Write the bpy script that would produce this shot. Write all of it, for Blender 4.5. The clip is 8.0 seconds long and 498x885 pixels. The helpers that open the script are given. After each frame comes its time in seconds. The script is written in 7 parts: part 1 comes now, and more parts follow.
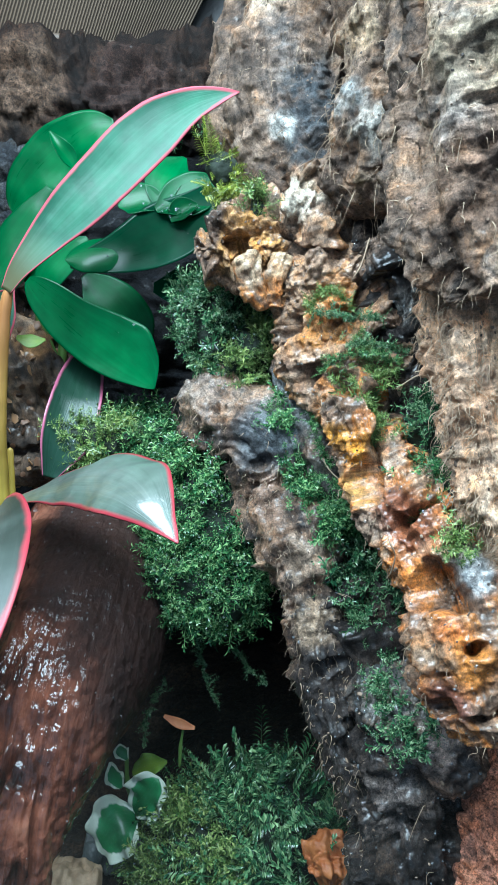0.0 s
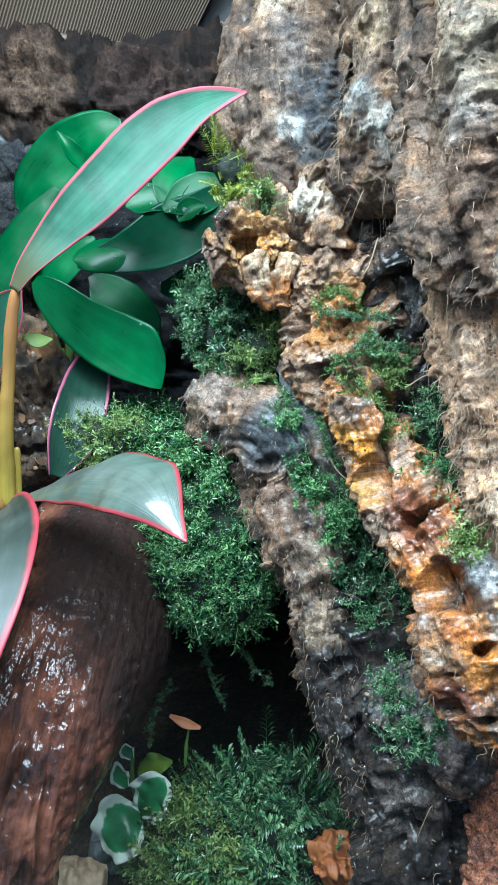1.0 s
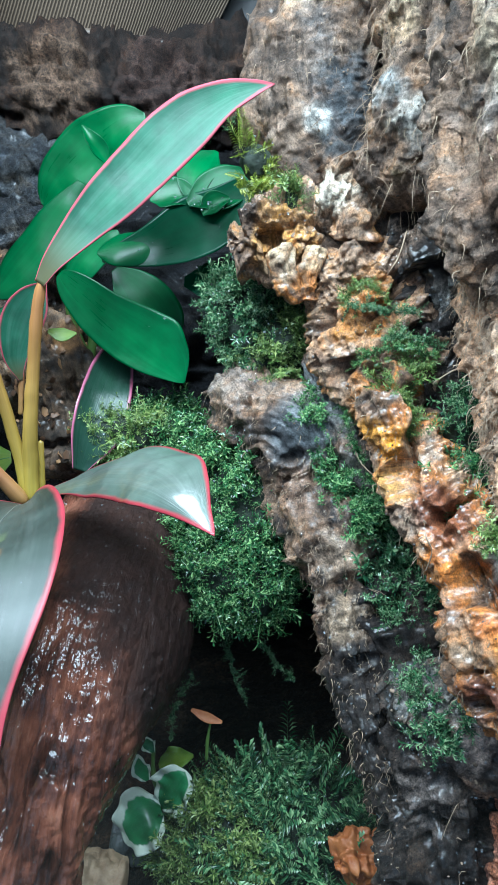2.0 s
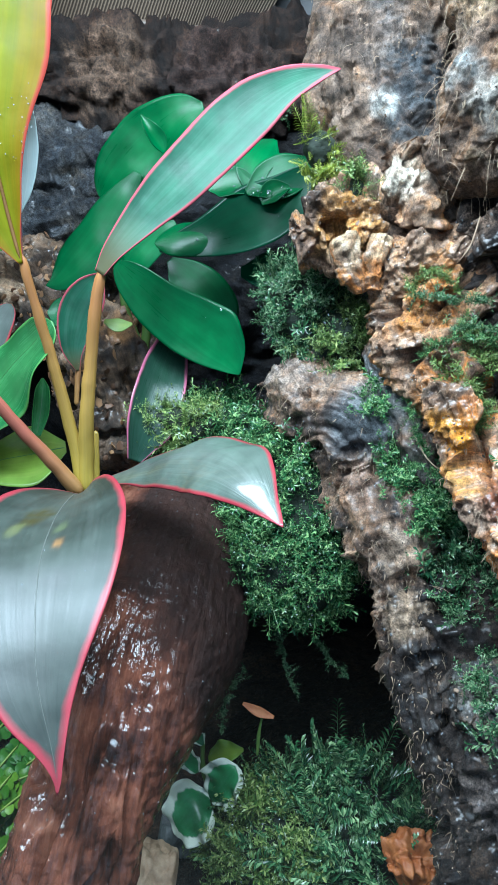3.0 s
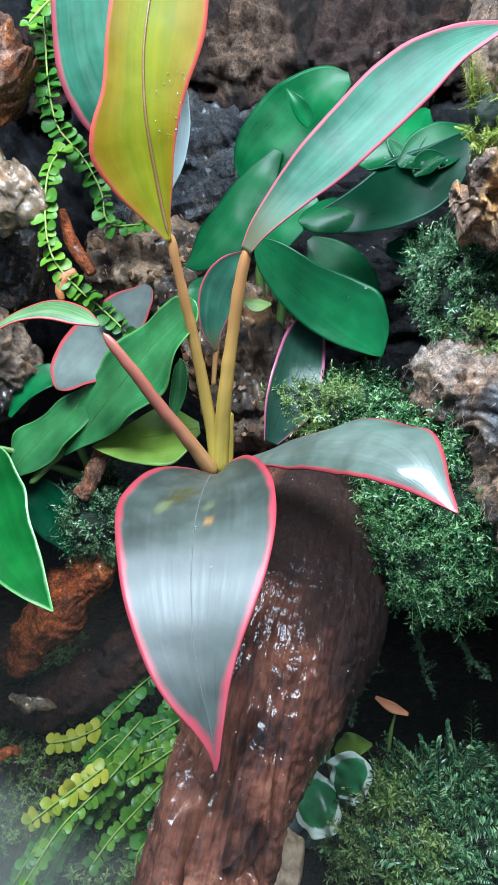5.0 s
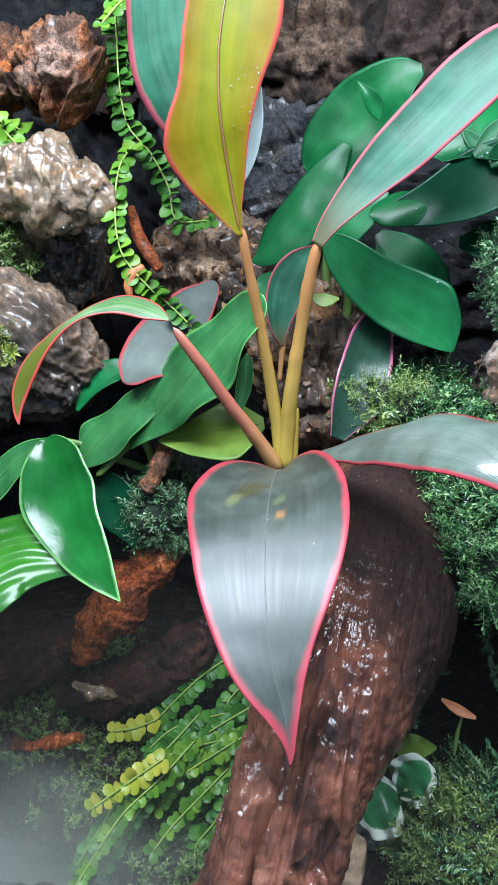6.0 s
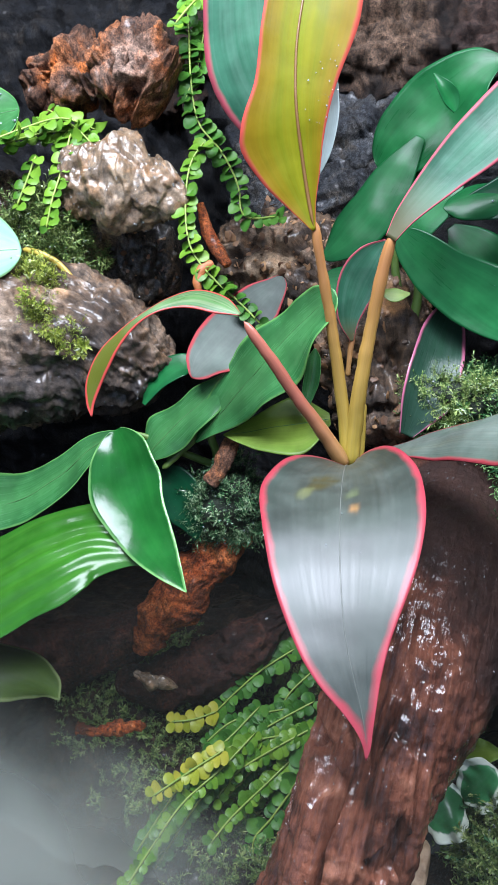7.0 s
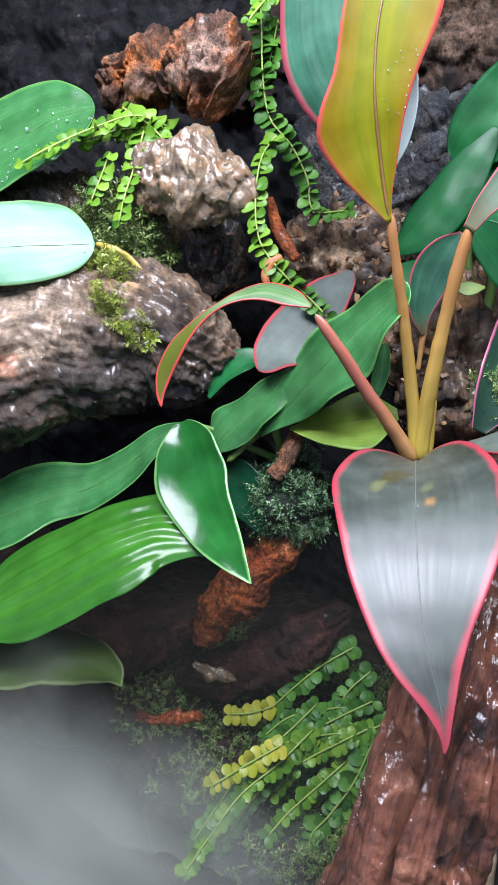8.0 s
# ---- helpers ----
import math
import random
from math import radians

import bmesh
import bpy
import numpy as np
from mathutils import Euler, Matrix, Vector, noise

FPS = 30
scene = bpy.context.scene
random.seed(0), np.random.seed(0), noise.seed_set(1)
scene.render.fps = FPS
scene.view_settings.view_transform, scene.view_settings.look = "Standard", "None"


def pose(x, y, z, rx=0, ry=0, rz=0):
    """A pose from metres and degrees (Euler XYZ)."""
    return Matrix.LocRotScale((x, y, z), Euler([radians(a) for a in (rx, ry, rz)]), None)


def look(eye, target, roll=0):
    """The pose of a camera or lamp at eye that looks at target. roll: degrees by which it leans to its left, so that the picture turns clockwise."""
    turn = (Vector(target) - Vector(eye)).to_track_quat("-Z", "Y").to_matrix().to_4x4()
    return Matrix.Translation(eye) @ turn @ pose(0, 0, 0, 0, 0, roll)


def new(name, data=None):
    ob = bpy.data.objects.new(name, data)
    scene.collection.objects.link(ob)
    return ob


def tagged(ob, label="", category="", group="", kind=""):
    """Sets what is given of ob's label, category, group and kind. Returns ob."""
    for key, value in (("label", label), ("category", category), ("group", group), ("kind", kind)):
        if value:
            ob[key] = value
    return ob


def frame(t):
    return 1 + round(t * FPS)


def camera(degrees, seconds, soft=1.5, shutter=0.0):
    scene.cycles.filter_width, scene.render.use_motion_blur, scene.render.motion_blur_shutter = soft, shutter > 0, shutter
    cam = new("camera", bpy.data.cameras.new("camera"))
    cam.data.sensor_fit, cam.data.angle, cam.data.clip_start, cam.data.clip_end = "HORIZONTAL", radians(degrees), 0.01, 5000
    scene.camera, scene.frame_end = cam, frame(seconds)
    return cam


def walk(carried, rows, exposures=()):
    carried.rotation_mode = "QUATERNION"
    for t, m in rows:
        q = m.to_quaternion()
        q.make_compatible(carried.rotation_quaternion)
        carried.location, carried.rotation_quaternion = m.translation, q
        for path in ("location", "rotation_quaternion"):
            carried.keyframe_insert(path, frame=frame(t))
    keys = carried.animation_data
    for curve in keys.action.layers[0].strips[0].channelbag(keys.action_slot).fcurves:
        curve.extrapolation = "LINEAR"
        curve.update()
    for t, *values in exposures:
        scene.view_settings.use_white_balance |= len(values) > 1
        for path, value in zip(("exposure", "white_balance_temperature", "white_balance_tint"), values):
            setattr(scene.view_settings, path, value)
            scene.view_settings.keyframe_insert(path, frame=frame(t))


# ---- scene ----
cam = camera(42.5, 8.0)
METRES, EYE, TILT, LEAN, TURN = 0.075, 0.30, -12.0, 0.0, 0.0
EXPO, KELVIN = 0.18, 5200.0
ROWS = [
    (0.0, 0.0, 0.0, 0.0, 0.0, 0.0, -0.0),
    (0.5, -0.0063, -0.0005, -0.0031, 0.11, 0.05, -0.05),
    (1.0, -0.0229, 0.0003, -0.0071, 0.27, 0.09, -0.16),
    (2.5, -0.1478, 0.0269, -0.0362, 2.68, -0.37, -0.8),
    (3.0, -0.2399, 0.0493, -0.0533, 4.31, -0.51, -1.22),
    (3.5, -0.3322, 0.0707, -0.0607, 6.29, -0.81, -1.55),
    (4.0, -0.4111, 0.093, -0.0783, 8.27, -1.12, -1.9),
    (4.5, -0.4885, 0.1113, -0.1014, 10.27, -1.35, -2.37),
    (6.0, -0.6807, 0.0846, -0.1537, 16.46, -1.8, -3.39),
    (6.5, -0.7439, 0.0623, -0.1811, 18.49, -1.93, -3.86),
    (7.0, -0.7998, 0.0345, -0.2031, 20.67, -2.0, -4.26),
    (7.5, -0.8576, 0.0064, -0.2316, 22.71, -2.05, -4.79),
    (8.0, -0.9149, -0.0177, -0.2736, 24.91, -2.17, -5.29),
]
walk(cam, [(t, pose(0, 0, EYE, TILT, LEAN, TURN) @ pose(METRES * x, METRES * y, METRES * z, 90 + pitch, roll, yaw)) for t, x, y, z, yaw, pitch, roll in ROWS],
     [(0.0, EXPO, KELVIN, 1.0), (2.5, EXPO, KELVIN, 3.0), (4.5, EXPO + 0.05, 5300.0, 8.0), (6.0, EXPO + 0.05, 5600.0, 14.0), (8.0, EXPO - 0.02, 5900.0, 24.0)])

# ---- light: a lamp panel over the tank, and the room's soft daylight from the open front ----
world = bpy.data.worlds.new("room_daylight")
scene.world = world
world.use_nodes = True
bg = world.node_tree.nodes["Background"]
bg.inputs["Color"].default_value = (0.655, 0.85, 1.06, 1)
bg.inputs["Strength"].default_value = 0.52
lamp_data = bpy.data.lights.new("tank_lamp_light", "AREA")
lamp_data.shape, lamp_data.size, lamp_data.size_y = "RECTANGLE", 0.58, 0.28
lamp_data.energy, lamp_data.color = 13.0, (0.94, 1.0, 0.98)
lamp_light = new("tank_lamp_light", lamp_data)
lamp_light.matrix_basis = look((-0.10, 0.09, 0.665), (-0.10, 0.22, 0.15))

# ---- small tools ----


def perm_table():
    r = np.random.RandomState(7)
    p = r.permutation(256)
    g = r.normal(size=(256, 3))
    return np.concatenate([p, p]), g / np.linalg.norm(g, axis=1)[:, None]


PERM, GRAD = perm_table()


def perlin(p):
    """Gradient noise of an (n, 3) array, about -0.7 to 0.7."""
    i = np.floor(p).astype(int)
    f = p - i
    u = f * f * f * (f * (f * 6 - 15) + 10)
    i = i & 255
    total = np.zeros(len(p))
    for a in (0, 1):
        for b in (0, 1):
            for c in (0, 1):
                h = PERM[(PERM[(PERM[(i[:, 0] + a) & 255] + i[:, 1] + b) & 255] + i[:, 2] + c) & 255]
                dot = ((f - np.array((a, b, c))) * GRAD[h]).sum(1)
                w = (u[:, 0] if a else 1 - u[:, 0]) * (u[:, 1] if b else 1 - u[:, 1]) * (u[:, 2] if c else 1 - u[:, 2])
                total += dot * w
    return total


def fbm(p, octaves=4, ridged=False):
    total, amp = np.zeros(len(p)), 1.0
    for k in range(octaves):
        n = perlin(p * 2.0 ** k + 17.3 * k)
        total += amp * ((0.35 - np.abs(n)) if ridged else n)
        amp *= 0.5
    return total


def smooth(e0, e1, x):
    t = np.clip((x - e0) / (e1 - e0), 0, 1)
    return t * t * (3 - 2 * t)


def spline(points, n):
    """n rows along a smooth curve through the points, evenly by length."""
    p = np.array(points, float)
    p = np.vstack([2 * p[0] - p[1], p, 2 * p[-1] - p[-2]])
    rows = []
    for k in range(1, len(p) - 2):
        t = np.linspace(0, 1, 24, endpoint=k == len(p) - 3)[:, None]
        a, b, c, d = p[k - 1], p[k], p[k + 1], p[k + 2]
        rows.append(0.5 * (2 * b + (c - a) * t + (2 * a - 5 * b + 4 * c - d) * t ** 2 + (3 * b - a - 3 * c + d) * t ** 3))
    rows = np.vstack(rows)
    s = np.concatenate([[0], np.cumsum(np.linalg.norm(np.diff(rows[:, :3], axis=0), axis=1))])
    q = np.linspace(0, s[-1], n)
    return np.stack([np.interp(q, s, rows[:, k]) for k in range(rows.shape[1])], 1)


def unit(v):
    return v / np.maximum(np.linalg.norm(v, axis=-1, keepdims=True), 1e-9)


def mesh_of(name, verts, faces, material=None, uv=None, shade=True):
    me = bpy.data.meshes.new(name)
    me.from_pydata(np.asarray(verts).tolist(), [], faces if isinstance(faces, list) else faces.tolist())
    if uv is not None:
        layer = me.uv_layers.new(name="uv")
        idx = np.empty(len(me.loops), dtype=np.int32)
        me.loops.foreach_get("vertex_index", idx)
        layer.data.foreach_set("uv", np.asarray(uv, dtype=np.float32)[idx].ravel())
    if shade:
        me.polygons.foreach_set("use_smooth", np.ones(len(me.polygons), dtype=bool))
    if material:
        me.materials.append(material)
    me.update()
    return me


def part(name, me, parent=None, label=""):
    ob = new(name, me)
    if parent is not None:
        ob.parent = parent
    return tagged(ob, label)


def thing(name, label, category, at=(0, 0, 0), group="", kind=""):
    ob = new(name)
    ob.empty_display_size = 0.01
    ob.location = at
    return tagged(ob, label, category, group, kind)


def local(me, at):
    """Shifts a mesh so that the point at becomes its origin."""
    me.transform(Matrix.Translation(-Vector(at)))
    return me


def grid_faces(rows, cols, wrap=False):
    a = np.arange(rows - 1)[:, None] * cols + np.arange(cols if wrap else cols - 1)[None, :]
    b = np.arange(rows - 1)[:, None] * cols + (np.arange(cols if wrap else cols - 1)[None, :] + 1) % cols
    return np.stack([a, b, b + cols, a + cols], -1).reshape(-1, 4)


def colour_layer(me, values, name="tint"):
    layer = me.color_attributes.new(name, "FLOAT_COLOR", "POINT")
    rgba = np.ones((len(me.vertices), 4), dtype=np.float32)
    rgba[:, :values.shape[1]] = values
    layer.data.foreach_set("color", rgba.ravel())


# ---- materials ----


class Nodes:
    """Short hand for node materials."""

    def __init__(self, name):
        self.mat = bpy.data.materials.new(name)
        self.mat.use_nodes = True
        self.tree = self.mat.node_tree
        self.bsdf = self.tree.nodes["Principled BSDF"]
        self.out = self.tree.nodes["Material Output"]

    def node(self, kind, **values):
        n = self.tree.nodes.new(kind)
        for key, value in values.items():
            n.inputs[key.replace("_", " ")].default_value = value
        return n

    def link(self, a, b):
        self.tree.links.new(a, b)

    def coords(self, which="Object", scale=(1, 1, 1)):
        c = self.node("ShaderNodeTexCoord")
        m = self.node("ShaderNodeMapping", Scale=scale)
        self.link(c.outputs[which], m.inputs["Vector"])
        return m.outputs["Vector"]

    def noise(self, vector, scale, detail=6, rough=0.6, distortion=0.0):
        n = self.node("ShaderNodeTexNoise", Scale=scale, Detail=detail, Roughness=rough, Distortion=distortion)
        self.link(vector, n.inputs["Vector"])
        return n.outputs["Fac"]

    def ramp(self, fac, stops):
        r = self.node("ShaderNodeValToRGB")
        e = r.color_ramp.elements
        while len(e) < len(stops):
            e.new(0.5)
        for el, (pos, col) in zip(e, stops):
            el.position, el.color = pos, (*col, 1) if len(col) == 3 else (col[0],) * 3 + (1,)
        self.link(fac, r.inputs["Fac"])
        return r.outputs["Color"]

    def mix(self, fac, a, b, mode="MIX"):
        n = self.tree.nodes.new("ShaderNodeMix")
        n.data_type, n.blend_type = "RGBA", mode
        for sock, val in ((n.inputs[0], fac), (n.inputs[6], a), (n.inputs[7], b)):
            if isinstance(val, bpy.types.NodeSocket):
                self.link(val, sock)
            else:
                sock.default_value = (*val, 1) if isinstance(val, tuple) else val
        return n.outputs[2]

    def math(self, op, a, b=0.0):
        n = self.tree.nodes.new("ShaderNodeMath")
        n.operation = op
        for sock, val in ((n.inputs[0], a), (n.inputs[1], b)):
            if isinstance(val, bpy.types.NodeSocket):
                self.link(val, sock)
            else:
                sock.default_value = val
        return n.outputs[0]

    def bump(self, height, strength, distance, before=None):
        b = self.node("ShaderNodeBump", Strength=strength, Distance=distance)
        self.link(height, b.inputs["Height"])
        if before is not None:
            self.link(before, b.inputs["Normal"])
        self.link(b.outputs["Normal"], self.bsdf.inputs["Normal"])
        return b.outputs["Normal"]

    def set(self, key, value):
        if isinstance(value, bpy.types.NodeSocket):
            self.link(value, self.bsdf.inputs[key])
        else:
            self.bsdf.inputs[key].default_value = (*value, 1) if isinstance(value, tuple) else value


def bark_material(name, stops, wet=0.3, fine=(0.55, 1.5), stretch=0.25, rough=0.75, bump=0.0016, tinted=True, film_size=260, film_deep=0.0011, grit=1.0, film_rough=0.09):
    """Weathered wood: mottled colour, grain along the length, damp glossy patches, fine relief."""
    n = Nodes(name)
    uv = n.coords("UV", (1, stretch, 1))
    ob = n.coords("Object")
    big = n.noise(ob, 38, 5, 0.6, 0.6)
    grain = n.noise(uv, 520, 8, 0.75)
    mid = n.noise(ob, 150, 6, 0.65)
    col = n.ramp(big, stops)
    hue = n.noise(n.coords("Object"), 95, 5, 0.65, 1.0)
    col = n.mix(1.0, col, n.ramp(hue, [(0.34, (0.55, 0.62, 0.70)), (0.46, (1.0, 1.0, 1.0)), (0.56, (1.08, 1.0, 0.9)), (0.66, (1.25, 1.0, 0.74))]), "MULTIPLY")
    if tinted:
        at = n.node("ShaderNodeAttribute")
        at.attribute_name = "tint"
        col = n.mix(at.outputs["Alpha"], col, at.outputs["Color"])
    tone = n.ramp(n.mix(0.5, grain, mid), [(0.34, (fine[0] * 0.35,)), (0.48, (0.9,)), (0.64, (fine[1] * 1.15,))])
    col = n.mix(1.0, col, tone, "MULTIPLY")
    speck = n.ramp(n.noise(ob, 520, 4, 0.7), [(0.38, (0.2,)), (0.48, (0.95,)), (0.62, (1.6,))])
    col = n.mix(0.75 * grit, col, speck, "MULTIPLY")
    grit_map = n.noise(ob, 1500, 4, 0.7)
    col = n.mix(0.85 * grit, col, n.ramp(grit_map, [(0.38, (0.35,)), (0.5, (1.0,)), (0.62, (1.6,))]), "MULTIPLY")
    n.set("Base Color", col)
    film = n.ramp(n.noise(ob, 110, 5, 0.65), [(0.64 - wet * 0.24, (0.0,)), (0.70 - wet * 0.2, (0.85,))])
    n.set("Roughness", rough)
    n.set("Coat Weight", film)
    n.set("Coat Roughness", film_rough)
    film_bump = n.node("ShaderNodeBump", Strength=0.8, Distance=film_deep)
    n.link(n.noise(ob, film_size, 4, 0.6), film_bump.inputs["Height"])
    n.link(film_bump.outputs["Normal"], n.bsdf.inputs["Coat Normal"])
    n.set("Specular IOR Level", 0.3)
    first = n.bump(grain, 1.0, bump)
    second = n.bump(n.noise(ob, 480, 6, 0.75), 1.0, bump, first)
    n.bump(grit_map, 1.0, bump * 0.45 * grit, second)
    return n.mat


def leaf_material(name, inner, outer, streak, edge=None, edge_at=0.88, rough=0.28, glow=0.25, under=None, veins=30.0, blotch=0.25, pleat=0.0, lined=0.45, coat=0.0, gloss=0.5, spotted=False, engrave=0.30, coat_rough=0.3, foot=None, edge_wob=0.10, end=None):
    """A leaf, coloured across (u) and along (v) its blade; light shines through it a little."""
    n = Nodes(name)
    uvn = n.node("ShaderNodeTexCoord")
    sep = n.node("ShaderNodeSeparateXYZ")
    n.link(uvn.outputs["UV"], sep.inputs["Vector"])
    across = n.math("ABSOLUTE", n.math("SUBTRACT", n.math("MULTIPLY", sep.outputs["X"], 2.0), 1.0))
    long = n.coords("UV", (veins, 0.7, 1))
    lines = n.noise(long, 1.0, 4, 0.6)
    lines2 = n.noise(n.coords("UV", (veins * 4, 1.5, 1)), 1.0, 3, 0.6)
    cloud = n.noise(n.coords("Object"), 55, 4, 0.55)
    col = n.mix(n.ramp(across, [(0.0, (0.0,)), (0.9, (1.0,))]), inner, outer)
    col = n.mix(n.math("MULTIPLY", n.ramp(lines, [(0.44, (0.0,)), (0.68, (1.0,))]), lined), col, streak)
    col = n.mix(blotch, col, n.ramp(cloud, [(0.35, (0.25,)), (0.65, (1.3,))]), "MULTIPLY")
    col = n.mix(engrave * 0.6, col, n.ramp(lines2, [(0.3, (0.55,)), (0.7, (1.35,))]), "MULTIPLY")
    if foot:
        col = n.mix(n.ramp(sep.outputs["Y"], [(0.05, (1.0,)), (0.24, (0.0,))]), col, foot)
    if end:
        col = n.mix(n.ramp(sep.outputs["Y"], [(0.46, (0.0,)), (0.60, (1.0,))]), col, end)
    if spotted:
        at = n.node("ShaderNodeAttribute")
        at.attribute_name = "tint"
        col = n.mix(at.outputs["Alpha"], col, at.outputs["Color"])
    if edge:
        wob = n.math("MULTIPLY", n.math("SUBTRACT", n.noise(n.coords("UV", (1, 9, 1)), 1.0, 3), 0.5), edge_wob)
        rim = n.node("ShaderNodeAttribute")
        rim.attribute_name = "rim"
        fac = n.ramp(n.math("ADD", rim.outputs["Fac"], wob), [(edge_at - 0.05, (0.0,)), (edge_at + 0.02, (1.0,))])
        col = n.mix(fac, col, edge)
    n.set("Base Color", col)
    n.set("Roughness", n.ramp(n.mix(0.5, cloud, lines2), [(0.3, (rough * 0.75,)), (0.7, (rough * 1.4,))]))
    n.set("Specular IOR Level", gloss)
    n.set("Coat Weight", coat)
    n.set("Coat Roughness", coat_rough)
    if pleat:
        w = n.node("ShaderNodeTexWave", Scale=pleat, Distortion=0.4)
        w.bands_direction = "X"
        n.link(n.coords("UV", (1, 0.02, 1)), w.inputs["Vector"])
        b0 = n.bump(w.outputs["Fac"], 0.5, 0.002)
        n.bump(lines2, 0.3, 0.0006, b0)
    else:
        b0 = n.bump(lines2, engrave, 0.0005)
        n.bump(cloud, 0.25, 0.0012, b0)
    tr = n.node("ShaderNodeBsdfTranslucent")
    n.link(n.mix(1.0, col, under if under else (1.3, 1.25, 0.6), "MULTIPLY"), tr.inputs["Color"])
    mx = n.node("ShaderNodeMixShader", Fac=glow)
    n.link(n.bsdf.outputs["BSDF"], mx.inputs[1])
    n.link(tr.outputs["BSDF"], mx.inputs[2])
    n.link(mx.outputs["Shader"], n.out.inputs["Surface"])
    return n.mat


def small_leaf_material(name, dark, mid, light, rough=0.3, glow=0.2, island=True, gloss=0.6):
    """Moss and small leaflets: every sprig has a tone of its own."""
    n = Nodes(name)
    if island:
        fac = n.node("ShaderNodeNewGeometry").outputs["Random Per Island"]
    else:
        fac = n.node("ShaderNodeObjectInfo").outputs["Random"]
    big = n.noise(n.coords("Object"), 60, 3)
    col = n.ramp(n.mix(0.4, fac, big), [(0.20, dark), (0.5, mid), (0.85, light)])
    n.set("Base Color", col)
    n.set("Roughness", rough)
    n.set("Specular IOR Level", gloss)
    tr = n.node("ShaderNodeBsdfTranslucent")
    n.link(col, tr.inputs["Color"])
    mx = n.node("ShaderNodeMixShader", Fac=glow)
    n.link(n.bsdf.outputs["BSDF"], mx.inputs[1])
    n.link(tr.outputs["BSDF"], mx.inputs[2])
    n.link(mx.outputs["Shader"], n.out.inputs["Surface"])
    return n.mat


def plain_material(name, a, b, scale=120, rough=0.6, bump=0.0008):
    n = Nodes(name)
    ob = n.coords("Object")
    f = n.noise(ob, scale, 6, 0.65)
    n.set("Base Color", n.ramp(f, [(0.3, a), (0.7, b)]))
    n.set("Roughness", rough)
    n.bump(n.noise(ob, scale * 3, 5, 0.7), 0.6, bump)
    return n.mat


SLATE = bark_material("blue_grey_slate", [(0.3, (0.012, 0.014, 0.018)), (0.5, (0.045, 0.048, 0.054)), (0.66, (0.095, 0.098, 0.10)), (0.8, (0.15, 0.13, 0.11))], wet=0.35, stretch=1.0)
GREY_BARK = bark_material("grey_cork_bark", [(0.32, (0.045, 0.032, 0.025)), (0.44, (0.155, 0.104, 0.074)), (0.56, (0.31, 0.213, 0.15)), (0.70, (0.48, 0.38, 0.295))], wet=0.05, grit=0.6, stretch=0.14, bump=0.0018)
TAN_BARK = bark_material("tan_fibrous_bark", [(0.3, (0.24, 0.145, 0.09)), (0.5, (0.48, 0.30, 0.19)), (0.7, (0.62, 0.45, 0.31))], wet=0.1, stretch=0.12, grit=0.5, bump=0.0011)
ROT_TAN = bark_material("crumbling_tan_wood", [(0.3, (0.05, 0.032, 0.024)), (0.42, (0.24, 0.15, 0.10)), (0.52, (0.42, 0.27, 0.17)), (0.60, (0.50, 0.22, 0.06)), (0.66, (0.55, 0.43, 0.32)), (0.8, (0.68, 0.58, 0.46))], wet=0.55, grit=0.6)
ROT_WOOD = bark_material("rotten_orange_wood", [(0.3, (0.07, 0.04, 0.028)), (0.43, (0.28, 0.17, 0.105)), (0.495, (0.56, 0.21, 0.045)), (0.55, (0.46, 0.24, 0.115)), (0.72, (0.62, 0.49, 0.37))], wet=1.1, grit=0.6)
RIDGE_WOOD = bark_material("brown_rooty_wood", [(0.34, (0.016, 0.013, 0.012)), (0.46, (0.075, 0.052, 0.040)), (0.56, (0.25, 0.155, 0.10)), (0.70, (0.46, 0.33, 0.24))], wet=1.0, grit=0.7, film_size=420, film_deep=0.0013, film_rough=0.05)
# Damp wood whose near-black colour carries the shade of gaps and hollows.
DARK_WOOD = bark_material("damp_wood_recess_shade", [(0.3, (0.010, 0.008, 0.008)), (0.5, (0.035, 0.026, 0.022)), (0.7, (0.10, 0.075, 0.06))], wet=0.6)
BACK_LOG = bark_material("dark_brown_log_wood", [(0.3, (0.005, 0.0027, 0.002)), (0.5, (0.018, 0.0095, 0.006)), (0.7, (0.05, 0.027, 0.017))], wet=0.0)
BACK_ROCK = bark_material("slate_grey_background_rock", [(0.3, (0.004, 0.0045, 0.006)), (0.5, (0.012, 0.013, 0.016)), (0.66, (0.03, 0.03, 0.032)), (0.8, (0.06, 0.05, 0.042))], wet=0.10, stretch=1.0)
RED_WOOD = bark_material("red_brown_wood", [(0.3, (0.18, 0.075, 0.05)), (0.5, (0.40, 0.165, 0.10)), (0.7, (0.54, 0.26, 0.165))], wet=0.1)
RUST_WOOD = bark_material("rust_orange_root_wood", [(0.3, (0.06, 0.016, 0.007)), (0.5, (0.30, 0.072, 0.016)), (0.7, (0.56, 0.18, 0.05))], wet=0.4, stretch=0.2)
BARK_CHUNK = bark_material("orange_brown_bark_chunk", [(0.3, (0.045, 0.022, 0.015)), (0.45, (0.16, 0.08, 0.048)), (0.6, (0.34, 0.12, 0.04)), (0.75, (0.34, 0.24, 0.175))], wet=0.35)
# Red-brown root wood with the shade put into its colour.
SHADE_WOOD = bark_material("shaded_red_brown_root_wood", [(0.3, (0.008, 0.0035, 0.003)), (0.5, (0.034, 0.012, 0.008)), (0.7, (0.085, 0.030, 0.019))], wet=0.2)
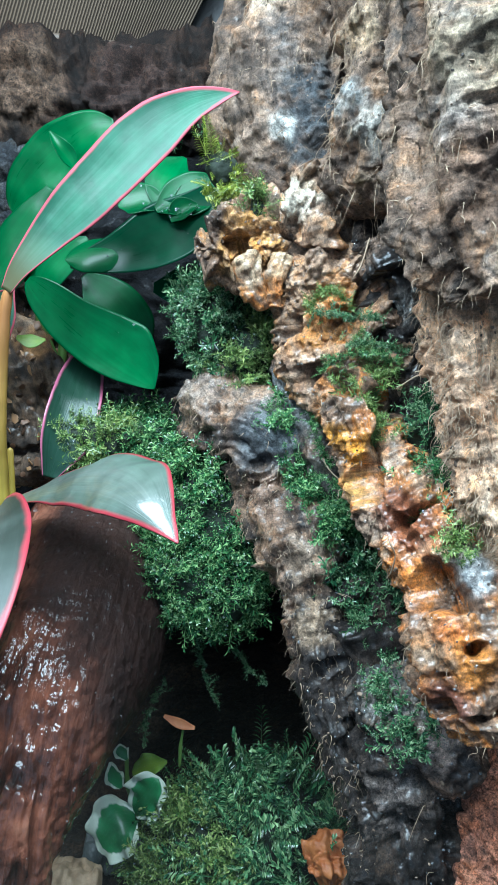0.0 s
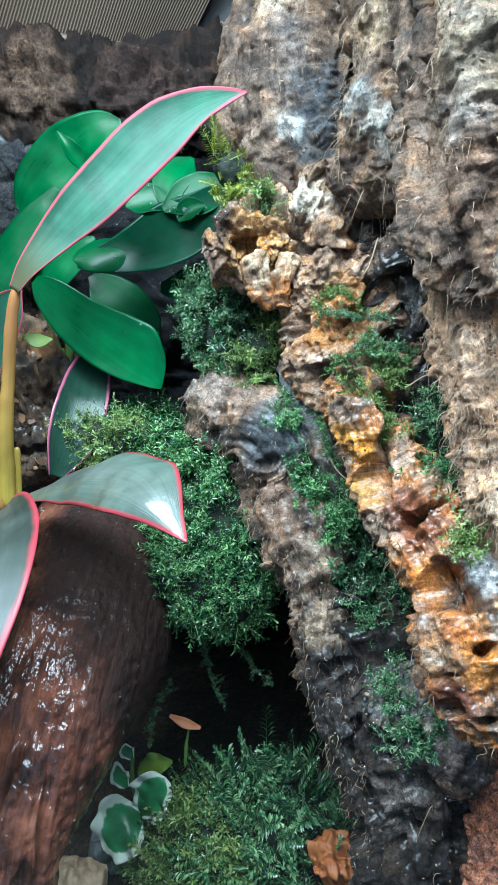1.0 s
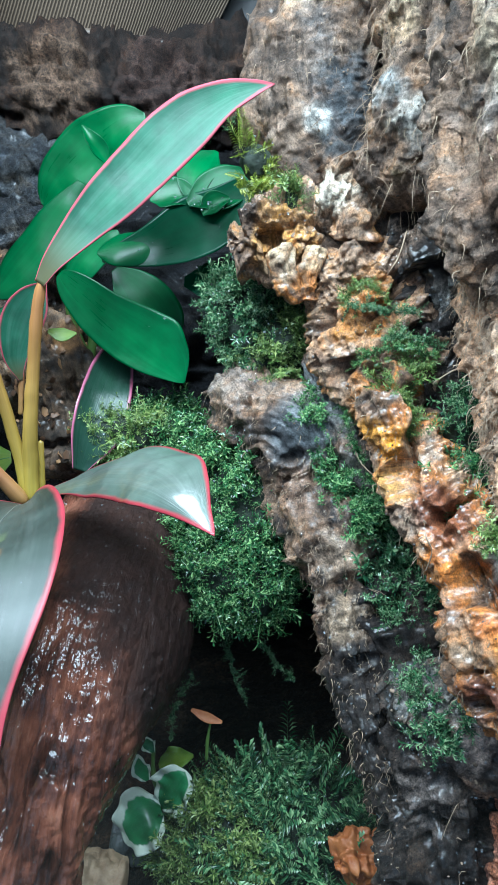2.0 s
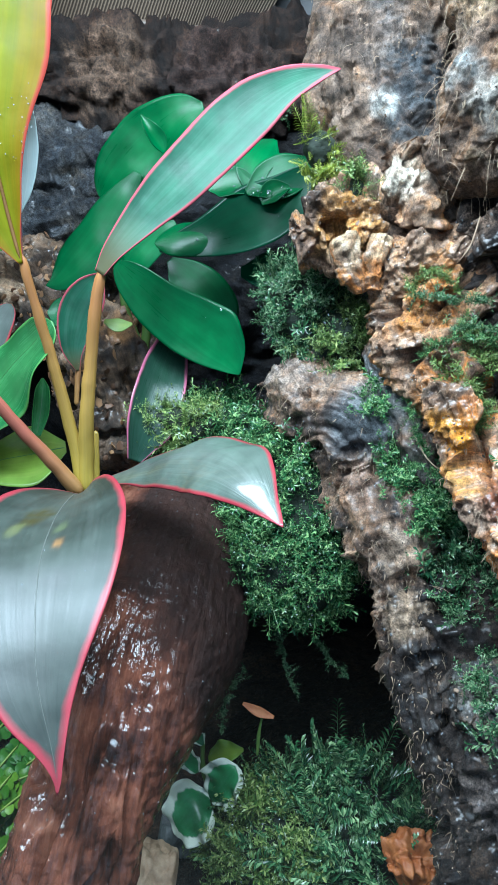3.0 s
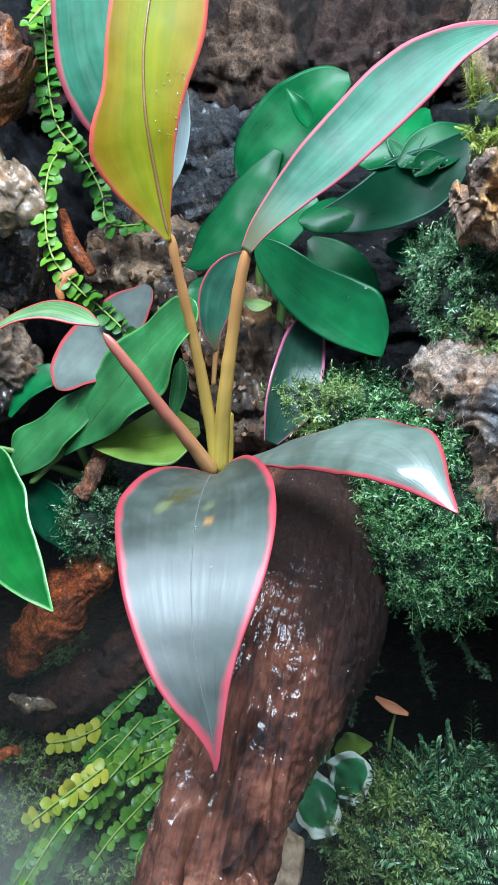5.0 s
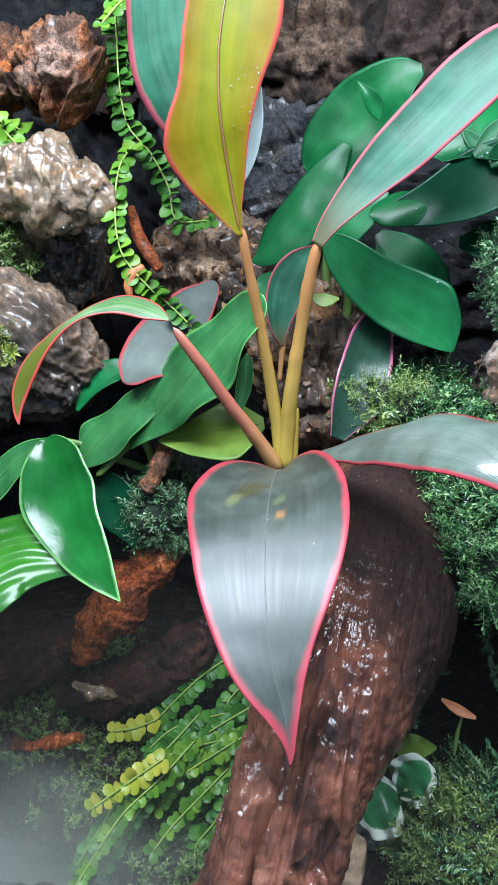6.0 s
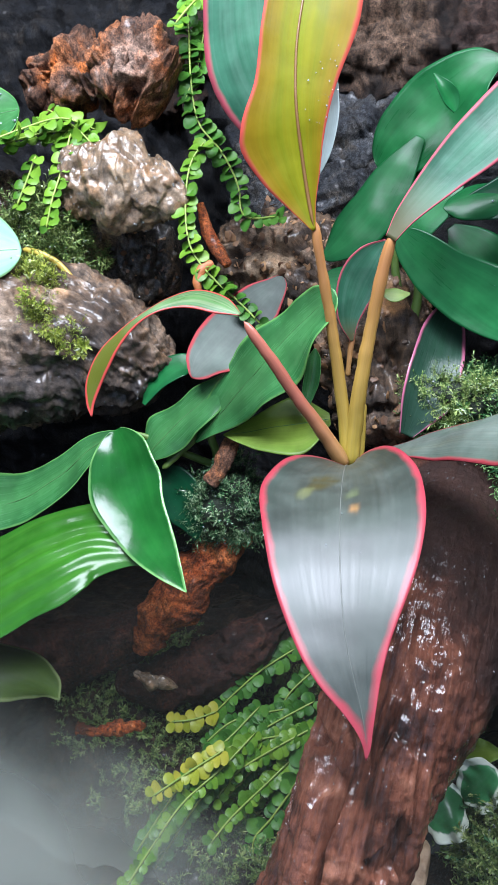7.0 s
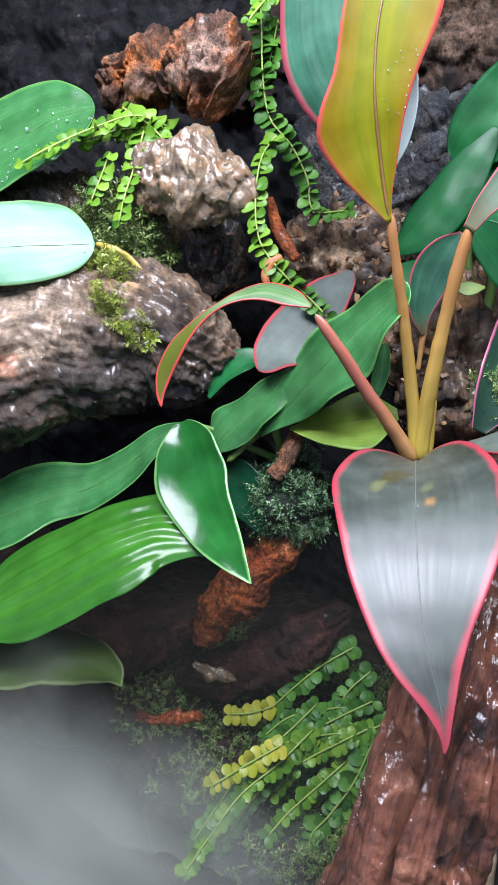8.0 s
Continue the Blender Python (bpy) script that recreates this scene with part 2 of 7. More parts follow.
WET_STONE = bark_material("wet_tan_stone", [(0.3, (0.10, 0.066, 0.038)), (0.5, (0.19, 0.13, 0.08)), (0.7, (0.29, 0.215, 0.14))], wet=1.9, stretch=1, rough=0.4, bump=0.0008, film_size=130, film_deep=0.0016, grit=0.35, film_rough=0.04)
WET_BANK = bark_material("wet_stony_bank", [(0.3, (0.014, 0.012, 0.010)), (0.45, (0.05, 0.040, 0.030)), (0.6, (0.13, 0.095, 0.062)), (0.75, (0.26, 0.19, 0.12))], wet=1.5, stretch=0.5, film_size=240, film_deep=0.0016, film_rough=0.05)
LEFT_LOG = bark_material("grey_brown_mossy_log_wood", [(0.3, (0.016, 0.012, 0.010)), (0.45, (0.08, 0.056, 0.040)), (0.6, (0.21, 0.145, 0.098)), (0.75, (0.42, 0.31, 0.22))], wet=0.7, stretch=0.12, grit=0.3, bump=0.0010, film_deep=0.0007)


def wet_log_material():
    """Dark red-brown driftwood under a broken film of water, with straight fine grain."""
    n = Nodes("wet_red_brown_driftwood")
    uv = n.coords("UV", (1, 0.11, 1))
    ob = n.coords("Object")
    grain = n.noise(uv, 420, 8, 0.72, 0.5)
    big = n.noise(ob, 45, 5, 0.6)
    col = n.ramp(n.mix(0.58, n.mix(0.25, grain, n.noise(ob, 260, 6, 0.7)), big), [(0.38, (0.016, 0.006, 0.004)), (0.46, (0.085, 0.026, 0.014)), (0.54, (0.22, 0.074, 0.040)), (0.66, (0.42, 0.18, 0.105))])
    # The tint carries shade painted on the log's upper end and right side.
    at = n.node("ShaderNodeAttribute")
    at.attribute_name = "tint"
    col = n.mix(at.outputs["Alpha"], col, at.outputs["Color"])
    n.set("Base Color", col)
    n.set("Roughness", n.ramp(n.noise(ob, 140, 5, 0.6), [(0.38, (0.55,)), (0.62, (0.8,))]))
    n.set("Specular IOR Level", 0.2)
    patch = n.mix(0.5, n.noise(ob, 60, 4, 0.6), n.noise(n.coords("UV", (1, 0.25, 1)), 300, 4, 0.65))
    # Less gloss where that shade is painted.
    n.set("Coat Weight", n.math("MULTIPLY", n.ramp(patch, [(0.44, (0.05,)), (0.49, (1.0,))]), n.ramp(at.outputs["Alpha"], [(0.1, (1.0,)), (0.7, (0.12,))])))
    n.set("Coat Roughness", 0.03)
    film = n.node("ShaderNodeBump", Strength=1.0, Distance=0.0019)
    n.link(n.mix(0.4, n.noise(n.coords("UV", (1, 0.25, 1)), 460, 3, 0.55), n.noise(ob, 320, 2, 0.5)), film.inputs["Height"])
    n.link(film.outputs["Normal"], n.bsdf.inputs["Coat Normal"])
    first = n.bump(grain, 1.0, 0.0024)
    n.bump(n.noise(ob, 620, 6, 0.7), 0.8, 0.0010, first)
    return n.mat


WET_LOG = wet_log_material()
SOIL = bark_material("dark_wet_soil", [(0.3, (0.008, 0.006, 0.005)), (0.5, (0.03, 0.02, 0.015)), (0.7, (0.07, 0.045, 0.03))], wet=0.5, stretch=1, tinted=False)
BLACK = plain_material("black_tank_panel", (0.006, 0.006, 0.007), (0.014, 0.014, 0.016), 60, 0.5)
WHITE_CASE = plain_material("white_lamp_case", (0.6, 0.6, 0.6), (0.7, 0.7, 0.7), 60, 0.4)

CORDY = leaf_material("cordyline_blade", (0.034, 0.135, 0.076), (0.024, 0.104, 0.060), (0.10, 0.20, 0.145), (0.38, 0.070, 0.096), 0.92, 0.42, 0.15, under=(1.3, 1.5, 0.5), veins=6, gloss=0.3, lined=0.5, engrave=0.18, blotch=0.45, foot=(0.07, 0.07, 0.03))
CORDY_GREY = leaf_material("cordyline_greyed_blade", (0.044, 0.055, 0.045), (0.032, 0.044, 0.036), (0.078, 0.090, 0.078), (0.31, 0.030, 0.046), 0.945, 0.46, 0.06, under=(1.3, 1.2, 0.6), veins=7, blotch=0.5, coat=0.30, coat_rough=0.38, engrave=0.10, spotted=True, edge_wob=0.14)
CORDY_GOLD = leaf_material("cordyline_golden_blade", (0.23, 0.25, 0.003), (0.26, 0.17, 0.003), (0.10, 0.20, 0.003), (0.52, 0.09, 0.065), 0.94, 0.4, 0.45, under=(1.5, 1.3, 0.3), veins=5, blotch=0.25, gloss=0.2)
CORDY_PALE = leaf_material("cordyline_grey_green_blade", (0.115, 0.145, 0.12), (0.09, 0.125, 0.10), (0.16, 0.19, 0.165), (0.33, 0.036, 0.050), 0.935, 0.36, 0.08, under=(1.3, 1.2, 0.6), veins=7, blotch=0.4, coat=0.6, coat_rough=0.09)
# Strong light on a leaf back is put into this whitened colour.
CORDY_LIT = leaf_material("cordyline_lit_blade", (0.42, 0.50, 0.50), (0.36, 0.45, 0.45), (0.52, 0.58, 0.57), None, rough=0.35, glow=0.1, veins=8, blotch=0.2)
CORDY_DULL = leaf_material("cordyline_dull_grey_blade", (0.105, 0.13, 0.108), (0.085, 0.11, 0.092), (0.14, 0.165, 0.14), (0.30, 0.035, 0.04), 0.90, 0.5, 0.08, veins=7, blotch=0.6, gloss=0.2)
# A darker CORDY blade, with shade painted into its colour.
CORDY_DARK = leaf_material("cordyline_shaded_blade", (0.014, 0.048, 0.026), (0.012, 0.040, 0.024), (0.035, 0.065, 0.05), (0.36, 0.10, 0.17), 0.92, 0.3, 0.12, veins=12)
CORDY_TIP = leaf_material("cordyline_arching_blade", (0.09, 0.20, 0.06), (0.04, 0.13, 0.04), (0.42, 0.42, 0.28), (0.50, 0.06, 0.05), 0.86, 0.3, 0.22, veins=5, end=(0.10, 0.115, 0.012))


def petiole_material(name, foot, top, reach):
    """A leaf stalk whose colour runs from foot to top, with fine lengthwise lines."""
    n = Nodes(name)
    sep = n.node("ShaderNodeSeparateXYZ")
    n.link(n.coords("UV"), sep.inputs["Vector"])
    run = n.ramp(n.math("DIVIDE", sep.outputs["Y"], reach), [(0.1, (0.0,)), (0.9, (1.0,))])
    lines = n.noise(n.coords("UV", (500, 12, 1)), 1.0, 4)
    col = n.mix(run, foot, top)
    col = n.mix(0.35, col, n.ramp(lines, [(0.35, (0.6,)), (0.65, (1.3,))]), "MULTIPLY")
    n.set("Base Color", col)
    n.set("Roughness", 0.32)
    n.bump(lines, 0.15, 0.0003)
    return n.mat


PETIOLE = petiole_material("pink_yellow_petiole", (0.37, 0.28, 0.045), (0.33, 0.15, 0.05), 0.11)
PETIOLE_RED = petiole_material("red_brown_petiole", (0.38, 0.21, 0.07), (0.32, 0.10, 0.065), 0.05)
GREEN_STALK = plain_material("green_stalk", (0.08, 0.16, 0.03), (0.14, 0.22, 0.05), 80, 0.4, 0.0003)
BROAD = leaf_material("broad_dark_green_blade", (0.012, 0.125, 0.033), (0.008, 0.092, 0.026), (0.020, 0.165, 0.050), None, rough=0.30, gloss=0.22, coat=0.05, coat_rough=0.12, engrave=0.05, glow=0.15, veins=8, blotch=0.4)
# BROAD again with shade painted into its greens.
BROAD_SHADE = leaf_material("broad_shaded_blade", (0.004, 0.06, 0.022), (0.003, 0.05, 0.02), (0.006, 0.08, 0.03), None, rough=0.30, gloss=0.22, coat=0.05, coat_rough=0.12, engrave=0.05, glow=0.1, veins=8, blotch=0.4)
FRESH = leaf_material("fresh_green_blade", (0.052, 0.195, 0.056), (0.030, 0.145, 0.040), (0.080, 0.255, 0.085), (0.12, 0.32, 0.08), 0.965, 0.24, 0.2, engrave=0.06, veins=10, blotch=0.35)
PLEATED = leaf_material("pleated_green_blade", (0.04, 0.18, 0.014), (0.025, 0.135, 0.012), (0.075, 0.24, 0.025), None, rough=0.21, glow=0.25, veins=9, blotch=0.3, engrave=0.08)
GLOSSY = leaf_material("glossy_dark_green_blade", (0.012, 0.115, 0.018), (0.009, 0.09, 0.014), (0.020, 0.145, 0.025), (0.20, 0.45, 0.14), 0.965, 0.17, 0.12, engrave=0.03, veins=8, blotch=0.35)
OLIVE_BLADE = leaf_material("dull_olive_green_blade", (0.06, 0.11, 0.018), (0.05, 0.09, 0.015), (0.09, 0.14, 0.03), (0.20, 0.26, 0.10), 0.93, 0.42, 0.2, veins=9, blotch=0.3, gloss=0.2)
LIME = leaf_material("yellow_green_blade", (0.20, 0.30, 0.03), (0.15, 0.26, 0.03), (0.25, 0.33, 0.06), None, rough=0.35, glow=0.25, veins=8, blotch=0.4)
PALE = leaf_material("pale_green_blade", (0.16, 0.34, 0.21), (0.12, 0.29, 0.17), (0.22, 0.40, 0.27), (0.2, 0.38, 0.16), 0.965, 0.40, 0.15, engrave=0.08, veins=8, blotch=0.2)
VARIEGATED = leaf_material("green_blade_with_white_margin", (0.04, 0.22, 0.07), (0.05, 0.24, 0.08), (0.08, 0.28, 0.12), (0.66, 0.72, 0.60), 0.70, 0.35, 0.15, veins=7, blotch=0.6, edge_wob=0.35)
MOSS = small_leaf_material("green_moss", (0.012, 0.048, 0.020), (0.058, 0.172, 0.056), (0.34, 0.52, 0.20), rough=0.20)
MOSS_DARK = small_leaf_material("dark_wet_moss", (0.014, 0.05, 0.024), (0.065, 0.165, 0.065), (0.34, 0.46, 0.24), rough=0.18)
MOSS_FERN = small_leaf_material("blue_green_fern_moss", (0.018, 0.062, 0.028), (0.085, 0.215, 0.085), (0.36, 0.52, 0.24), rough=0.22)
MOSS_OLIVE = small_leaf_material("olive_moss", (0.035, 0.08, 0.018), (0.13, 0.215, 0.048), (0.38, 0.45, 0.15))
MOSS_YELLOW = small_leaf_material("yellow_green_moss", (0.06, 0.095, 0.010), (0.19, 0.25, 0.025), (0.42, 0.45, 0.08))
RIB = plain_material("pale_green_midrib", (0.04, 0.13, 0.035), (0.07, 0.18, 0.05), 60, 0.5, 0.0002)
RIB_PALE = plain_material("whitish_green_midrib", (0.20, 0.38, 0.22), (0.26, 0.44, 0.28), 60, 0.4, 0.0002)
RIB_DARK = plain_material("dark_brown_midrib", (0.10, 0.05, 0.012), (0.16, 0.08, 0.02), 60, 0.4, 0.0002)
RIB_GREY = plain_material("grey_midrib", (0.075, 0.085, 0.075), (0.11, 0.12, 0.105), 60, 0.4, 0.0002)
LEAFLET = small_leaf_material("creeper_leaflet", (0.055, 0.165, 0.012), (0.12, 0.265, 0.020), (0.22, 0.38, 0.034), 0.38, 0.25, False, 0.35)
# LEAFLET darkened: shade is painted into the leaflet colour.
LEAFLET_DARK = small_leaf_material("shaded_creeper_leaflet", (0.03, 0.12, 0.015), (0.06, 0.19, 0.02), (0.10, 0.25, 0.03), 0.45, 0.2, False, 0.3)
LEAFLET_YELLOW = small_leaf_material("yellow_leaflet", (0.30, 0.36, 0.02), (0.42, 0.42, 0.03), (0.50, 0.46, 0.05), 0.45, 0.25, False)
FIBRE = plain_material("pale_root_fibre", (0.22, 0.14, 0.085), (0.40, 0.30, 0.20), 300, 0.6, 0.0001)
STRIP = plain_material("dull_tan_strip", (0.07, 0.05, 0.036), (0.13, 0.095, 0.07), 200, 0.5, 0.0002)
MOSS_BED = plain_material("moss_bed", (0.005, 0.011, 0.005), (0.014, 0.026, 0.010), 220, 0.7, 0.002)
ORANGE_LEAF = plain_material("orange_dead_leaf", (0.30, 0.08, 0.02), (0.45, 0.17, 0.05), 150, 0.5, 0.0008)
BEIGE = plain_material("beige_stone", (0.30, 0.19, 0.11), (0.58, 0.42, 0.27), 130, 0.55, 0.0015)
GREY_STONE = plain_material("grey_stone", (0.05, 0.06, 0.06), (0.14, 0.15, 0.15), 130, 0.35, 0.001)
BEAD = Nodes("water_bead")
BEAD.set("Base Color", (0.9, 0.95, 1.0))
BEAD.set("Roughness", 0.03)
BEAD.set("Transmission Weight", 0.85)
BEAD.set("IOR", 1.33)

# ---- shapes ----


def outward(p, faces):
    """Turns the faces of a closed shape so that they look outwards."""
    a, b, c = p[faces[:, 0]], p[faces[:, 1]], p[faces[:, 2]]
    mid = p.mean(0)
    volume = np.einsum("ij,ij->i", a - mid, np.cross(b - mid, c - mid)).sum()
    return faces if volume > 0 else faces[:, ::-1]


def tube_mesh(name, spine, material, rows=200, cols=120, flat=1.0, flat_dir=(0, -1, 0), disp=None, tints=(), close=True):
    """A limb through spine rows (x, y, z, radius), flattened along flat_dir, with relief from disp(points, grain coordinates)."""
    s = spline(spine, rows)
    c, r = s[:, :3], np.maximum(s[:, 3], 1e-4)
    t = unit(np.gradient(c, axis=0))
    f = np.array(flat_dir, float)
    side = unit(np.cross(t, f))
    nor = unit(np.cross(side, t))
    a = np.linspace(0, 2 * math.pi, cols, endpoint=False)
    ring = side[:, None, :] * np.cos(a)[None, :, None] + nor[:, None, :] * (np.sin(a) * flat)[None, :, None]
    cap = np.ones(rows)
    if close:
        k = max(3, rows // 14)
        e = np.sqrt(np.clip(1 - (1 - np.arange(k) / k) ** 2, 0, 1))
        cap[:k], cap[-k:] = e, e[::-1]
    p = c[:, None, :] + ring * (r * cap)[:, None, None]
    length = np.concatenate([[0], np.cumsum(np.linalg.norm(np.diff(c, axis=0), axis=1))])
    flatp = p.reshape(-1, 3)
    out = unit(ring).reshape(-1, 3)
    grain = np.stack([(np.cos(a)[None] * r[:, None]).ravel(), (np.sin(a)[None] * r[:, None]).ravel(), np.repeat(length, cols)], 1)
    if disp is not None:
        flatp = flatp + out * (disp(flatp, grain) * np.repeat(np.clip(cap * 1.5, 0, 1), cols))[:, None]
    uv = np.stack([np.tile(a, rows) * np.repeat(r, cols), np.repeat(length, cols)], 1)
    me = mesh_of(name, flatp, outward(flatp, grid_faces(rows, cols, True)), material, uv)
    if tints is not None:
        tint_points(me, flatp, tints)
    return me


def tint_points(me, p, tints):
    """Stains and painted-in shade: (centre, radius, colour, strength) with ragged outlines; a fifth entry makes one
    soft and even.
    """
    val = np.zeros((len(p), 4))
    rag, fine = fbm(p * 90, 4), fbm(p * 210, 3)
    for centre, radius, colour, strength, *even in tints:
        d = np.linalg.norm((p - np.array(centre)) * np.array((1, 0.45, 1)), axis=1) / (1.15 * radius) + rag * (0.2 if even else 0.55)
        w = strength * (1 - smooth(0.45, 1.0, d)) * (1.0 if even else 0.55 + 0.45 * smooth(-0.15, 0.1, fine))
        val[:, :3] = val[:, :3] * (1 - w[:, None]) + np.array(colour) * w[:, None]
        val[:, 3] = np.maximum(val[:, 3], w)
    a = np.maximum(val[:, 3:4], 1e-4)
    val[:, :3] = np.where(val[:, 3:4] > 1e-3, np.minimum(val[:, :3] / a, 1), 0)
    colour_layer(me, val)


def relief(lump=0.006, grooves=0.003, crumb=0.0012, holes=0.0, seed=0.0, groove_scale=120, hole_scale=70, plates=0.004, hole_at=0.14):
    """Bark relief: lumps, grooves that run along the grain, crumbly detail and rotted holes."""
    def disp(p, g):
        q = p + seed
        d = lump * fbm(q * 26, 4)
        d += 1.8 * grooves * fbm(g * np.array((1, 1, 0.14)) * groove_scale + seed, 4, True)
        d += 0.45 * grooves * fbm(g * np.array((1, 1, 0.10)) * groove_scale * 3.3 + seed, 3, True)
        step = 5.0 * fbm(q * np.array((34, 34, 22)) + 0.6 * fbm(q * 60, 2)[:, None] + 3.1, 3)
        d += plates * (np.floor(step) + smooth(0.4, 0.6, step - np.floor(step))) * 0.4
        d += crumb * fbm(q * 260, 3) + 1.3 * crumb * fbm(q * np.array((150, 150, 90)) + 0.5 * fbm(q * 70, 2)[:, None], 3, True)
        if holes:
            h = perlin(q * hole_scale) + 0.35 * perlin(q * hole_scale * 2.3)
            d -= holes * smooth(hole_at, hole_at + 0.055, h)
        return d
    return disp


def blob_mesh(name, centre, radii, material, rows=70, cols=90, disp=None, tints=None):
    """A lump round centre with three half-axes."""
    th = np.linspace(0.02, math.pi - 0.02, rows)
    a = np.linspace(0, 2 * math.pi, cols, endpoint=False)
    n = np.stack([np.sin(th)[:, None] * np.cos(a)[None], np.sin(th)[:, None] * np.sin(a)[None], np.cos(th)[:, None] * np.ones(cols)[None]], -1).reshape(-1, 3)
    p = np.array(centre) + n * np.array(radii)
    if disp is not None:
        p = p + n * disp(p, p)[:, None]
    uv = np.stack([np.tile(a, rows), np.repeat(th, cols)], 1) * float(np.mean(radii))
    me = mesh_of(name, p, outward(p, grid_faces(rows, cols, True)), material, uv)
    if tints is not None:
        tint_points(me, p, tints)
    return me


def verts_of(me):
    v = np.empty(len(me.vertices) * 3, dtype=np.float32)
    me.vertices.foreach_get("co", v)
    n = np.empty(len(me.vertices) * 3, dtype=np.float32)
    me.vertices.foreach_get("normal", n)
    return v.reshape(-1, 3).astype(float), n.reshape(-1, 3).astype(float)


def leaf_frame(spine, rows, face, face_tip=None, rounded=(0.0, 0.0)):
    """Centre line, half widths to both sides, run from 0 to 1, sideways and upward directions along a blade."""
    q = np.array(spine, float)
    if q.shape[1] == 4:
        q = np.column_stack([q, q[:, 3]])
    dense = 300
    s, sq = spline(q, dense), spline(np.column_stack([q[:, :3], q[:, 3:] ** 2]), dense)
    v = np.linspace(0, 1, dense)
    full = (np.clip(rounded[0] * (1 - v) + rounded[1] * v, 0, 1))[:, None]
    s[:, 3:] = (1 - full) * s[:, 3:] + full * np.sqrt(np.maximum(sq[:, 3:], 0))
    run = np.linspace(0, 1, rows)
    u = 0.45 * run + 0.55 * (0.5 - 0.5 * np.cos(math.pi * run))
    s = np.stack([np.interp(u, v, s[:, k]) for k in range(5)], 1)
    c, w = s[:, :3], np.maximum(s[:, 3:], 2e-4)
    t = unit(np.gradient(c, axis=0))
    f0 = np.array(face, float)
    f1 = np.array(face_tip if face_tip is not None else face, float)
    f = unit(f0[None] * (1 - u[:, None]) + f1[None] * u[:, None])
    side = unit(np.cross(t, f))
    return c, w, u, side, unit(np.cross(side, t))


def leaf_mesh(name, spine, material, face=(0, -0.6, 0.8), face_tip=None, cup=0.15, cup_tip=None, wave=0.0, waves=3.0, rows=44, cols=21, fold=0.0, phase=0.0, thick=0.0005, pleats=0.0, rounded=(0.0, 0.0), ripple=0.0012):
    """A blade along spine rows (x, y, z, half width, or two half widths); face: the way its upper side looks; cup: raised edges; wave: ruffled edges."""
    c, wide, u, side, nor = leaf_frame(spine, rows, face, face_tip, rounded)
    w = wide.mean(1)
    x = np.linspace(-1, 1, cols)
    bend = (cup + ((cup if cup_tip is None else cup_tip) - cup) * smooth(0.1, 0.6, u))[:, None]
    lift = bend * w[:, None] * (x ** 2)[None] + fold * w[:, None] * np.abs(x)[None]
    lift = lift + pleats * w[:, None] * np.cos(x * 5.5 * math.pi)[None] * (1 - np.abs(x))[None] ** 0.5 * (smooth(0.06, 0.30, u) * smooth(1.0, 0.8, u))[:, None]
    ruffle = wave * w[:, None] * (np.abs(x) ** 2)[None] * np.sin(u[:, None] * waves * 2 * math.pi + phase + np.sign(x)[None] * 0.9)
    uneven = 1 + 0.035 * perlin(np.stack([u * 9 + phase, 0 * u + 3.3, 0 * u + c[0, 0] * 100], 1))
    across = np.where(x[None] < 0, wide[:, :1], wide[:, 1:]) * x[None] * uneven[:, None]
    p = c[:, None, :] + side[:, None, :] * across[..., None] + nor[:, None, :] * (lift + ruffle)[..., None]
    p = p.reshape(-1, 3)
    p = p + np.repeat(nor, cols, 0) * (fbm(p * 45 + phase, 2) * ripple * np.repeat(np.clip(w / 0.012, 0, 1), cols))[:, None]
    top = p + np.repeat(nor, cols, 0) * thick * 0.5
    low = p - np.repeat(nor, cols, 0) * thick * 0.5
    uv = np.stack([np.tile(x * 0.5 + 0.5, rows), np.repeat(u, cols)], 1)
    n = rows * cols
    fa = grid_faces(rows, cols)
    border = [k for k in range(cols)] + [k * cols + cols - 1 for k in range(1, rows)] + [n - 1 - k for k in range(1, cols)] + [k * cols for k in range(rows - 2, 0, -1)]
    rim = [(border[i], border[(i + 1) % len(border)], border[(i + 1) % len(border)] + n, border[i] + n) for i in range(len(border))]
    faces = fa.tolist() + (fa[:, ::-1] + n).tolist() + [tuple(reversed(q)) for q in rim]
    me = mesh_of(name, np.vstack([top, low]), faces, material, np.vstack([uv, uv]))
    rim_at = 1 - (1 - np.abs(x)[None]) * (w / w.max())[:, None]
    rim_at = np.abs(x)[None] + (rim_at - np.abs(x)[None]) * smooth(0.25, 0.6, u)[:, None]
    rim_at = rim_at.reshape(-1, 1)
    colour_layer(me, np.repeat(np.vstack([rim_at, rim_at]), 3, 1), "rim")
    return me


def rod_mesh(name, spine, material, rows=28, cols=12, flat=1.0, wobble=0.0):
    return tube_mesh(name, spine, material, rows, cols, flat, disp=(lambda p, g: wobble * fbm(p * 120, 2)) if wobble else None, tints=None)


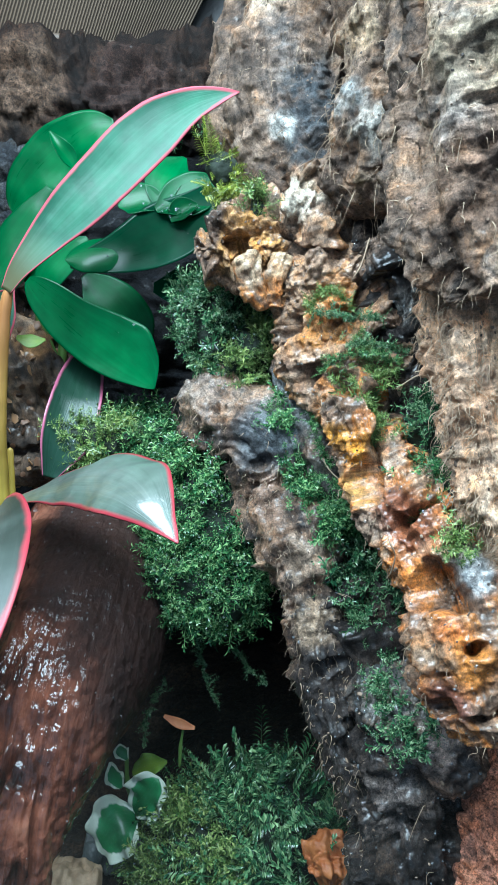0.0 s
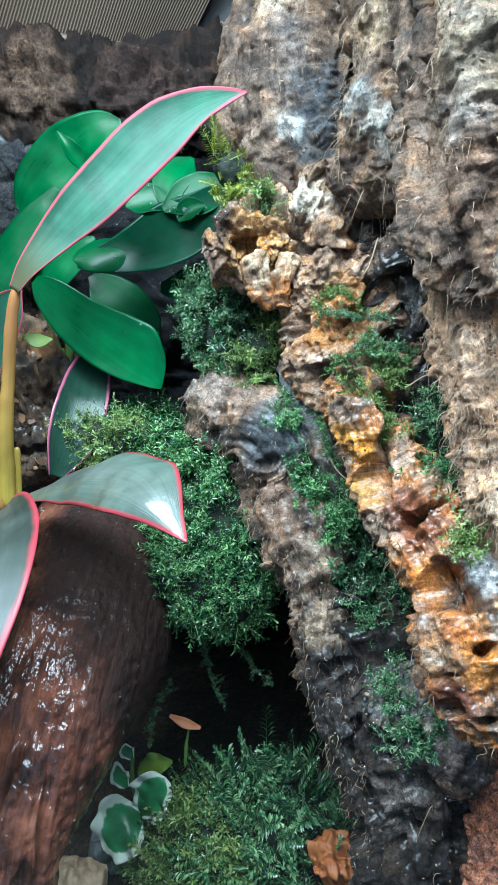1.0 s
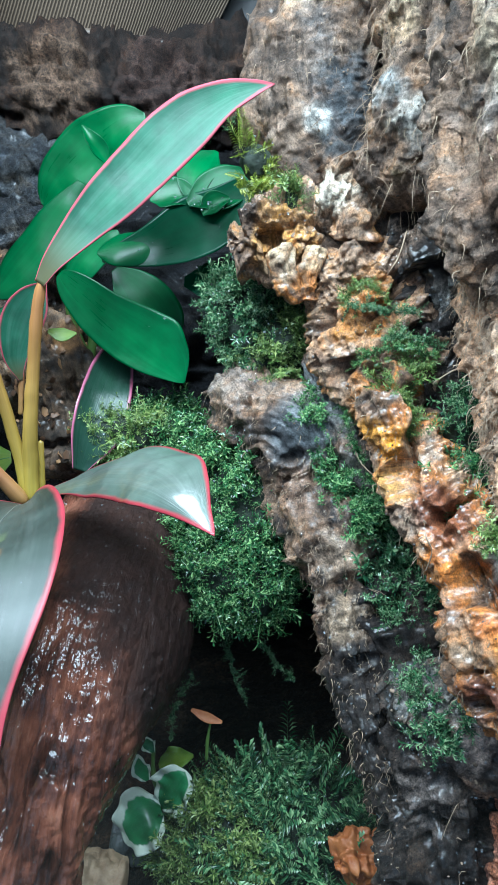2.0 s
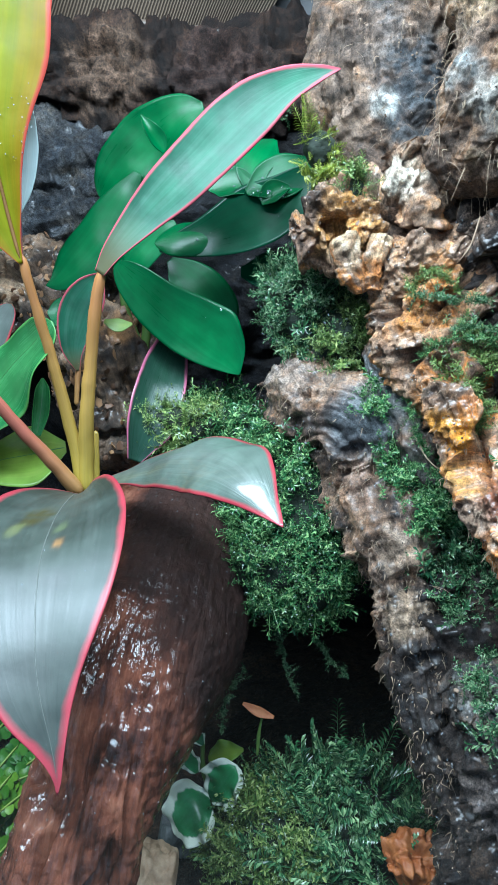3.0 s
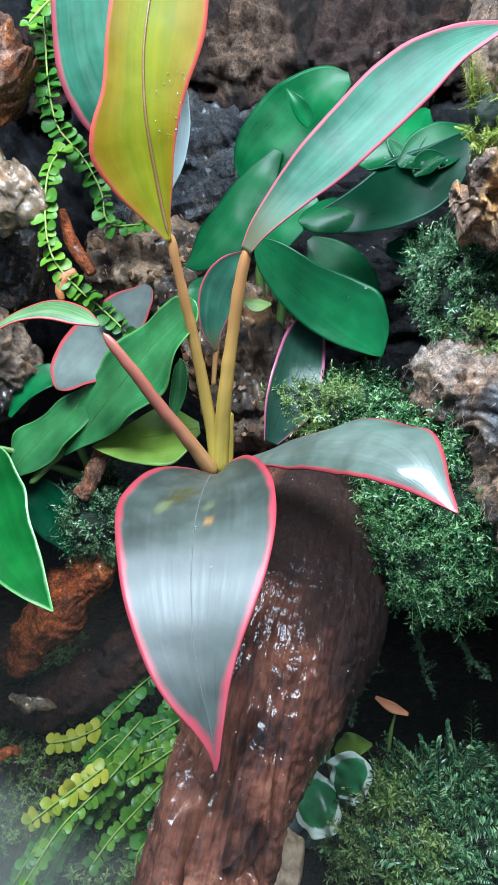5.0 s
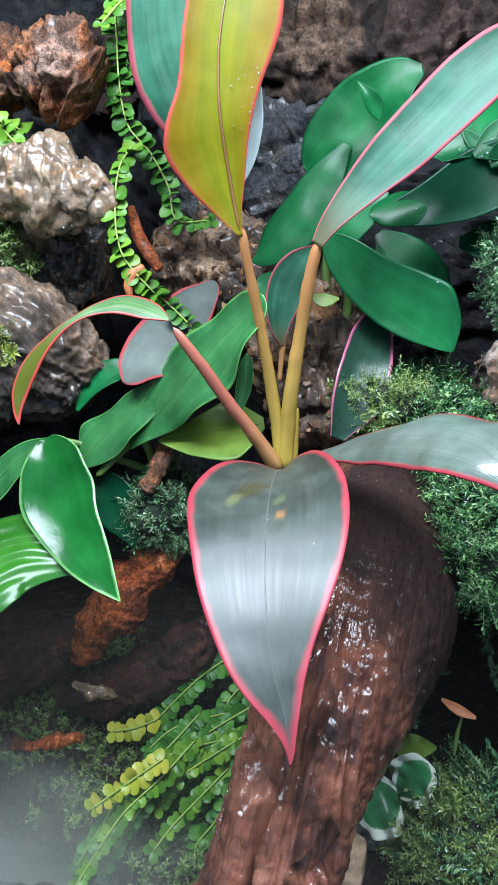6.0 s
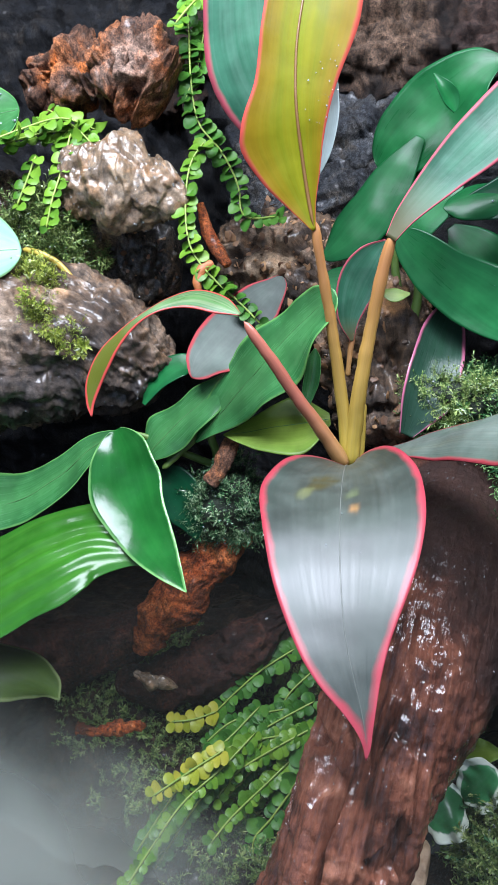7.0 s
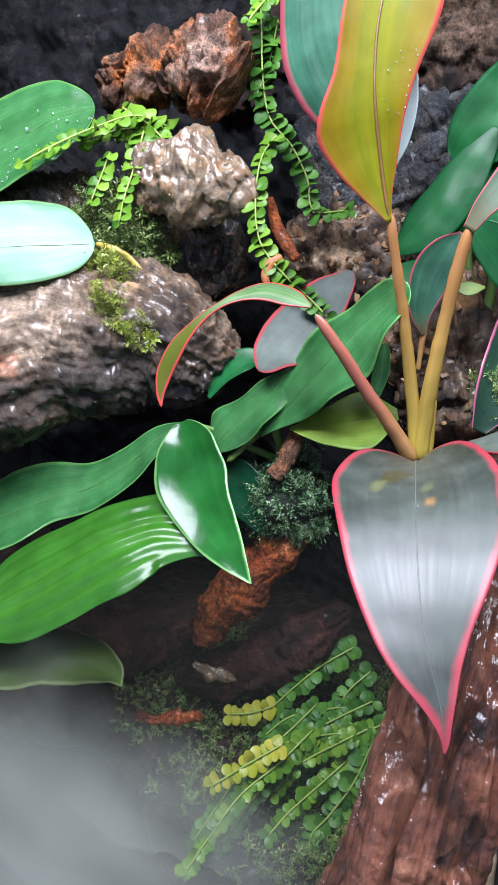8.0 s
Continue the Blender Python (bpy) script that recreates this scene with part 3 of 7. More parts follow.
def sprig(kind, rng):
    """One moss shoot as (verts, faces), about 1 long along z: a thin stem with folded pointed leaves, larger towards its foot."""
    v, f = [], []
    n = {"feather": 10, "frond": 15}[kind]
    for k in range(n):
        h = (k + 0.5) / n
        for sgn in (-1, 1):
            ang = (0 if kind == "frond" else k * 2.4) + (math.pi / 2) * sgn + rng.uniform(-0.35, 0.35)
            if kind == "frond":
                ln, up, wd = 0.26 * (1 - 0.75 * h) + 0.03, 0.10, 0.030
            else:
                ln, up, wd = rng.uniform(0.22, 0.36) * (1 - 0.45 * h), rng.uniform(0.06, 0.24), 0.046 * (1 - 0.35 * h)
            d = np.array((math.cos(ang), math.sin(ang), 0))
            s = np.array((-d[1], d[0], 0)) * wd
            b = np.array((0, 0, h * 0.92))
            m = b + d * ln * 0.5 + np.array((0, 0, up * 0.7))
            tip = b + d * ln + np.array((0, 0, up * 0.75))
            keel = np.array((0, 0, -wd * 0.5))
            i = len(v)
            v += [b, m + s, tip, m - s, m + keel]
            f += [(i, i + 1, i + 4), (i + 1, i + 2, i + 4), (i + 2, i + 3, i + 4), (i + 3, i, i + 4)]
    i = len(v)
    v += [np.array((0.018, 0, 0)), np.array((-0.018, 0, 0)), np.array((0, 0, 1.0))]
    f += [(i, i + 1, i + 2)]
    bend = np.array(v)
    bend[:, 0] += 0.22 * bend[:, 2] ** 2
    return bend, np.array(f)


def scatter_moss(name, points, normals, count, size, material, seed, kind="feather", up=0.45, spread=0.7, clumped=0.0):
    """Many shoots that stand on the given surface points, in tufts with bare gaps where clumped, as one mesh."""
    rng = np.random.RandomState(seed)
    shoots = [sprig(kind, rng) for _ in range(7)]
    tuft = smooth(-0.22, 0.22, fbm(points * 105 + seed * 1.7, 2))
    chance = 1 - clumped + clumped * tuft ** 1.5 + 1e-3
    pick = rng.choice(len(points), count, replace=True, p=chance / chance.sum())
    vs, fs, off = [], [], 0
    for k in pick:
        d = unit(normals[k] + np.array((0, 0, up)) + rng.normal(size=3) * spread)
        a = unit(np.cross(d, rng.normal(size=3)))
        b = np.cross(d, a)
        sv, sf = shoots[rng.randint(7)]
        sc = size * (0.40 + 0.45 * rng.uniform() + 0.9 * rng.uniform() ** 5) * (1 - 0.5 * clumped + 0.7 * clumped * tuft[k])
        at = points[k] + rng.normal(size=3) * size * 0.12 + normals[k] * size * 0.55 * clumped * (tuft[k] - 0.35)
        vs.append(at - d * size * 0.15 + sc * (sv[:, :1] * a + sv[:, 1:2] * b + sv[:, 2:] * d))
        fs.append(sf + off)
        off += len(sv)
    return mesh_of(name, np.vstack(vs), np.vstack(fs), material, shade=False)


def near(p, n, balls, ragged=0.5, facing=None):
    """The surface points inside any of the balls (centre, radius), with a ragged outline."""
    keep = np.zeros(len(p), dtype=bool)
    rag = fbm(p * 110, 3) * ragged
    for c, r in balls:
        keep |= np.linalg.norm(p - np.array(c), axis=1) / r + rag < 1
    if facing is not None:
        keep &= n @ np.array(facing) > -0.15
    return p[keep], n[keep]


def bits_mesh(name, points, normals, count, size, material, seed, flatness=0.5, out=0.3):
    """Small angular or rounded bits that sit on a surface, as one mesh."""
    rng = np.random.RandomState(seed)
    g = (1 + 5 ** 0.5) / 2
    base = unit(np.array([(-1, g, 0), (1, g, 0), (-1, -g, 0), (1, -g, 0), (0, -1, g), (0, 1, g), (0, -1, -g), (0, 1, -g), (g, 0, -1), (g, 0, 1), (-g, 0, -1), (-g, 0, 1)], float))
    tri = np.array([(0, 11, 5), (0, 5, 1), (0, 1, 7), (0, 7, 10), (0, 10, 11), (1, 5, 9), (5, 11, 4), (11, 10, 2), (10, 7, 6), (7, 1, 8), (3, 9, 4), (3, 4, 2), (3, 2, 6), (3, 6, 8), (3, 8, 9), (4, 9, 5), (2, 4, 11), (6, 2, 10), (8, 6, 7), (9, 8, 1)])
    vs, fs = [], []
    for i, k in enumerate(rng.choice(len(points), count)):
        z = unit(normals[k] + rng.normal(size=3) * 0.4)
        x = unit(np.cross(z, rng.normal(size=3)))
        y = np.cross(z, x)
        sc = size * rng.uniform(0.4, 1.5) * np.array((rng.uniform(0.6, 1.8), 1.0, flatness))
        b = base * sc * (rng.uniform(0.7, 1.3, size=(12, 1)) if flatness < 0.7 else 1)
        vs.append(points[k] + z * size * out + b[:, :1] * x + b[:, 1:2] * y + b[:, 2:] * z)
        fs.append(tri + 12 * i)
    return mesh_of(name, np.vstack(vs), np.vstack(fs), material, shade=flatness >= 0.7)


def moss_cushion(label, centre, radii, count, size, material, seed, kind="feather", lump=0.011, group="moss", name="moss_cushion", bed_part=0.86):
    """A moss cushion: an uneven bed and its shoots."""
    th = thing(name, label, "moss", (centre[0], centre[1], centre[2] - radii[2] * 0.8), group)
    bed = blob_mesh("bed", centre, [r * bed_part for r in radii], MOSS_BED, 46, 60, relief(lump, 0.0, 0.0015, seed=seed * 0.37, plates=0.002))
    p, n = verts_of(bed)
    sel = n[:, 1] < 0.45
    sh = scatter_moss("moss_growth", p[sel], n[sel], int(count * 1.4), size * 1.2, material, seed, kind, spread=0.55, clumped=0.7)
    wet = bits_mesh("dew", p[sel] + n[sel] * size * 0.45, n[sel], max(14, count // 7), 0.00042, BEAD.mat, seed + 500, 0.8, 0.2)
    part("bed", local(bed, th.location), th)
    tagged(part("dew", local(wet, th.location), th), kind="stuff")
    tagged(part("moss_growth", local(sh, th.location), th), kind="stuff")
    return th


def fibres(name, points, normals, count, length, material, seed, droop=0.6, radius=0.00010):
    """Thin curled roots that hang from a surface, as one mesh."""
    rng = np.random.RandomState(seed)
    vs, fs, off = [], [], 0
    for k in rng.choice(len(points), count):
        d = unit(normals[k] + rng.normal(size=3) * 0.7)
        ln = length * rng.uniform(0.3, 1.4)
        n = 7
        u = np.linspace(0, 1, n)[:, None]
        curl = unit(rng.normal(size=3))
        line = points[k] + d * ln * u + np.array((0, 0, -droop)) * ln * u ** 2 + curl * ln * 0.35 * np.sin(u * rng.uniform(2, 6))
        t = unit(np.gradient(line, axis=0))
        a = unit(np.cross(t, curl + 0.01))
        b = np.cross(t, a)
        r = radius * rng.uniform(0.6, 1.6) * (1.1 - u * 0.8)
        ring = np.stack([line + r * (a * math.cos(q) + b * math.sin(q)) for q in (0, 2.1, 4.2)], 1)
        vs.append(ring.reshape(-1, 3))
        fs.append(grid_faces(n, 3, True) + off)
        off += n * 3
    return mesh_of(name, np.vstack(vs), np.vstack(fs), material)

# ---- the tank ----


def box_mesh(name, lo, hi, material, cuts=0):
    bm = bmesh.new()
    bmesh.ops.create_cube(bm, size=1.0)
    for v in bm.verts:
        for k in range(3):
            v.co[k] = lo[k] if v.co[k] < 0 else hi[k]
    bmesh.ops.bevel(bm, geom=bm.edges[:], offset=0.002, segments=2, affect="EDGES")
    me = bpy.data.meshes.new(name)
    bm.to_mesh(me)
    bm.free()
    me.materials.append(material)
    return me


def ground_mesh():
    n = 150
    x, y = np.meshgrid(np.linspace(-0.60, 0.40, n), np.linspace(-0.30, 0.53, n))
    p = np.stack([x.ravel(), y.ravel(), np.zeros(n * n)], 1)
    p[:, 2] = 0.004 + 0.018 * fbm(p * 14, 4) + 0.004 * fbm(p * 120, 3) + 0.02 * smooth(0.22, 0.40, p[:, 1]) + 0.02 * smooth(-0.14, 0.02, p[:, 0]) - 0.022 * smooth(0.32, 0.26, p[:, 1]) * smooth(-0.10, -0.16, p[:, 0])
    return mesh_of("ground", p, grid_faces(n, n), SOIL, p[:, :2])


tagged(part("ground", ground_mesh()), "dark wet soil on the tank floor", "soil", kind="structure")
for nm, lo, hi in (("wall_back", (-0.62, 0.53, -0.03), (0.42, 0.55, 0.70)), ("wall_left", (-0.62, -0.32, -0.03), (-0.60, 0.53, 0.70)),
                   ("wall_right", (0.40, -0.32, -0.03), (0.42, 0.53, 0.70)), ("floor", (-0.60, -0.32, -0.05), (0.40, 0.53, -0.03))):
    tagged(part(nm, box_mesh(nm, lo, hi, BLACK)), "matt black panel of the planted tank", "tank panel", kind="structure")
tagged(part("ceiling", box_mesh("ceiling", (-0.62, -0.32, 0.702), (0.42, 0.55, 0.715), BLACK)), "black tank cover", "tank cover", kind="structure")
fixture = thing("tank_lamp", "long white lamp under the tank cover", "lamp", (-0.09, 0.07, 0.70))
part("case", local(box_mesh("case", (-0.40, -0.08, 0.684), (0.22, 0.22, 0.702), WHITE_CASE), fixture.location), fixture)

# ---- background: slate rock wall and the brown log across it ----


def rock_wall():
    nx, nz = 220, 170
    u, v = np.meshgrid(np.linspace(-0.56, 0.20, nx), np.linspace(-0.02, 0.425, nz))
    p = np.stack([u.ravel(), 0.425 + 0 * u.ravel(), v.ravel()], 1)
    p[:, 1] -= 0.05 * fbm(p * 9, 5) + 0.018 * fbm(p * np.array((24, 24, 60)), 4, True) + 0.004 * fbm(p * 150, 3)
    p[:, 1] += 0.05 * smooth(0.40, 0.50, p[:, 2]) + 0.06 * smooth(0.14, 0.04, p[:, 2]) + 0.04 * smooth(-0.2, -0.3, p[:, 0])
    p[:, 2] *= 1 + 0.32 * smooth(-0.15, -0.24, p[:, 0])
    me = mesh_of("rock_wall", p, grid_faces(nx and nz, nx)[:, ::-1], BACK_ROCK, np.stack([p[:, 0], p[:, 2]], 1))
    tint_points(me, p, ())
    return me


tagged(part("rock_wall", rock_wall()), "dark slate-grey rock background of the tank", "rock wall", kind="structure")


def limb(name, label, category, spine, material, rows=220, cols=130, flat=1.0, disp=None, tints=(), owner=None):
    """A piece of wood as one mesh with its origin at its lower end: a thing of its own, or a part of its owner."""
    me = tube_mesh(name, spine, material, rows, cols, flat, disp=disp, tints=tints)
    low = Vector(min(spine, key=lambda q: q[2])[:3])
    ob = part(name, local(me, low), owner)
    ob.location = low - owner.location if owner else low
    return tagged(ob, label, "" if owner else category), me


def surface(ob):
    """World points and normals of a thing that is one mesh."""
    p, n = verts_of(ob.data)
    at = ob.location + ob.parent.location if ob.parent else ob.location
    return p + np.array(at), n


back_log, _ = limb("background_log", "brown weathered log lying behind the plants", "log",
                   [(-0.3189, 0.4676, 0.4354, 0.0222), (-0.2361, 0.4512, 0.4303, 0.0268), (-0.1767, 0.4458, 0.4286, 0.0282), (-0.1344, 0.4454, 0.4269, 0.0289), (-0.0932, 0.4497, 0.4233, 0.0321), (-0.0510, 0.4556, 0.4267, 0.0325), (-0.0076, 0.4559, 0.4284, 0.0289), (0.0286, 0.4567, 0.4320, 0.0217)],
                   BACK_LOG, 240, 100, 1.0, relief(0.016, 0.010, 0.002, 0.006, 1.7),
                   [((-0.1336, 0.3953, 0.4282), 0.030, (0.20, 0.125, 0.08), 0.6), ((-0.0702, 0.3940, 0.4220), 0.035, (0.05, 0.028, 0.022), 0.9)])
mid_rock, _ = limb("background_boulder", "grey-brown cracked boulder at the back among leaves", "rock",
                   [(-0.1087, 0.3584, 0.2015, 0.0228), (-0.1155, 0.3597, 0.2340, 0.0241), (-0.1230, 0.3643, 0.2591, 0.0241), (-0.1457, 0.3868, 0.2837, 0.0238), (-0.1855, 0.4096, 0.3008, 0.0289), (-0.2327, 0.4105, 0.2973, 0.0278)],
                   LEFT_LOG, 200, 110, 0.9, relief(0.014, 0.008, 0.001, 0.006, 4.1, plates=0.003),
                   [((-0.1136, 0.3453, 0.2817), 0.010, (0.34, 0.17, 0.06), 0.7), ((-0.1923, 0.3716, 0.2999), 0.016, (0.42, 0.30, 0.19), 0.8)])
slate = thing("background_slate", "dark blue-grey slate slabs leaning at the back", "rock", (-0.2274, 0.4217, 0.3106))
for lift, back, thin, seed in ((0.012, 0.004, 0.80, 2.9), (-0.018, -0.002, 0.72, 3.7)):
    limb("slab", "", "", [(-0.1278, 0.4523 + back, 0.3914 + lift, 0.0407 * thin), (-0.1566, 0.4309 + back, 0.3678 + lift, 0.0434 * thin), (-0.1881, 0.4225 + back, 0.3571 + lift, 0.0434 * thin), (-0.2274, 0.4217 + back, 0.3406 + lift, 0.0370 * thin)],
         SLATE, 200, 130, 0.6, relief(0.010, 0.006, 0.0012, 0, seed), (), slate)

# ---- the rotten cork stump ----
stump = thing("rotten_stump", "rotten cork stump, grey above, orange and mossy below", "stump", (0.0760, 0.2227, 0.0492))
# Filler added behind the gaps; its dark colour stands in for their shade.
stump_core, _ = limb("stump_core", "dark filler wood behind the gaps of the stump", "stump",
                     [(0.0928, 0.3666, 0.4375, 0.0436), (0.0883, 0.3586, 0.3760, 0.0473), (0.0828, 0.3360, 0.3176, 0.0430), (0.0817, 0.3141, 0.2628, 0.0389), (0.0817, 0.2882, 0.2128, 0.0317), (0.0852, 0.2633, 0.1680, 0.0276), (0.0911, 0.2484, 0.1220, 0.0247)],
                     DARK_WOOD, 200, 120, 0.6, relief(0.010, 0.006, 0.002, 0.006, 41.0), (), stump)
cork_grey, _ = limb("cork_bark_slab", "grey weathered cork bark slab with pale lichen stains", "bark",
                    [(0.0491, 0.3213, 0.4649, 0.0296), (0.0400, 0.3208, 0.4384, 0.0327), (0.0264, 0.3184, 0.4125, 0.0343), (0.0202, 0.3152, 0.3883, 0.0312), (0.0240, 0.3105, 0.3658, 0.0256), (0.0337, 0.3004, 0.3425, 0.0176)],
                    GREY_BARK, 240, 150, 0.75, relief(0.006, 0.006, 0.0013, 0.0, 0.3, 60, 36, 0.0035),
                    # The dark brown tint (0.10, 0.07, 0.052) paints shading on the left edge.
                    [((0.0250, 0.2720, 0.3843), 0.022, (0.075, 0.085, 0.095), 0.95), ((0.0274, 0.2700, 0.3655), 0.018, (0.085, 0.09, 0.095), 0.92), ((0.0097, 0.2770, 0.4040), 0.014, (0.13, 0.13, 0.13), 0.7), ((0.0109, 0.2720, 0.3732), 0.0085, (0.70, 0.68, 0.62), 1.0), ((0.0132, 0.2720, 0.3614), 0.0035, (0.72, 0.64, 0.50), 1.0), ((-0.0036, 0.2850, 0.3967), 0.020, (0.10, 0.07, 0.052), 0.9), ((-0.0013, 0.2800, 0.3658), 0.012, (0.30, 0.21, 0.15), 0.7)], stump)
cork_mid, _ = limb("cork_bark_ridge", "cork bark ridge streaked grey and tan", "bark",
                   [(0.0494, 0.2578, 0.4306, 0.0099), (0.0489, 0.2607, 0.4107, 0.0113), (0.0516, 0.2589, 0.3878, 0.0114), (0.0506, 0.2600, 0.3689, 0.0110), (0.0501, 0.2641, 0.3498, 0.0101), (0.0520, 0.2647, 0.3332, 0.0076)],
                   GREY_BARK, 240, 120, 1.0, relief(0.006, 0.007, 0.0013, 0.0, 5.3, 75, 50, 0.003),
                   # The two near-black tints paint the dark inside of cracks.
                   [((0.0367, 0.2400, 0.3952), 0.010, (0.58, 0.42, 0.26), 0.85), ((0.0331, 0.2360, 0.3731), 0.009, (0.50, 0.52, 0.50), 0.8), ((0.0425, 0.2330, 0.3600), 0.010, (0.62, 0.56, 0.48), 0.85), ((0.0414, 0.2330, 0.3403), 0.008, (0.46, 0.30, 0.10), 0.85), ((0.0488, 0.2310, 0.3389), 0.003, (0.62, 0.27, 0.05), 0.9), ((0.0455, 0.2340, 0.3309), 0.003, (0.70, 0.68, 0.64), 0.9), ((0.0457, 0.2360, 0.3885), 0.005, (0.02, 0.015, 0.012), 0.95), ((0.0524, 0.2340, 0.3759), 0.005, (0.02, 0.015, 0.012), 0.95)], stump)
cork_near, _ = limb("cork_bark_boss", "thick cork bark boss with deep brown grooves", "bark",
                    [(0.0810, 0.2302, 0.4213, 0.0229), (0.0774, 0.2244, 0.3937, 0.0238), (0.0764, 0.2214, 0.3702, 0.0232), (0.0759, 0.2181, 0.3495, 0.0200), (0.0768, 0.2140, 0.3303, 0.0179), (0.0795, 0.2108, 0.3154, 0.0150), (0.0830, 0.2104, 0.3041, 0.0090)],
                    GREY_BARK, 260, 150, 0.7, relief(0.007, 0.011, 0.0014, 0.0, 8.1, 52, 36, 0.004),
                    [((0.0581, 0.1775, 0.3417), 0.022, (0.27, 0.165, 0.11), 0.7), ((0.0591, 0.1761, 0.3110), 0.011, (0.50, 0.50, 0.47), 0.9), ((0.0522, 0.1806, 0.3559), 0.014, (0.36, 0.33, 0.30), 0.6), ((0.0610, 0.1833, 0.3687), 0.015, (0.46, 0.37, 0.25), 0.7), ((0.0538, 0.1804, 0.3312), 0.006, (0.33, 0.35, 0.34), 0.7)], stump)
cork_wall, _ = limb("tan_cork_wall", "crumbly tan cork covered with fine roots", "bark",
                    [(0.0824, 0.2303, 0.3159, 0.0121), (0.0794, 0.2202, 0.2968, 0.0126), (0.0787, 0.2128, 0.2767, 0.0116), (0.0798, 0.2056, 0.2571, 0.0104), (0.0827, 0.1998, 0.2395, 0.0103), (0.0888, 0.1941, 0.2223, 0.0120), (0.0952, 0.1877, 0.2020, 0.0126)],
                    TAN_BARK, 260, 150, 0.8, relief(0.005, 0.005, 0.0022, 0.0, 3.3), (), stump)
rot_top, _ = limb("rotten_wood_crust", "orange and cream rotten wood crust full of holes", "rotten wood",
                  [(-0.0233, 0.2863, 0.3244, 0.0053), (-0.0098, 0.2837, 0.3265, 0.0120), (0.0070, 0.2842, 0.3288, 0.0158), (0.0237, 0.2832, 0.3242, 0.0192), (0.0355, 0.2772, 0.3053, 0.0219), (0.0418, 0.2681, 0.2870, 0.0222), (0.0483, 0.2613, 0.2690, 0.0196), (0.0571, 0.2564, 0.2558, 0.0115)],
                  ROT_TAN, 300, 200, 0.75, relief(0.007, 0.004, 0.0030, 0.026, 6.6, 110, 75, 0.005, 0.10),
                  # The near-black last tint paints shade at the hollow.
                  [((-0.0002, 0.2660, 0.3248), 0.016, (0.55, 0.27, 0.06), 0.85), ((0.0211, 0.2697, 0.3424), 0.012, (0.72, 0.62, 0.48), 0.9), ((-0.0002, 0.2632, 0.3116), 0.009, (0.62, 0.52, 0.38), 0.8), ((0.0220, 0.2424, 0.2861), 0.008, (0.62, 0.24, 0.03), 0.9), ((0.0433, 0.2417, 0.3067), 0.010, (0.50, 0.16, 0.03), 0.7), ((0.0336, 0.2508, 0.3255), 0.018, (0.33, 0.22, 0.15), 0.7), ((0.0537, 0.2430, 0.3128), 0.014, (0.05, 0.045, 0.045), 0.8)], stump)
hollow_wood, _ = limb("hollow_wood", "wet wood in the hollow of the stump, its shade in the colour", "rotten wood",
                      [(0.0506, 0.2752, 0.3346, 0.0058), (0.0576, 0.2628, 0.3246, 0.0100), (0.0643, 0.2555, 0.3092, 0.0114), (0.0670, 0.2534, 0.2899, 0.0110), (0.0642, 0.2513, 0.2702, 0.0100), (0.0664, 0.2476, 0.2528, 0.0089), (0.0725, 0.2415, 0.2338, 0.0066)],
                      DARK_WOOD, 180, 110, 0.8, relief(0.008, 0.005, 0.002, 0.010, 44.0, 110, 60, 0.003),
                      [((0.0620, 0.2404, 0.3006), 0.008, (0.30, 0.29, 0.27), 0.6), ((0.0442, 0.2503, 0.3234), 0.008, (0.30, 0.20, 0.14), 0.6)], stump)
rot_neck, _ = limb("cream_wood_knuckle", "cream knuckle of rotten wood", "rotten wood",
                   [(0.0185, 0.2827, 0.3555, 0.0037), (0.0206, 0.2776, 0.3459, 0.0069), (0.0275, 0.2762, 0.3391, 0.0083), (0.0300, 0.2758, 0.3280, 0.0093), (0.0281, 0.2776, 0.3169, 0.0080), (0.0188, 0.2772, 0.3053, 0.0057)],
                   ROT_TAN, 120, 90, 0.9, relief(0.006, 0.003, 0.0018, 0.014, 2.2, 120, 80, 0.005, 0.1),
                   [((0.0196, 0.2647, 0.3427), 0.011, (0.72, 0.62, 0.48), 0.95), ((0.0155, 0.2627, 0.3094), 0.010, (0.58, 0.48, 0.36), 0.8)], stump)
for seg in ([(-0.0002, 0.2721, 0.3199, 0.0046), (0.0021, 0.2679, 0.3096, 0.0039), (0.0067, 0.2675, 0.2984, 0.0028)], [(0.0146, 0.2682, 0.3207, 0.0036), (0.0111, 0.2658, 0.3096, 0.0032), (0.0105, 0.2657, 0.2995, 0.0018)]):
    limb("rotten_wood_tooth", "hanging pale tooth of rotten wood", "rotten wood", seg, ROT_WOOD, 60, 40, 0.9, relief(0.003, 0.002, 0.001, 0, 1.1),
         [(seg[0][:3], 0.012, (0.60, 0.45, 0.28), 0.8)], stump)
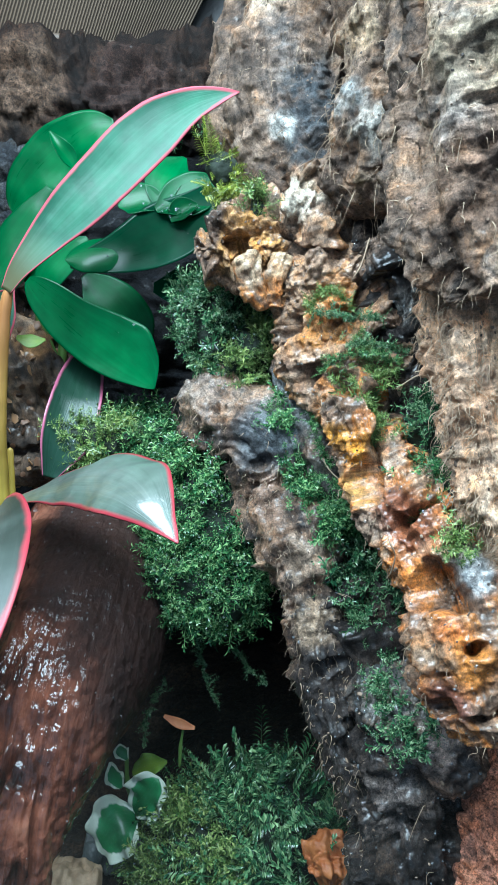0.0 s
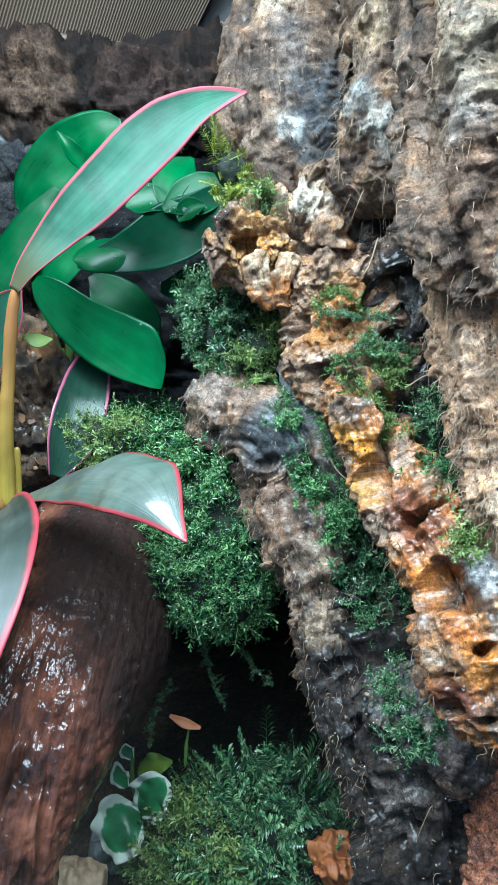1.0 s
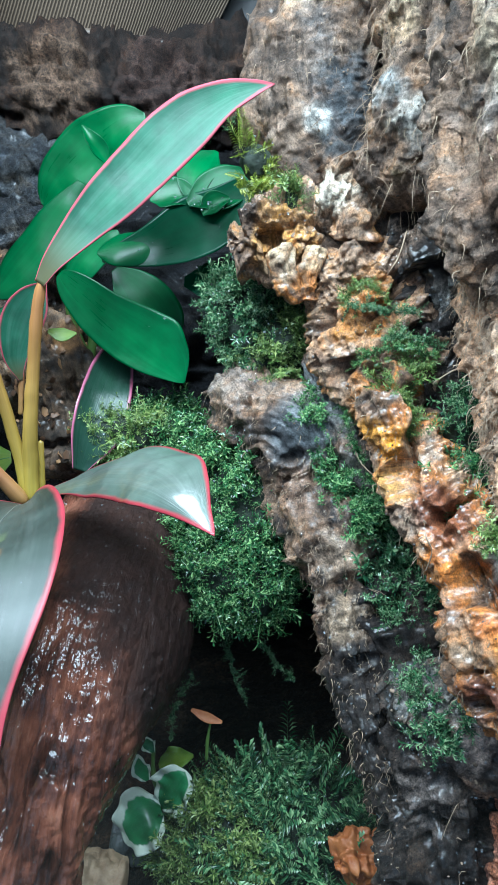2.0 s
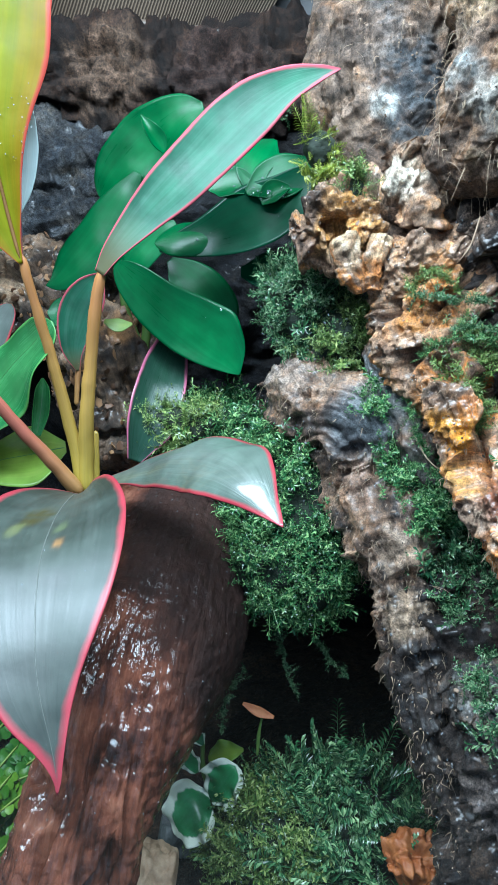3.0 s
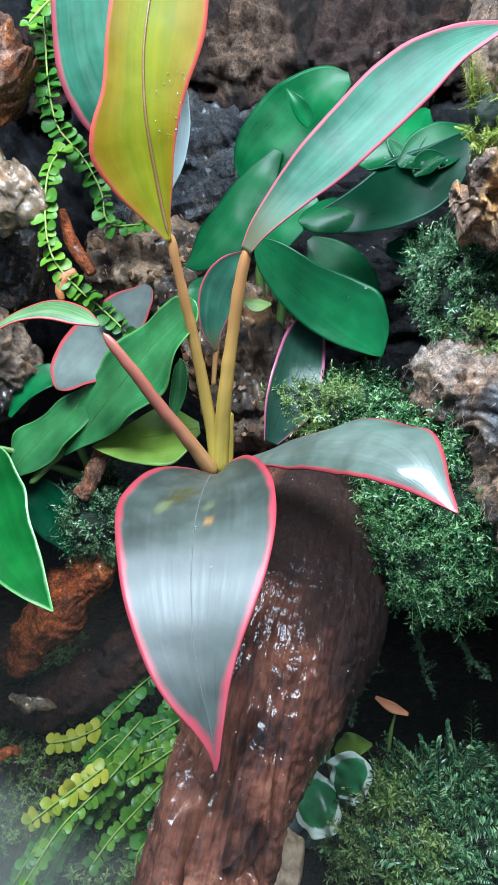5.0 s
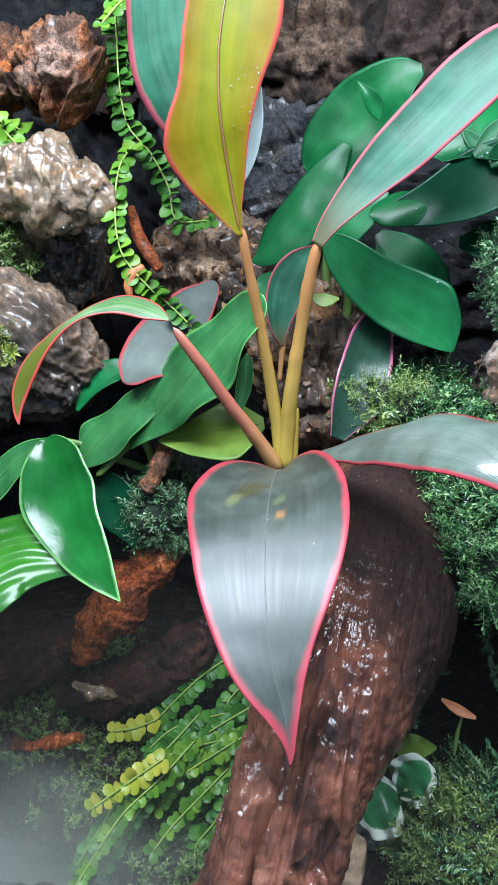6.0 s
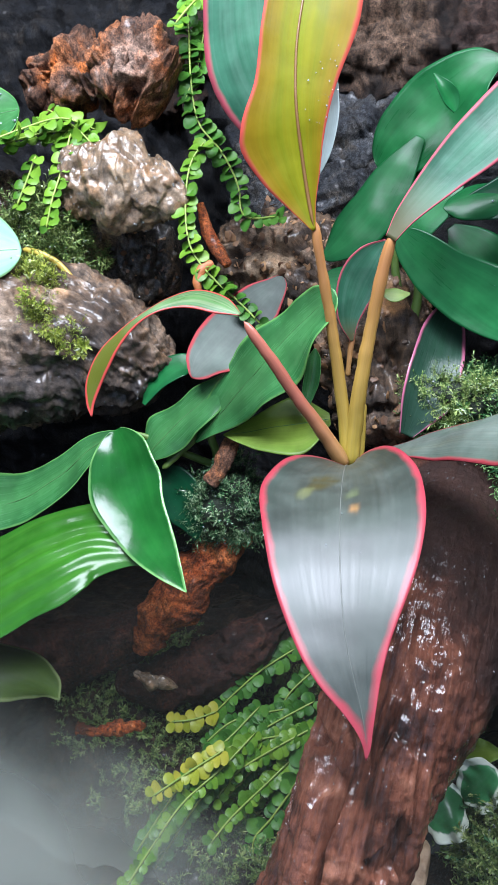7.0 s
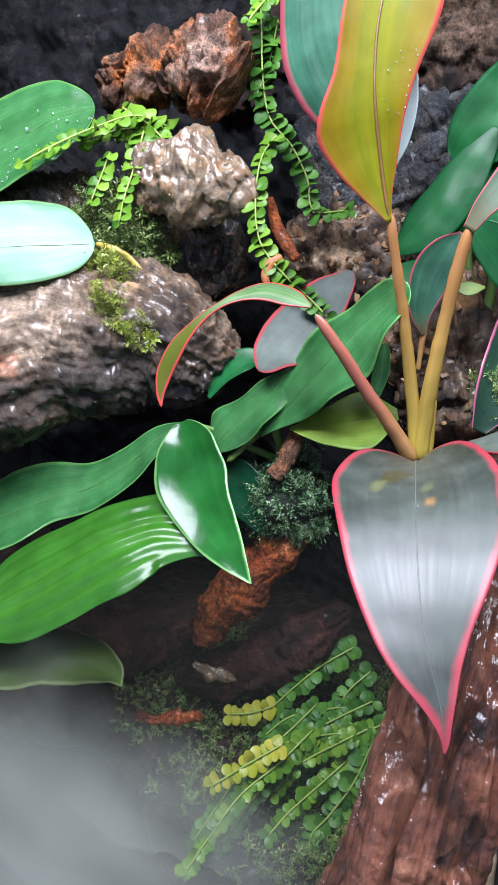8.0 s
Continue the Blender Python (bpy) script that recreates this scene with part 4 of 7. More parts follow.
rot_ridge, _ = limb("rotten_wood_ridge", "wet orange and rust rotten wood ridge", "rotten wood",
                    [(0.0358, 0.2557, 0.2765, 0.0067), (0.0426, 0.2401, 0.2608, 0.0096), (0.0485, 0.2336, 0.2447, 0.0110), (0.0540, 0.2228, 0.2326, 0.0123), (0.0624, 0.2100, 0.2201, 0.0153), (0.0687, 0.1989, 0.2064, 0.0155), (0.0713, 0.1895, 0.1911, 0.0143), (0.0739, 0.1834, 0.1767, 0.0112), (0.0757, 0.1808, 0.1644, 0.0063)],
                    ROT_WOOD, 300, 160, 0.8, relief(0.006, 0.0035, 0.0026, 0.012, 9.2, 110, 70, 0.0012, 0.16),
                    [((0.0418, 0.2260, 0.2486), 0.009, (0.62, 0.25, 0.02), 0.95, True), ((0.0328, 0.2360, 0.2529), 0.006, (0.6, 0.26, 0.03), 0.9, True), ((0.0387, 0.2170, 0.2364), 0.007, (0.64, 0.34, 0.08), 0.9, True), ((0.0492, 0.2220, 0.2475), 0.008, (0.5, 0.36, 0.26), 0.9), ((0.0525, 0.2070, 0.2294), 0.012, (0.24, 0.075, 0.03), 0.9, True), ((0.0411, 0.2060, 0.2237), 0.008, (0.4, 0.28, 0.2), 0.85), ((0.0570, 0.1850, 0.2111), 0.009, (0.62, 0.2, 0.02), 0.95, True), ((0.0625, 0.1880, 0.2211), 0.008, (0.52, 0.36, 0.25), 0.9), ((0.0705, 0.1850, 0.2186), 0.008, (0.48, 0.49, 0.48), 0.9, True), ((0.0619, 0.1760, 0.2008), 0.007, (0.6, 0.18, 0.03), 0.95, True), ((0.0671, 0.1700, 0.1932), 0.01, (0.64, 0.24, 0.04), 0.95, True), ((0.0550, 0.1740, 0.1926), 0.008, (0.36, 0.24, 0.15), 0.85), ((0.0590, 0.1680, 0.1816), 0.01, (0.16, 0.05, 0.03), 0.9, True), ((0.0511, 0.1880, 0.2038), 0.007, (0.34, 0.23, 0.17), 0.85)], stump)
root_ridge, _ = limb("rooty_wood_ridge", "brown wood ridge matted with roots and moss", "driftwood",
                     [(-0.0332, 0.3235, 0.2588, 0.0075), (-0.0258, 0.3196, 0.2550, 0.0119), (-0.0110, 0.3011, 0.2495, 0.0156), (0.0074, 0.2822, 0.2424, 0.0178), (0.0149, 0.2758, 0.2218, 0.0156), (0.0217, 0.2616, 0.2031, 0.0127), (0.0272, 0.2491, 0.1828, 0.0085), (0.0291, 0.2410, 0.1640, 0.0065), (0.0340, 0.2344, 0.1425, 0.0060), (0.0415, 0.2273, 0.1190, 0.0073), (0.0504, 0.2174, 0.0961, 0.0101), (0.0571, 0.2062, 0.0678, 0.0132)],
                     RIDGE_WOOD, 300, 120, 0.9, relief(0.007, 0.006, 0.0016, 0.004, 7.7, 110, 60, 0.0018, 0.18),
                     # Dark tints put shade into the lower half; the blue-grey patch is wet wood.
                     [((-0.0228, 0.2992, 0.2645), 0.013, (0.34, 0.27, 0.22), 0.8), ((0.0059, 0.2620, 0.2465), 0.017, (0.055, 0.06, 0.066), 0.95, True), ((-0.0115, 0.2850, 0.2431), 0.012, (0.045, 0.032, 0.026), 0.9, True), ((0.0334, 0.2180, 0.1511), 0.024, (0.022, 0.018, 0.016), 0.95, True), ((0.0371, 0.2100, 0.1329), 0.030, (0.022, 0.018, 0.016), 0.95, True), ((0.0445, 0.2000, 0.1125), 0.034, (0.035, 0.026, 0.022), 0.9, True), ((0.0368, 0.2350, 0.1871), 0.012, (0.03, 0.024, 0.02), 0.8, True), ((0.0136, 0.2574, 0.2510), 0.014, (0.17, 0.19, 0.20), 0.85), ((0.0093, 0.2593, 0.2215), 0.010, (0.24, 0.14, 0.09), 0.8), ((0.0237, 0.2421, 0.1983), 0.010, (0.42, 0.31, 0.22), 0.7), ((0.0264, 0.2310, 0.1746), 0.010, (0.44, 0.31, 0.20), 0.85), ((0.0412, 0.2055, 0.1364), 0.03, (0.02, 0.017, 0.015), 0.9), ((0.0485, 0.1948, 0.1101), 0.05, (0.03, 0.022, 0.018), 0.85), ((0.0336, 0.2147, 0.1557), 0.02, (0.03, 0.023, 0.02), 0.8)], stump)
gully, _ = limb("gully_wood", "wet gully wood between two ridges, shade in its dark colour", "driftwood",
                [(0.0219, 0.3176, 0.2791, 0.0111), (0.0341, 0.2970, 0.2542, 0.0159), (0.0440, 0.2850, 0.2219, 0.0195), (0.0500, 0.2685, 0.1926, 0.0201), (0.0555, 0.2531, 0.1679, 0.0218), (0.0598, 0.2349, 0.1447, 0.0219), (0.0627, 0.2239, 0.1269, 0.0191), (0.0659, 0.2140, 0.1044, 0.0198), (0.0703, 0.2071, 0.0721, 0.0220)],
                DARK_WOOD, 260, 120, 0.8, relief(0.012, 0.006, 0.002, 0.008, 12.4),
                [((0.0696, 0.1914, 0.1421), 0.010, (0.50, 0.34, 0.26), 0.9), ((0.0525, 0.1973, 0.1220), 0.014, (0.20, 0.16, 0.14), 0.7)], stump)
lump, _ = limb("mossy_wood_lump", "rounded wet lump of wood with thin moss", "driftwood",
               [(0.0447, 0.2309, 0.1599, 0.0090), (0.0571, 0.2236, 0.1497, 0.0165), (0.0670, 0.2174, 0.1394, 0.0184), (0.0749, 0.2094, 0.1309, 0.0127), (0.0792, 0.2077, 0.1226, 0.0053)],
               RIDGE_WOOD, 140, 120, 0.9, relief(0.006, 0.002, 0.002, 0.0, 15.4),
               [((0.0541, 0.1956, 0.1620), 0.024, (0.10, 0.11, 0.105), 0.8), ((0.0668, 0.1860, 0.1467), 0.012, (0.62, 0.45, 0.36), 1.0, True)], stump)
red_slab, _ = limb("red_brown_wood_slab", "matt red-brown slab of wood", "driftwood",
                   [(0.1098, 0.2125, 0.1454, 0.0148), (0.1014, 0.2077, 0.1226, 0.0180), (0.0963, 0.2016, 0.1035, 0.0189), (0.0934, 0.1947, 0.0808, 0.0198), (0.0914, 0.1890, 0.0543, 0.0198)],
                   RED_WOOD, 160, 100, 0.7, relief(0.004, 0.002, 0.0016, 0, 18.4), (), stump)

limb("grey_wood_splint", "smooth blue-grey splint of weathered wood", "driftwood",
     [(0.0129, 0.2876, 0.2773, 0.0020), (0.0188, 0.2757, 0.2649, 0.0034), (0.0257, 0.2675, 0.2503, 0.0036), (0.0315, 0.2594, 0.2362, 0.0028), (0.0361, 0.2536, 0.2233, 0.0012)],
     RIDGE_WOOD, 120, 60, 0.6, relief(0.004, 0.004, 0.0006, 0, 47.0, 200, plates=0.0),
     [((0.0147, 0.2593, 0.2693), 0.016, (0.17, 0.185, 0.19), 0.9), ((0.0234, 0.2510, 0.2545), 0.016, (0.20, 0.20, 0.19), 0.85), ((0.0306, 0.2420, 0.2359), 0.012, (0.10, 0.10, 0.085), 0.8)], stump)


LOG_TOP, LOG_FOOT = np.array((-0.0791, 0.3350, 0.1899)), np.array((-0.0920, 0.1871, 0.1004))
LOG_AXIS = unit(LOG_FOOT - LOG_TOP)
LOG_SIDE = unit(np.cross(LOG_AXIS, np.array((0.0, -1.0, 0.2))))


def log_relief(p, g):
    """Straight fissures and pits along the log, strongest on its worn lower side; the upper end is smooth."""
    along = (p - LOG_TOP) @ LOG_AXIS
    r = p + 0.0045 * np.stack([perlin(p * 40), perlin(p * 40 + 9), perlin(p * 40 + 4)], 1)
    r = r - LOG_TOP
    q = np.stack([r @ LOG_SIDE, 0.12 * (r @ np.cross(LOG_SIDE, LOG_AXIS)), 0.10 * (r @ LOG_AXIS)], 1) + 3.0
    worn = 0.10 + 0.90 * smooth(-0.010, 0.010, r @ LOG_SIDE + 0.30 * (along - 0.10) + 0.016 * fbm(p * 30 + 2.0, 2))
    d = 0.0022 * fbm(p * 20 + 21, 3) + worn * (0.0070 * fbm(q * 60, 2, True) + 0.0050 * fbm(q * 210, 3, True))
    d -= 0.008 * worn * (1 - smooth(0.0, 0.09, np.abs(perlin(q * 95 + 5.0))))
    d -= 0.0045 * worn * smooth(0.26, 0.36, perlin(r * np.array((120, 60, 55)) + 9.0))
    return d + 0.0011 * fbm(q * 420, 3) * (0.3 + 0.7 * worn) + 0.0012 * fbm(p * 260, 3)


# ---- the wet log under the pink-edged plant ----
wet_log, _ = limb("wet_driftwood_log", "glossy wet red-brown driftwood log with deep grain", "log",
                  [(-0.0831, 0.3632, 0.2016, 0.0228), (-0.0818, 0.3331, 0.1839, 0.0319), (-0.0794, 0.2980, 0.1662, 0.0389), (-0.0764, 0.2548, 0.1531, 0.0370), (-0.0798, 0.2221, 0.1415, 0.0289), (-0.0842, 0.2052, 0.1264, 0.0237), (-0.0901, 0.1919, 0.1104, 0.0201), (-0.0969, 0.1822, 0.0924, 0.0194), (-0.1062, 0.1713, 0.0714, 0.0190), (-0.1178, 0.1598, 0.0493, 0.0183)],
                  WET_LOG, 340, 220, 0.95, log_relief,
                  # Dark even tints paint the shade under the leaves into the log.
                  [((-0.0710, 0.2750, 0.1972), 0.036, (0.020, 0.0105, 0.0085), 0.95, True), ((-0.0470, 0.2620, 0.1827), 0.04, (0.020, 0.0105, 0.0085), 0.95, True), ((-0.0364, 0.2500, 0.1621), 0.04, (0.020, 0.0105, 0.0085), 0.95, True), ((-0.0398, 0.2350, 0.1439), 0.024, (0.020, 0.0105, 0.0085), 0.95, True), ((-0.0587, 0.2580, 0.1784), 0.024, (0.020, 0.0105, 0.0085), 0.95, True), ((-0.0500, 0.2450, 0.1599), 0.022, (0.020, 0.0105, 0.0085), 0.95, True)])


def lay_grain(ob):
    """Grain coordinates straight along the log."""
    p = surface(ob)[0] - LOG_TOP
    uv = np.stack([p @ LOG_SIDE, p @ LOG_AXIS], 1).astype(np.float32)
    idx = np.empty(len(ob.data.loops), dtype=np.int32)
    ob.data.loops.foreach_get("vertex_index", idx)
    ob.data.uv_layers["uv"].data.foreach_set("uv", uv[idx].ravel())


lay_grain(wet_log)
# ---- things at the left side ----
chunk = thing("bark_chunk", "knobbly orange and brown chunk of bark on wet stone", "bark", (-0.2762, 0.3529, 0.3844))
limb("split_block", "split block, orange inside", "bark", [(-0.3396, 0.3535, 0.4129, 0.0088), (-0.3253, 0.3539, 0.4122, 0.0127), (-0.3091, 0.3542, 0.4090, 0.0146), (-0.2944, 0.3540, 0.4051, 0.0138), (-0.2887, 0.3553, 0.4025, 0.0066)],
     BARK_CHUNK, 120, 90, 1.0, relief(0.006, 0.006, 0.0016, 0.006, 25.0, 80, 60, 0.010),
     [((-0.3148, 0.3405, 0.4097), 0.012, (0.50, 0.14, 0.025), 0.85), ((-0.2856, 0.3392, 0.4079), 0.010, (0.52, 0.15, 0.03), 0.9), ((-0.2986, 0.3379, 0.3988), 0.010, (0.12, 0.07, 0.05), 0.8)], chunk)
limb("knob", "brown knob with worm holes", "bark", [(-0.2909, 0.3506, 0.3956, 0.0072), (-0.2791, 0.3506, 0.4010, 0.0167), (-0.2675, 0.3517, 0.4025, 0.0217), (-0.2554, 0.3529, 0.3994, 0.0190), (-0.2457, 0.3569, 0.3938, 0.0083)],
     BARK_CHUNK, 140, 110, 1.0, relief(0.007, 0.004, 0.0016, 0.014, 26.0, 90, 75, 0.011, 0.20),
     [((-0.2562, 0.3321, 0.4042), 0.018, (0.28, 0.19, 0.145), 0.85), ((-0.2433, 0.3314, 0.3837), 0.014, (0.30, 0.16, 0.10), 0.8), ((-0.2541, 0.3316, 0.3778), 0.012, (0.40, 0.14, 0.05), 0.85)], chunk)
stone, _ = limb("wet_stone", "shiny wet tan stone", "stone",
                [(-0.2976, 0.3282, 0.3497, 0.0134), (-0.2787, 0.3248, 0.3452, 0.0225), (-0.2591, 0.3277, 0.3429, 0.0248), (-0.2435, 0.3324, 0.3446, 0.0198), (-0.2368, 0.3382, 0.3500, 0.0087)],
                WET_STONE, 110, 100, 0.6, relief(0.010, 0.001, 0.0005, 0, 27.0, plates=0.005))
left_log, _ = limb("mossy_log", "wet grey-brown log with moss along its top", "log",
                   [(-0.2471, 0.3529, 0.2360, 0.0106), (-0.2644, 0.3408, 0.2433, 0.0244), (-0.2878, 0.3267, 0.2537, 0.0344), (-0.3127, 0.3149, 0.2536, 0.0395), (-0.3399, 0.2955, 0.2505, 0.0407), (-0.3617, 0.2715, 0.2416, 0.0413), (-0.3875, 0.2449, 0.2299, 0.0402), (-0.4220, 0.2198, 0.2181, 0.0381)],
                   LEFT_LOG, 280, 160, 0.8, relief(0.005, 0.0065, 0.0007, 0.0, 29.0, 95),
                   # Tints put light from above into the colour: pale tan top, dark lower half.
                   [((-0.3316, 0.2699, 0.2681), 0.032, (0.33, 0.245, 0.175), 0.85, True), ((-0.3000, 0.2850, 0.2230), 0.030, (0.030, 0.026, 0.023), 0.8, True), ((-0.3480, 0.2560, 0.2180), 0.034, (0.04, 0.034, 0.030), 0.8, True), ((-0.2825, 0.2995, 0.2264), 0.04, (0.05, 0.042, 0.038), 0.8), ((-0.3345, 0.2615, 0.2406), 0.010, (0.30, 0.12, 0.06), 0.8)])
left_bank, _ = limb("mossy_bank", "wet stony bank under moss and creepers", "rock",
                    [(-0.2556, 0.3867, 0.2951, 0.0148), (-0.2827, 0.3748, 0.2986, 0.0278), (-0.3157, 0.3586, 0.3056, 0.0350), (-0.3494, 0.3435, 0.3091, 0.0405), (-0.3893, 0.3245, 0.3090, 0.0405), (-0.4356, 0.3016, 0.3052, 0.0405)],
                    WET_BANK, 220, 120, 0.8, relief(0.010, 0.004, 0.002, 0.003, 31.0),
                    [((-0.2963, 0.3241, 0.3033), 0.04, (0.10, 0.09, 0.08), 0.6), ((-0.2950, 0.3200, 0.3150), 0.020, (0.34, 0.23, 0.12), 0.9)])
for nm, lab, sp, fl in (("driftwood_root", "rust-orange driftwood root in the shade", [(-0.1841, 0.3340, 0.1498, 0.0031), (-0.1985, 0.3260, 0.1371, 0.0062), (-0.2153, 0.3190, 0.1219, 0.0087), (-0.2300, 0.3120, 0.1009, 0.0085), (-0.2420, 0.3080, 0.0820, 0.0070), (-0.2509, 0.3050, 0.0691, 0.0022)], 1),
                        ("driftwood_root", "red-brown driftwood root lying in the shade", [(-0.1676, 0.3495, 0.0921, 0.0078), (-0.1911, 0.3411, 0.0688, 0.0114), (-0.2187, 0.3320, 0.0486, 0.0145), (-0.2454, 0.3207, 0.0398, 0.0123), (-0.2755, 0.3151, 0.0368, 0.0088)], 1),
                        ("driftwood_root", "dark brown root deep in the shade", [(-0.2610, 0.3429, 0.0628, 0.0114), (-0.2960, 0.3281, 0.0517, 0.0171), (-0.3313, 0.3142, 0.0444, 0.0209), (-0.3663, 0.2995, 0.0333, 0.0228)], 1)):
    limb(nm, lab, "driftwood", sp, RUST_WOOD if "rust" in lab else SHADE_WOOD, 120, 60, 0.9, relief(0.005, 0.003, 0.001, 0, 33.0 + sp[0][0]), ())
limb("orange_twig", "short orange twig with a frayed end", "twig", [(-0.2703, 0.2642, 0.0388, 0.0029), (-0.2601, 0.2683, 0.0372, 0.0032), (-0.2496, 0.2751, 0.0368, 0.0026), (-0.2351, 0.2851, 0.0353, 0.0020)], RUST_WOOD, 60, 24, 0.8, relief(0.0015, 0.001, 0.0008, 0, 35.0))
limb("pale_pebble", "small glossy tan pebble", "stone", [(-0.2503, 0.2969, 0.0597, 0.0027), (-0.2421, 0.2990, 0.0571, 0.0058), (-0.2322, 0.3017, 0.0544, 0.0061), (-0.2239, 0.3050, 0.0518, 0.0027)], WET_STONE, 50, 40, 0.8, relief(0.001, 0, 0.0008, 0, 36.0))
limb("beige_stone", "rough beige stone on the tank floor", "stone", [(-0.1020, 0.2480, 0.0300, 0.0130), (-0.0860, 0.2480, 0.0310, 0.0185), (-0.0700, 0.2480, 0.0290, 0.0150)], BEIGE, 80, 60, 0.9, relief(0.004, 0, 0.0012, 0, 37.0), None)
limb("grey_stone", "smooth dark grey stone under the creeping fig", "stone", [(-0.0847, 0.2795, 0.0276, 0.0073), (-0.0701, 0.2795, 0.0276, 0.0131), (-0.0564, 0.2837, 0.0235, 0.0118)], GREY_STONE, 60, 50, 0.8, relief(0.002, 0, 0.0006, 0, 38.0), None)
limb("orange_litter", "crumpled orange-brown dead leaf on moss", "dead leaf", [(0.0293, 0.2561, 0.0377, 0.0054), (0.0385, 0.2549, 0.0420, 0.0091), (0.0495, 0.2558, 0.0364, 0.0070)], ORANGE_LEAF, 80, 70, 0.5, relief(0.009, 0.006, 0.003, 0.004, 39.0, plates=0.004), None)

# ---- the pink-edged plant ----


def leafy(parent, spine, material, label="", name="leaf", rib=None, rib_size=0.0006, spots=None, **kw):
    """A leaf of a plant, with its midrib as a part of its own where rib names a material."""
    me = leaf_mesh("blade", spine, material, **kw)
    rows, cols = kw.get("rows", 44), kw.get("cols", 21)
    if spots is not None:
        tint_points(me, verts_of(me)[0], spots)
    line = verts_of(me)[0][cols // 2:rows * cols:cols]
    ob = part(name, local(me, parent.location), parent, label)
    if rib is not None:
        run = np.linspace(0, 1, rows)
        keep = slice(1, rows - 2)
        line = np.column_stack([line, np.maximum(rib_size * (1.1 - run), 1e-4)])[keep]
        part("midrib", local(rod_mesh("midrib", [tuple(q) for q in line[::3]], rib, 50, 8), parent.location), ob)
    return ob


def stalk(parent, spine, material, label="", name="petiole", flat=0.8):
    return part(name, local(rod_mesh(name, spine, material, 40, 14, flat, 0.0006), parent.location), parent, label)


cordy = thing("cordyline_plant", "pink-edged cordyline rooted on the wet log", "plant", (-0.1233, 0.3080, 0.1983))
stalk(cordy, [(-0.1238, 0.3069, 0.1986, 0.0043), (-0.1227, 0.3052, 0.2167, 0.0042), (-0.1190, 0.2996, 0.2432, 0.0035), (-0.1146, 0.2964, 0.2701, 0.0031), (-0.1100, 0.2922, 0.2930, 0.0028), (-0.1056, 0.2897, 0.3097, 0.0025)], PETIOLE)
stalk(cordy, [(-0.1256, 0.3067, 0.1992, 0.0034), (-0.1270, 0.3050, 0.2194, 0.0034), (-0.1297, 0.2992, 0.2456, 0.0030), (-0.1331, 0.2910, 0.2753, 0.0026), (-0.1364, 0.2838, 0.3001, 0.0022), (-0.1383, 0.2808, 0.3152, 0.0022)], PETIOLE)
stalk(cordy, [(-0.1261, 0.3045, 0.1992, 0.0043), (-0.1339, 0.2965, 0.2154, 0.0036), (-0.1453, 0.2865, 0.2350, 0.0032), (-0.1572, 0.2777, 0.2556, 0.0028), (-0.1682, 0.2733, 0.2718, 0.0022)], PETIOLE_RED)
stalk(cordy, [(-0.1213, 0.3103, 0.1978, 0.0026), (-0.1204, 0.3125, 0.2151, 0.0023), (-0.1200, 0.3142, 0.2308, 0.0017)], PETIOLE)
stalk(cordy, [(-0.1281, 0.3106, 0.2440, 0.0014), (-0.1271, 0.3120, 0.2579, 0.0014), (-0.1260, 0.3121, 0.2662, 0.0014)], PETIOLE_RED)
leafy(cordy, [(-0.1065, 0.2888, 0.3068, 0.0027), (-0.0997, 0.2905, 0.3172, 0.0054), (-0.0853, 0.2927, 0.3328, 0.0096), (-0.0665, 0.2928, 0.3496, 0.0131), (-0.0431, 0.2928, 0.3706, 0.0131), (-0.0262, 0.2911, 0.3810, 0.0082), (-0.0129, 0.2881, 0.3847, 0.0037), (-0.0039, 0.2870, 0.3861, 0.0002)], CORDY, "teal leaf blade with a pink margin", face=(-0.3, -0.97, 0.08), cup=0.12)
leafy(cordy, [(-0.1380, 0.2800, 0.3105, 0.0010, 0.0007), (-0.1405, 0.2802, 0.3214, 0.0092, 0.0029), (-0.1424, 0.2790, 0.3327, 0.0179, 0.0064), (-0.1444, 0.2780, 0.3459, 0.0247, 0.0099), (-0.1456, 0.2765, 0.3565, 0.0225, 0.0135), (-0.1464, 0.2765, 0.3692, 0.0165, 0.0179), (-0.1462, 0.2780, 0.3863, 0.0150, 0.0234), (-0.1443, 0.2800, 0.4011, 0.0149, 0.0237), (-0.1410, 0.2840, 0.4244, 0.0157, 0.0213), (-0.1375, 0.2900, 0.4541, 0.0100, 0.0134), (-0.1334, 0.2926, 0.4759, 0.0002, 0.0002)], CORDY_GOLD, "golden-green leaf underside with droplets", face=(0.25, -0.95, 0.1), cup=0.10, fold=0.06, rib=RIB_DARK, rib_size=0.0009, rows=56)
leafy(cordy, [(-0.1397, 0.2860, 0.3320, 0.0005, 0.0007), (-0.1385, 0.2870, 0.3429, 0.0049, 0.0051), (-0.1371, 0.2880, 0.3565, 0.0072, 0.0065), (-0.1359, 0.2890, 0.3678, 0.0072, 0.0048), (-0.1349, 0.2900, 0.3757, 0.0048, 0.0024), (-0.1330, 0.2900, 0.3853, 0.0005, 0.0005)], CORDY_LIT, "narrow leaf back, bright light in its blue-white colour", face=(0.1, -0.9, 0.4), cup=0.1)
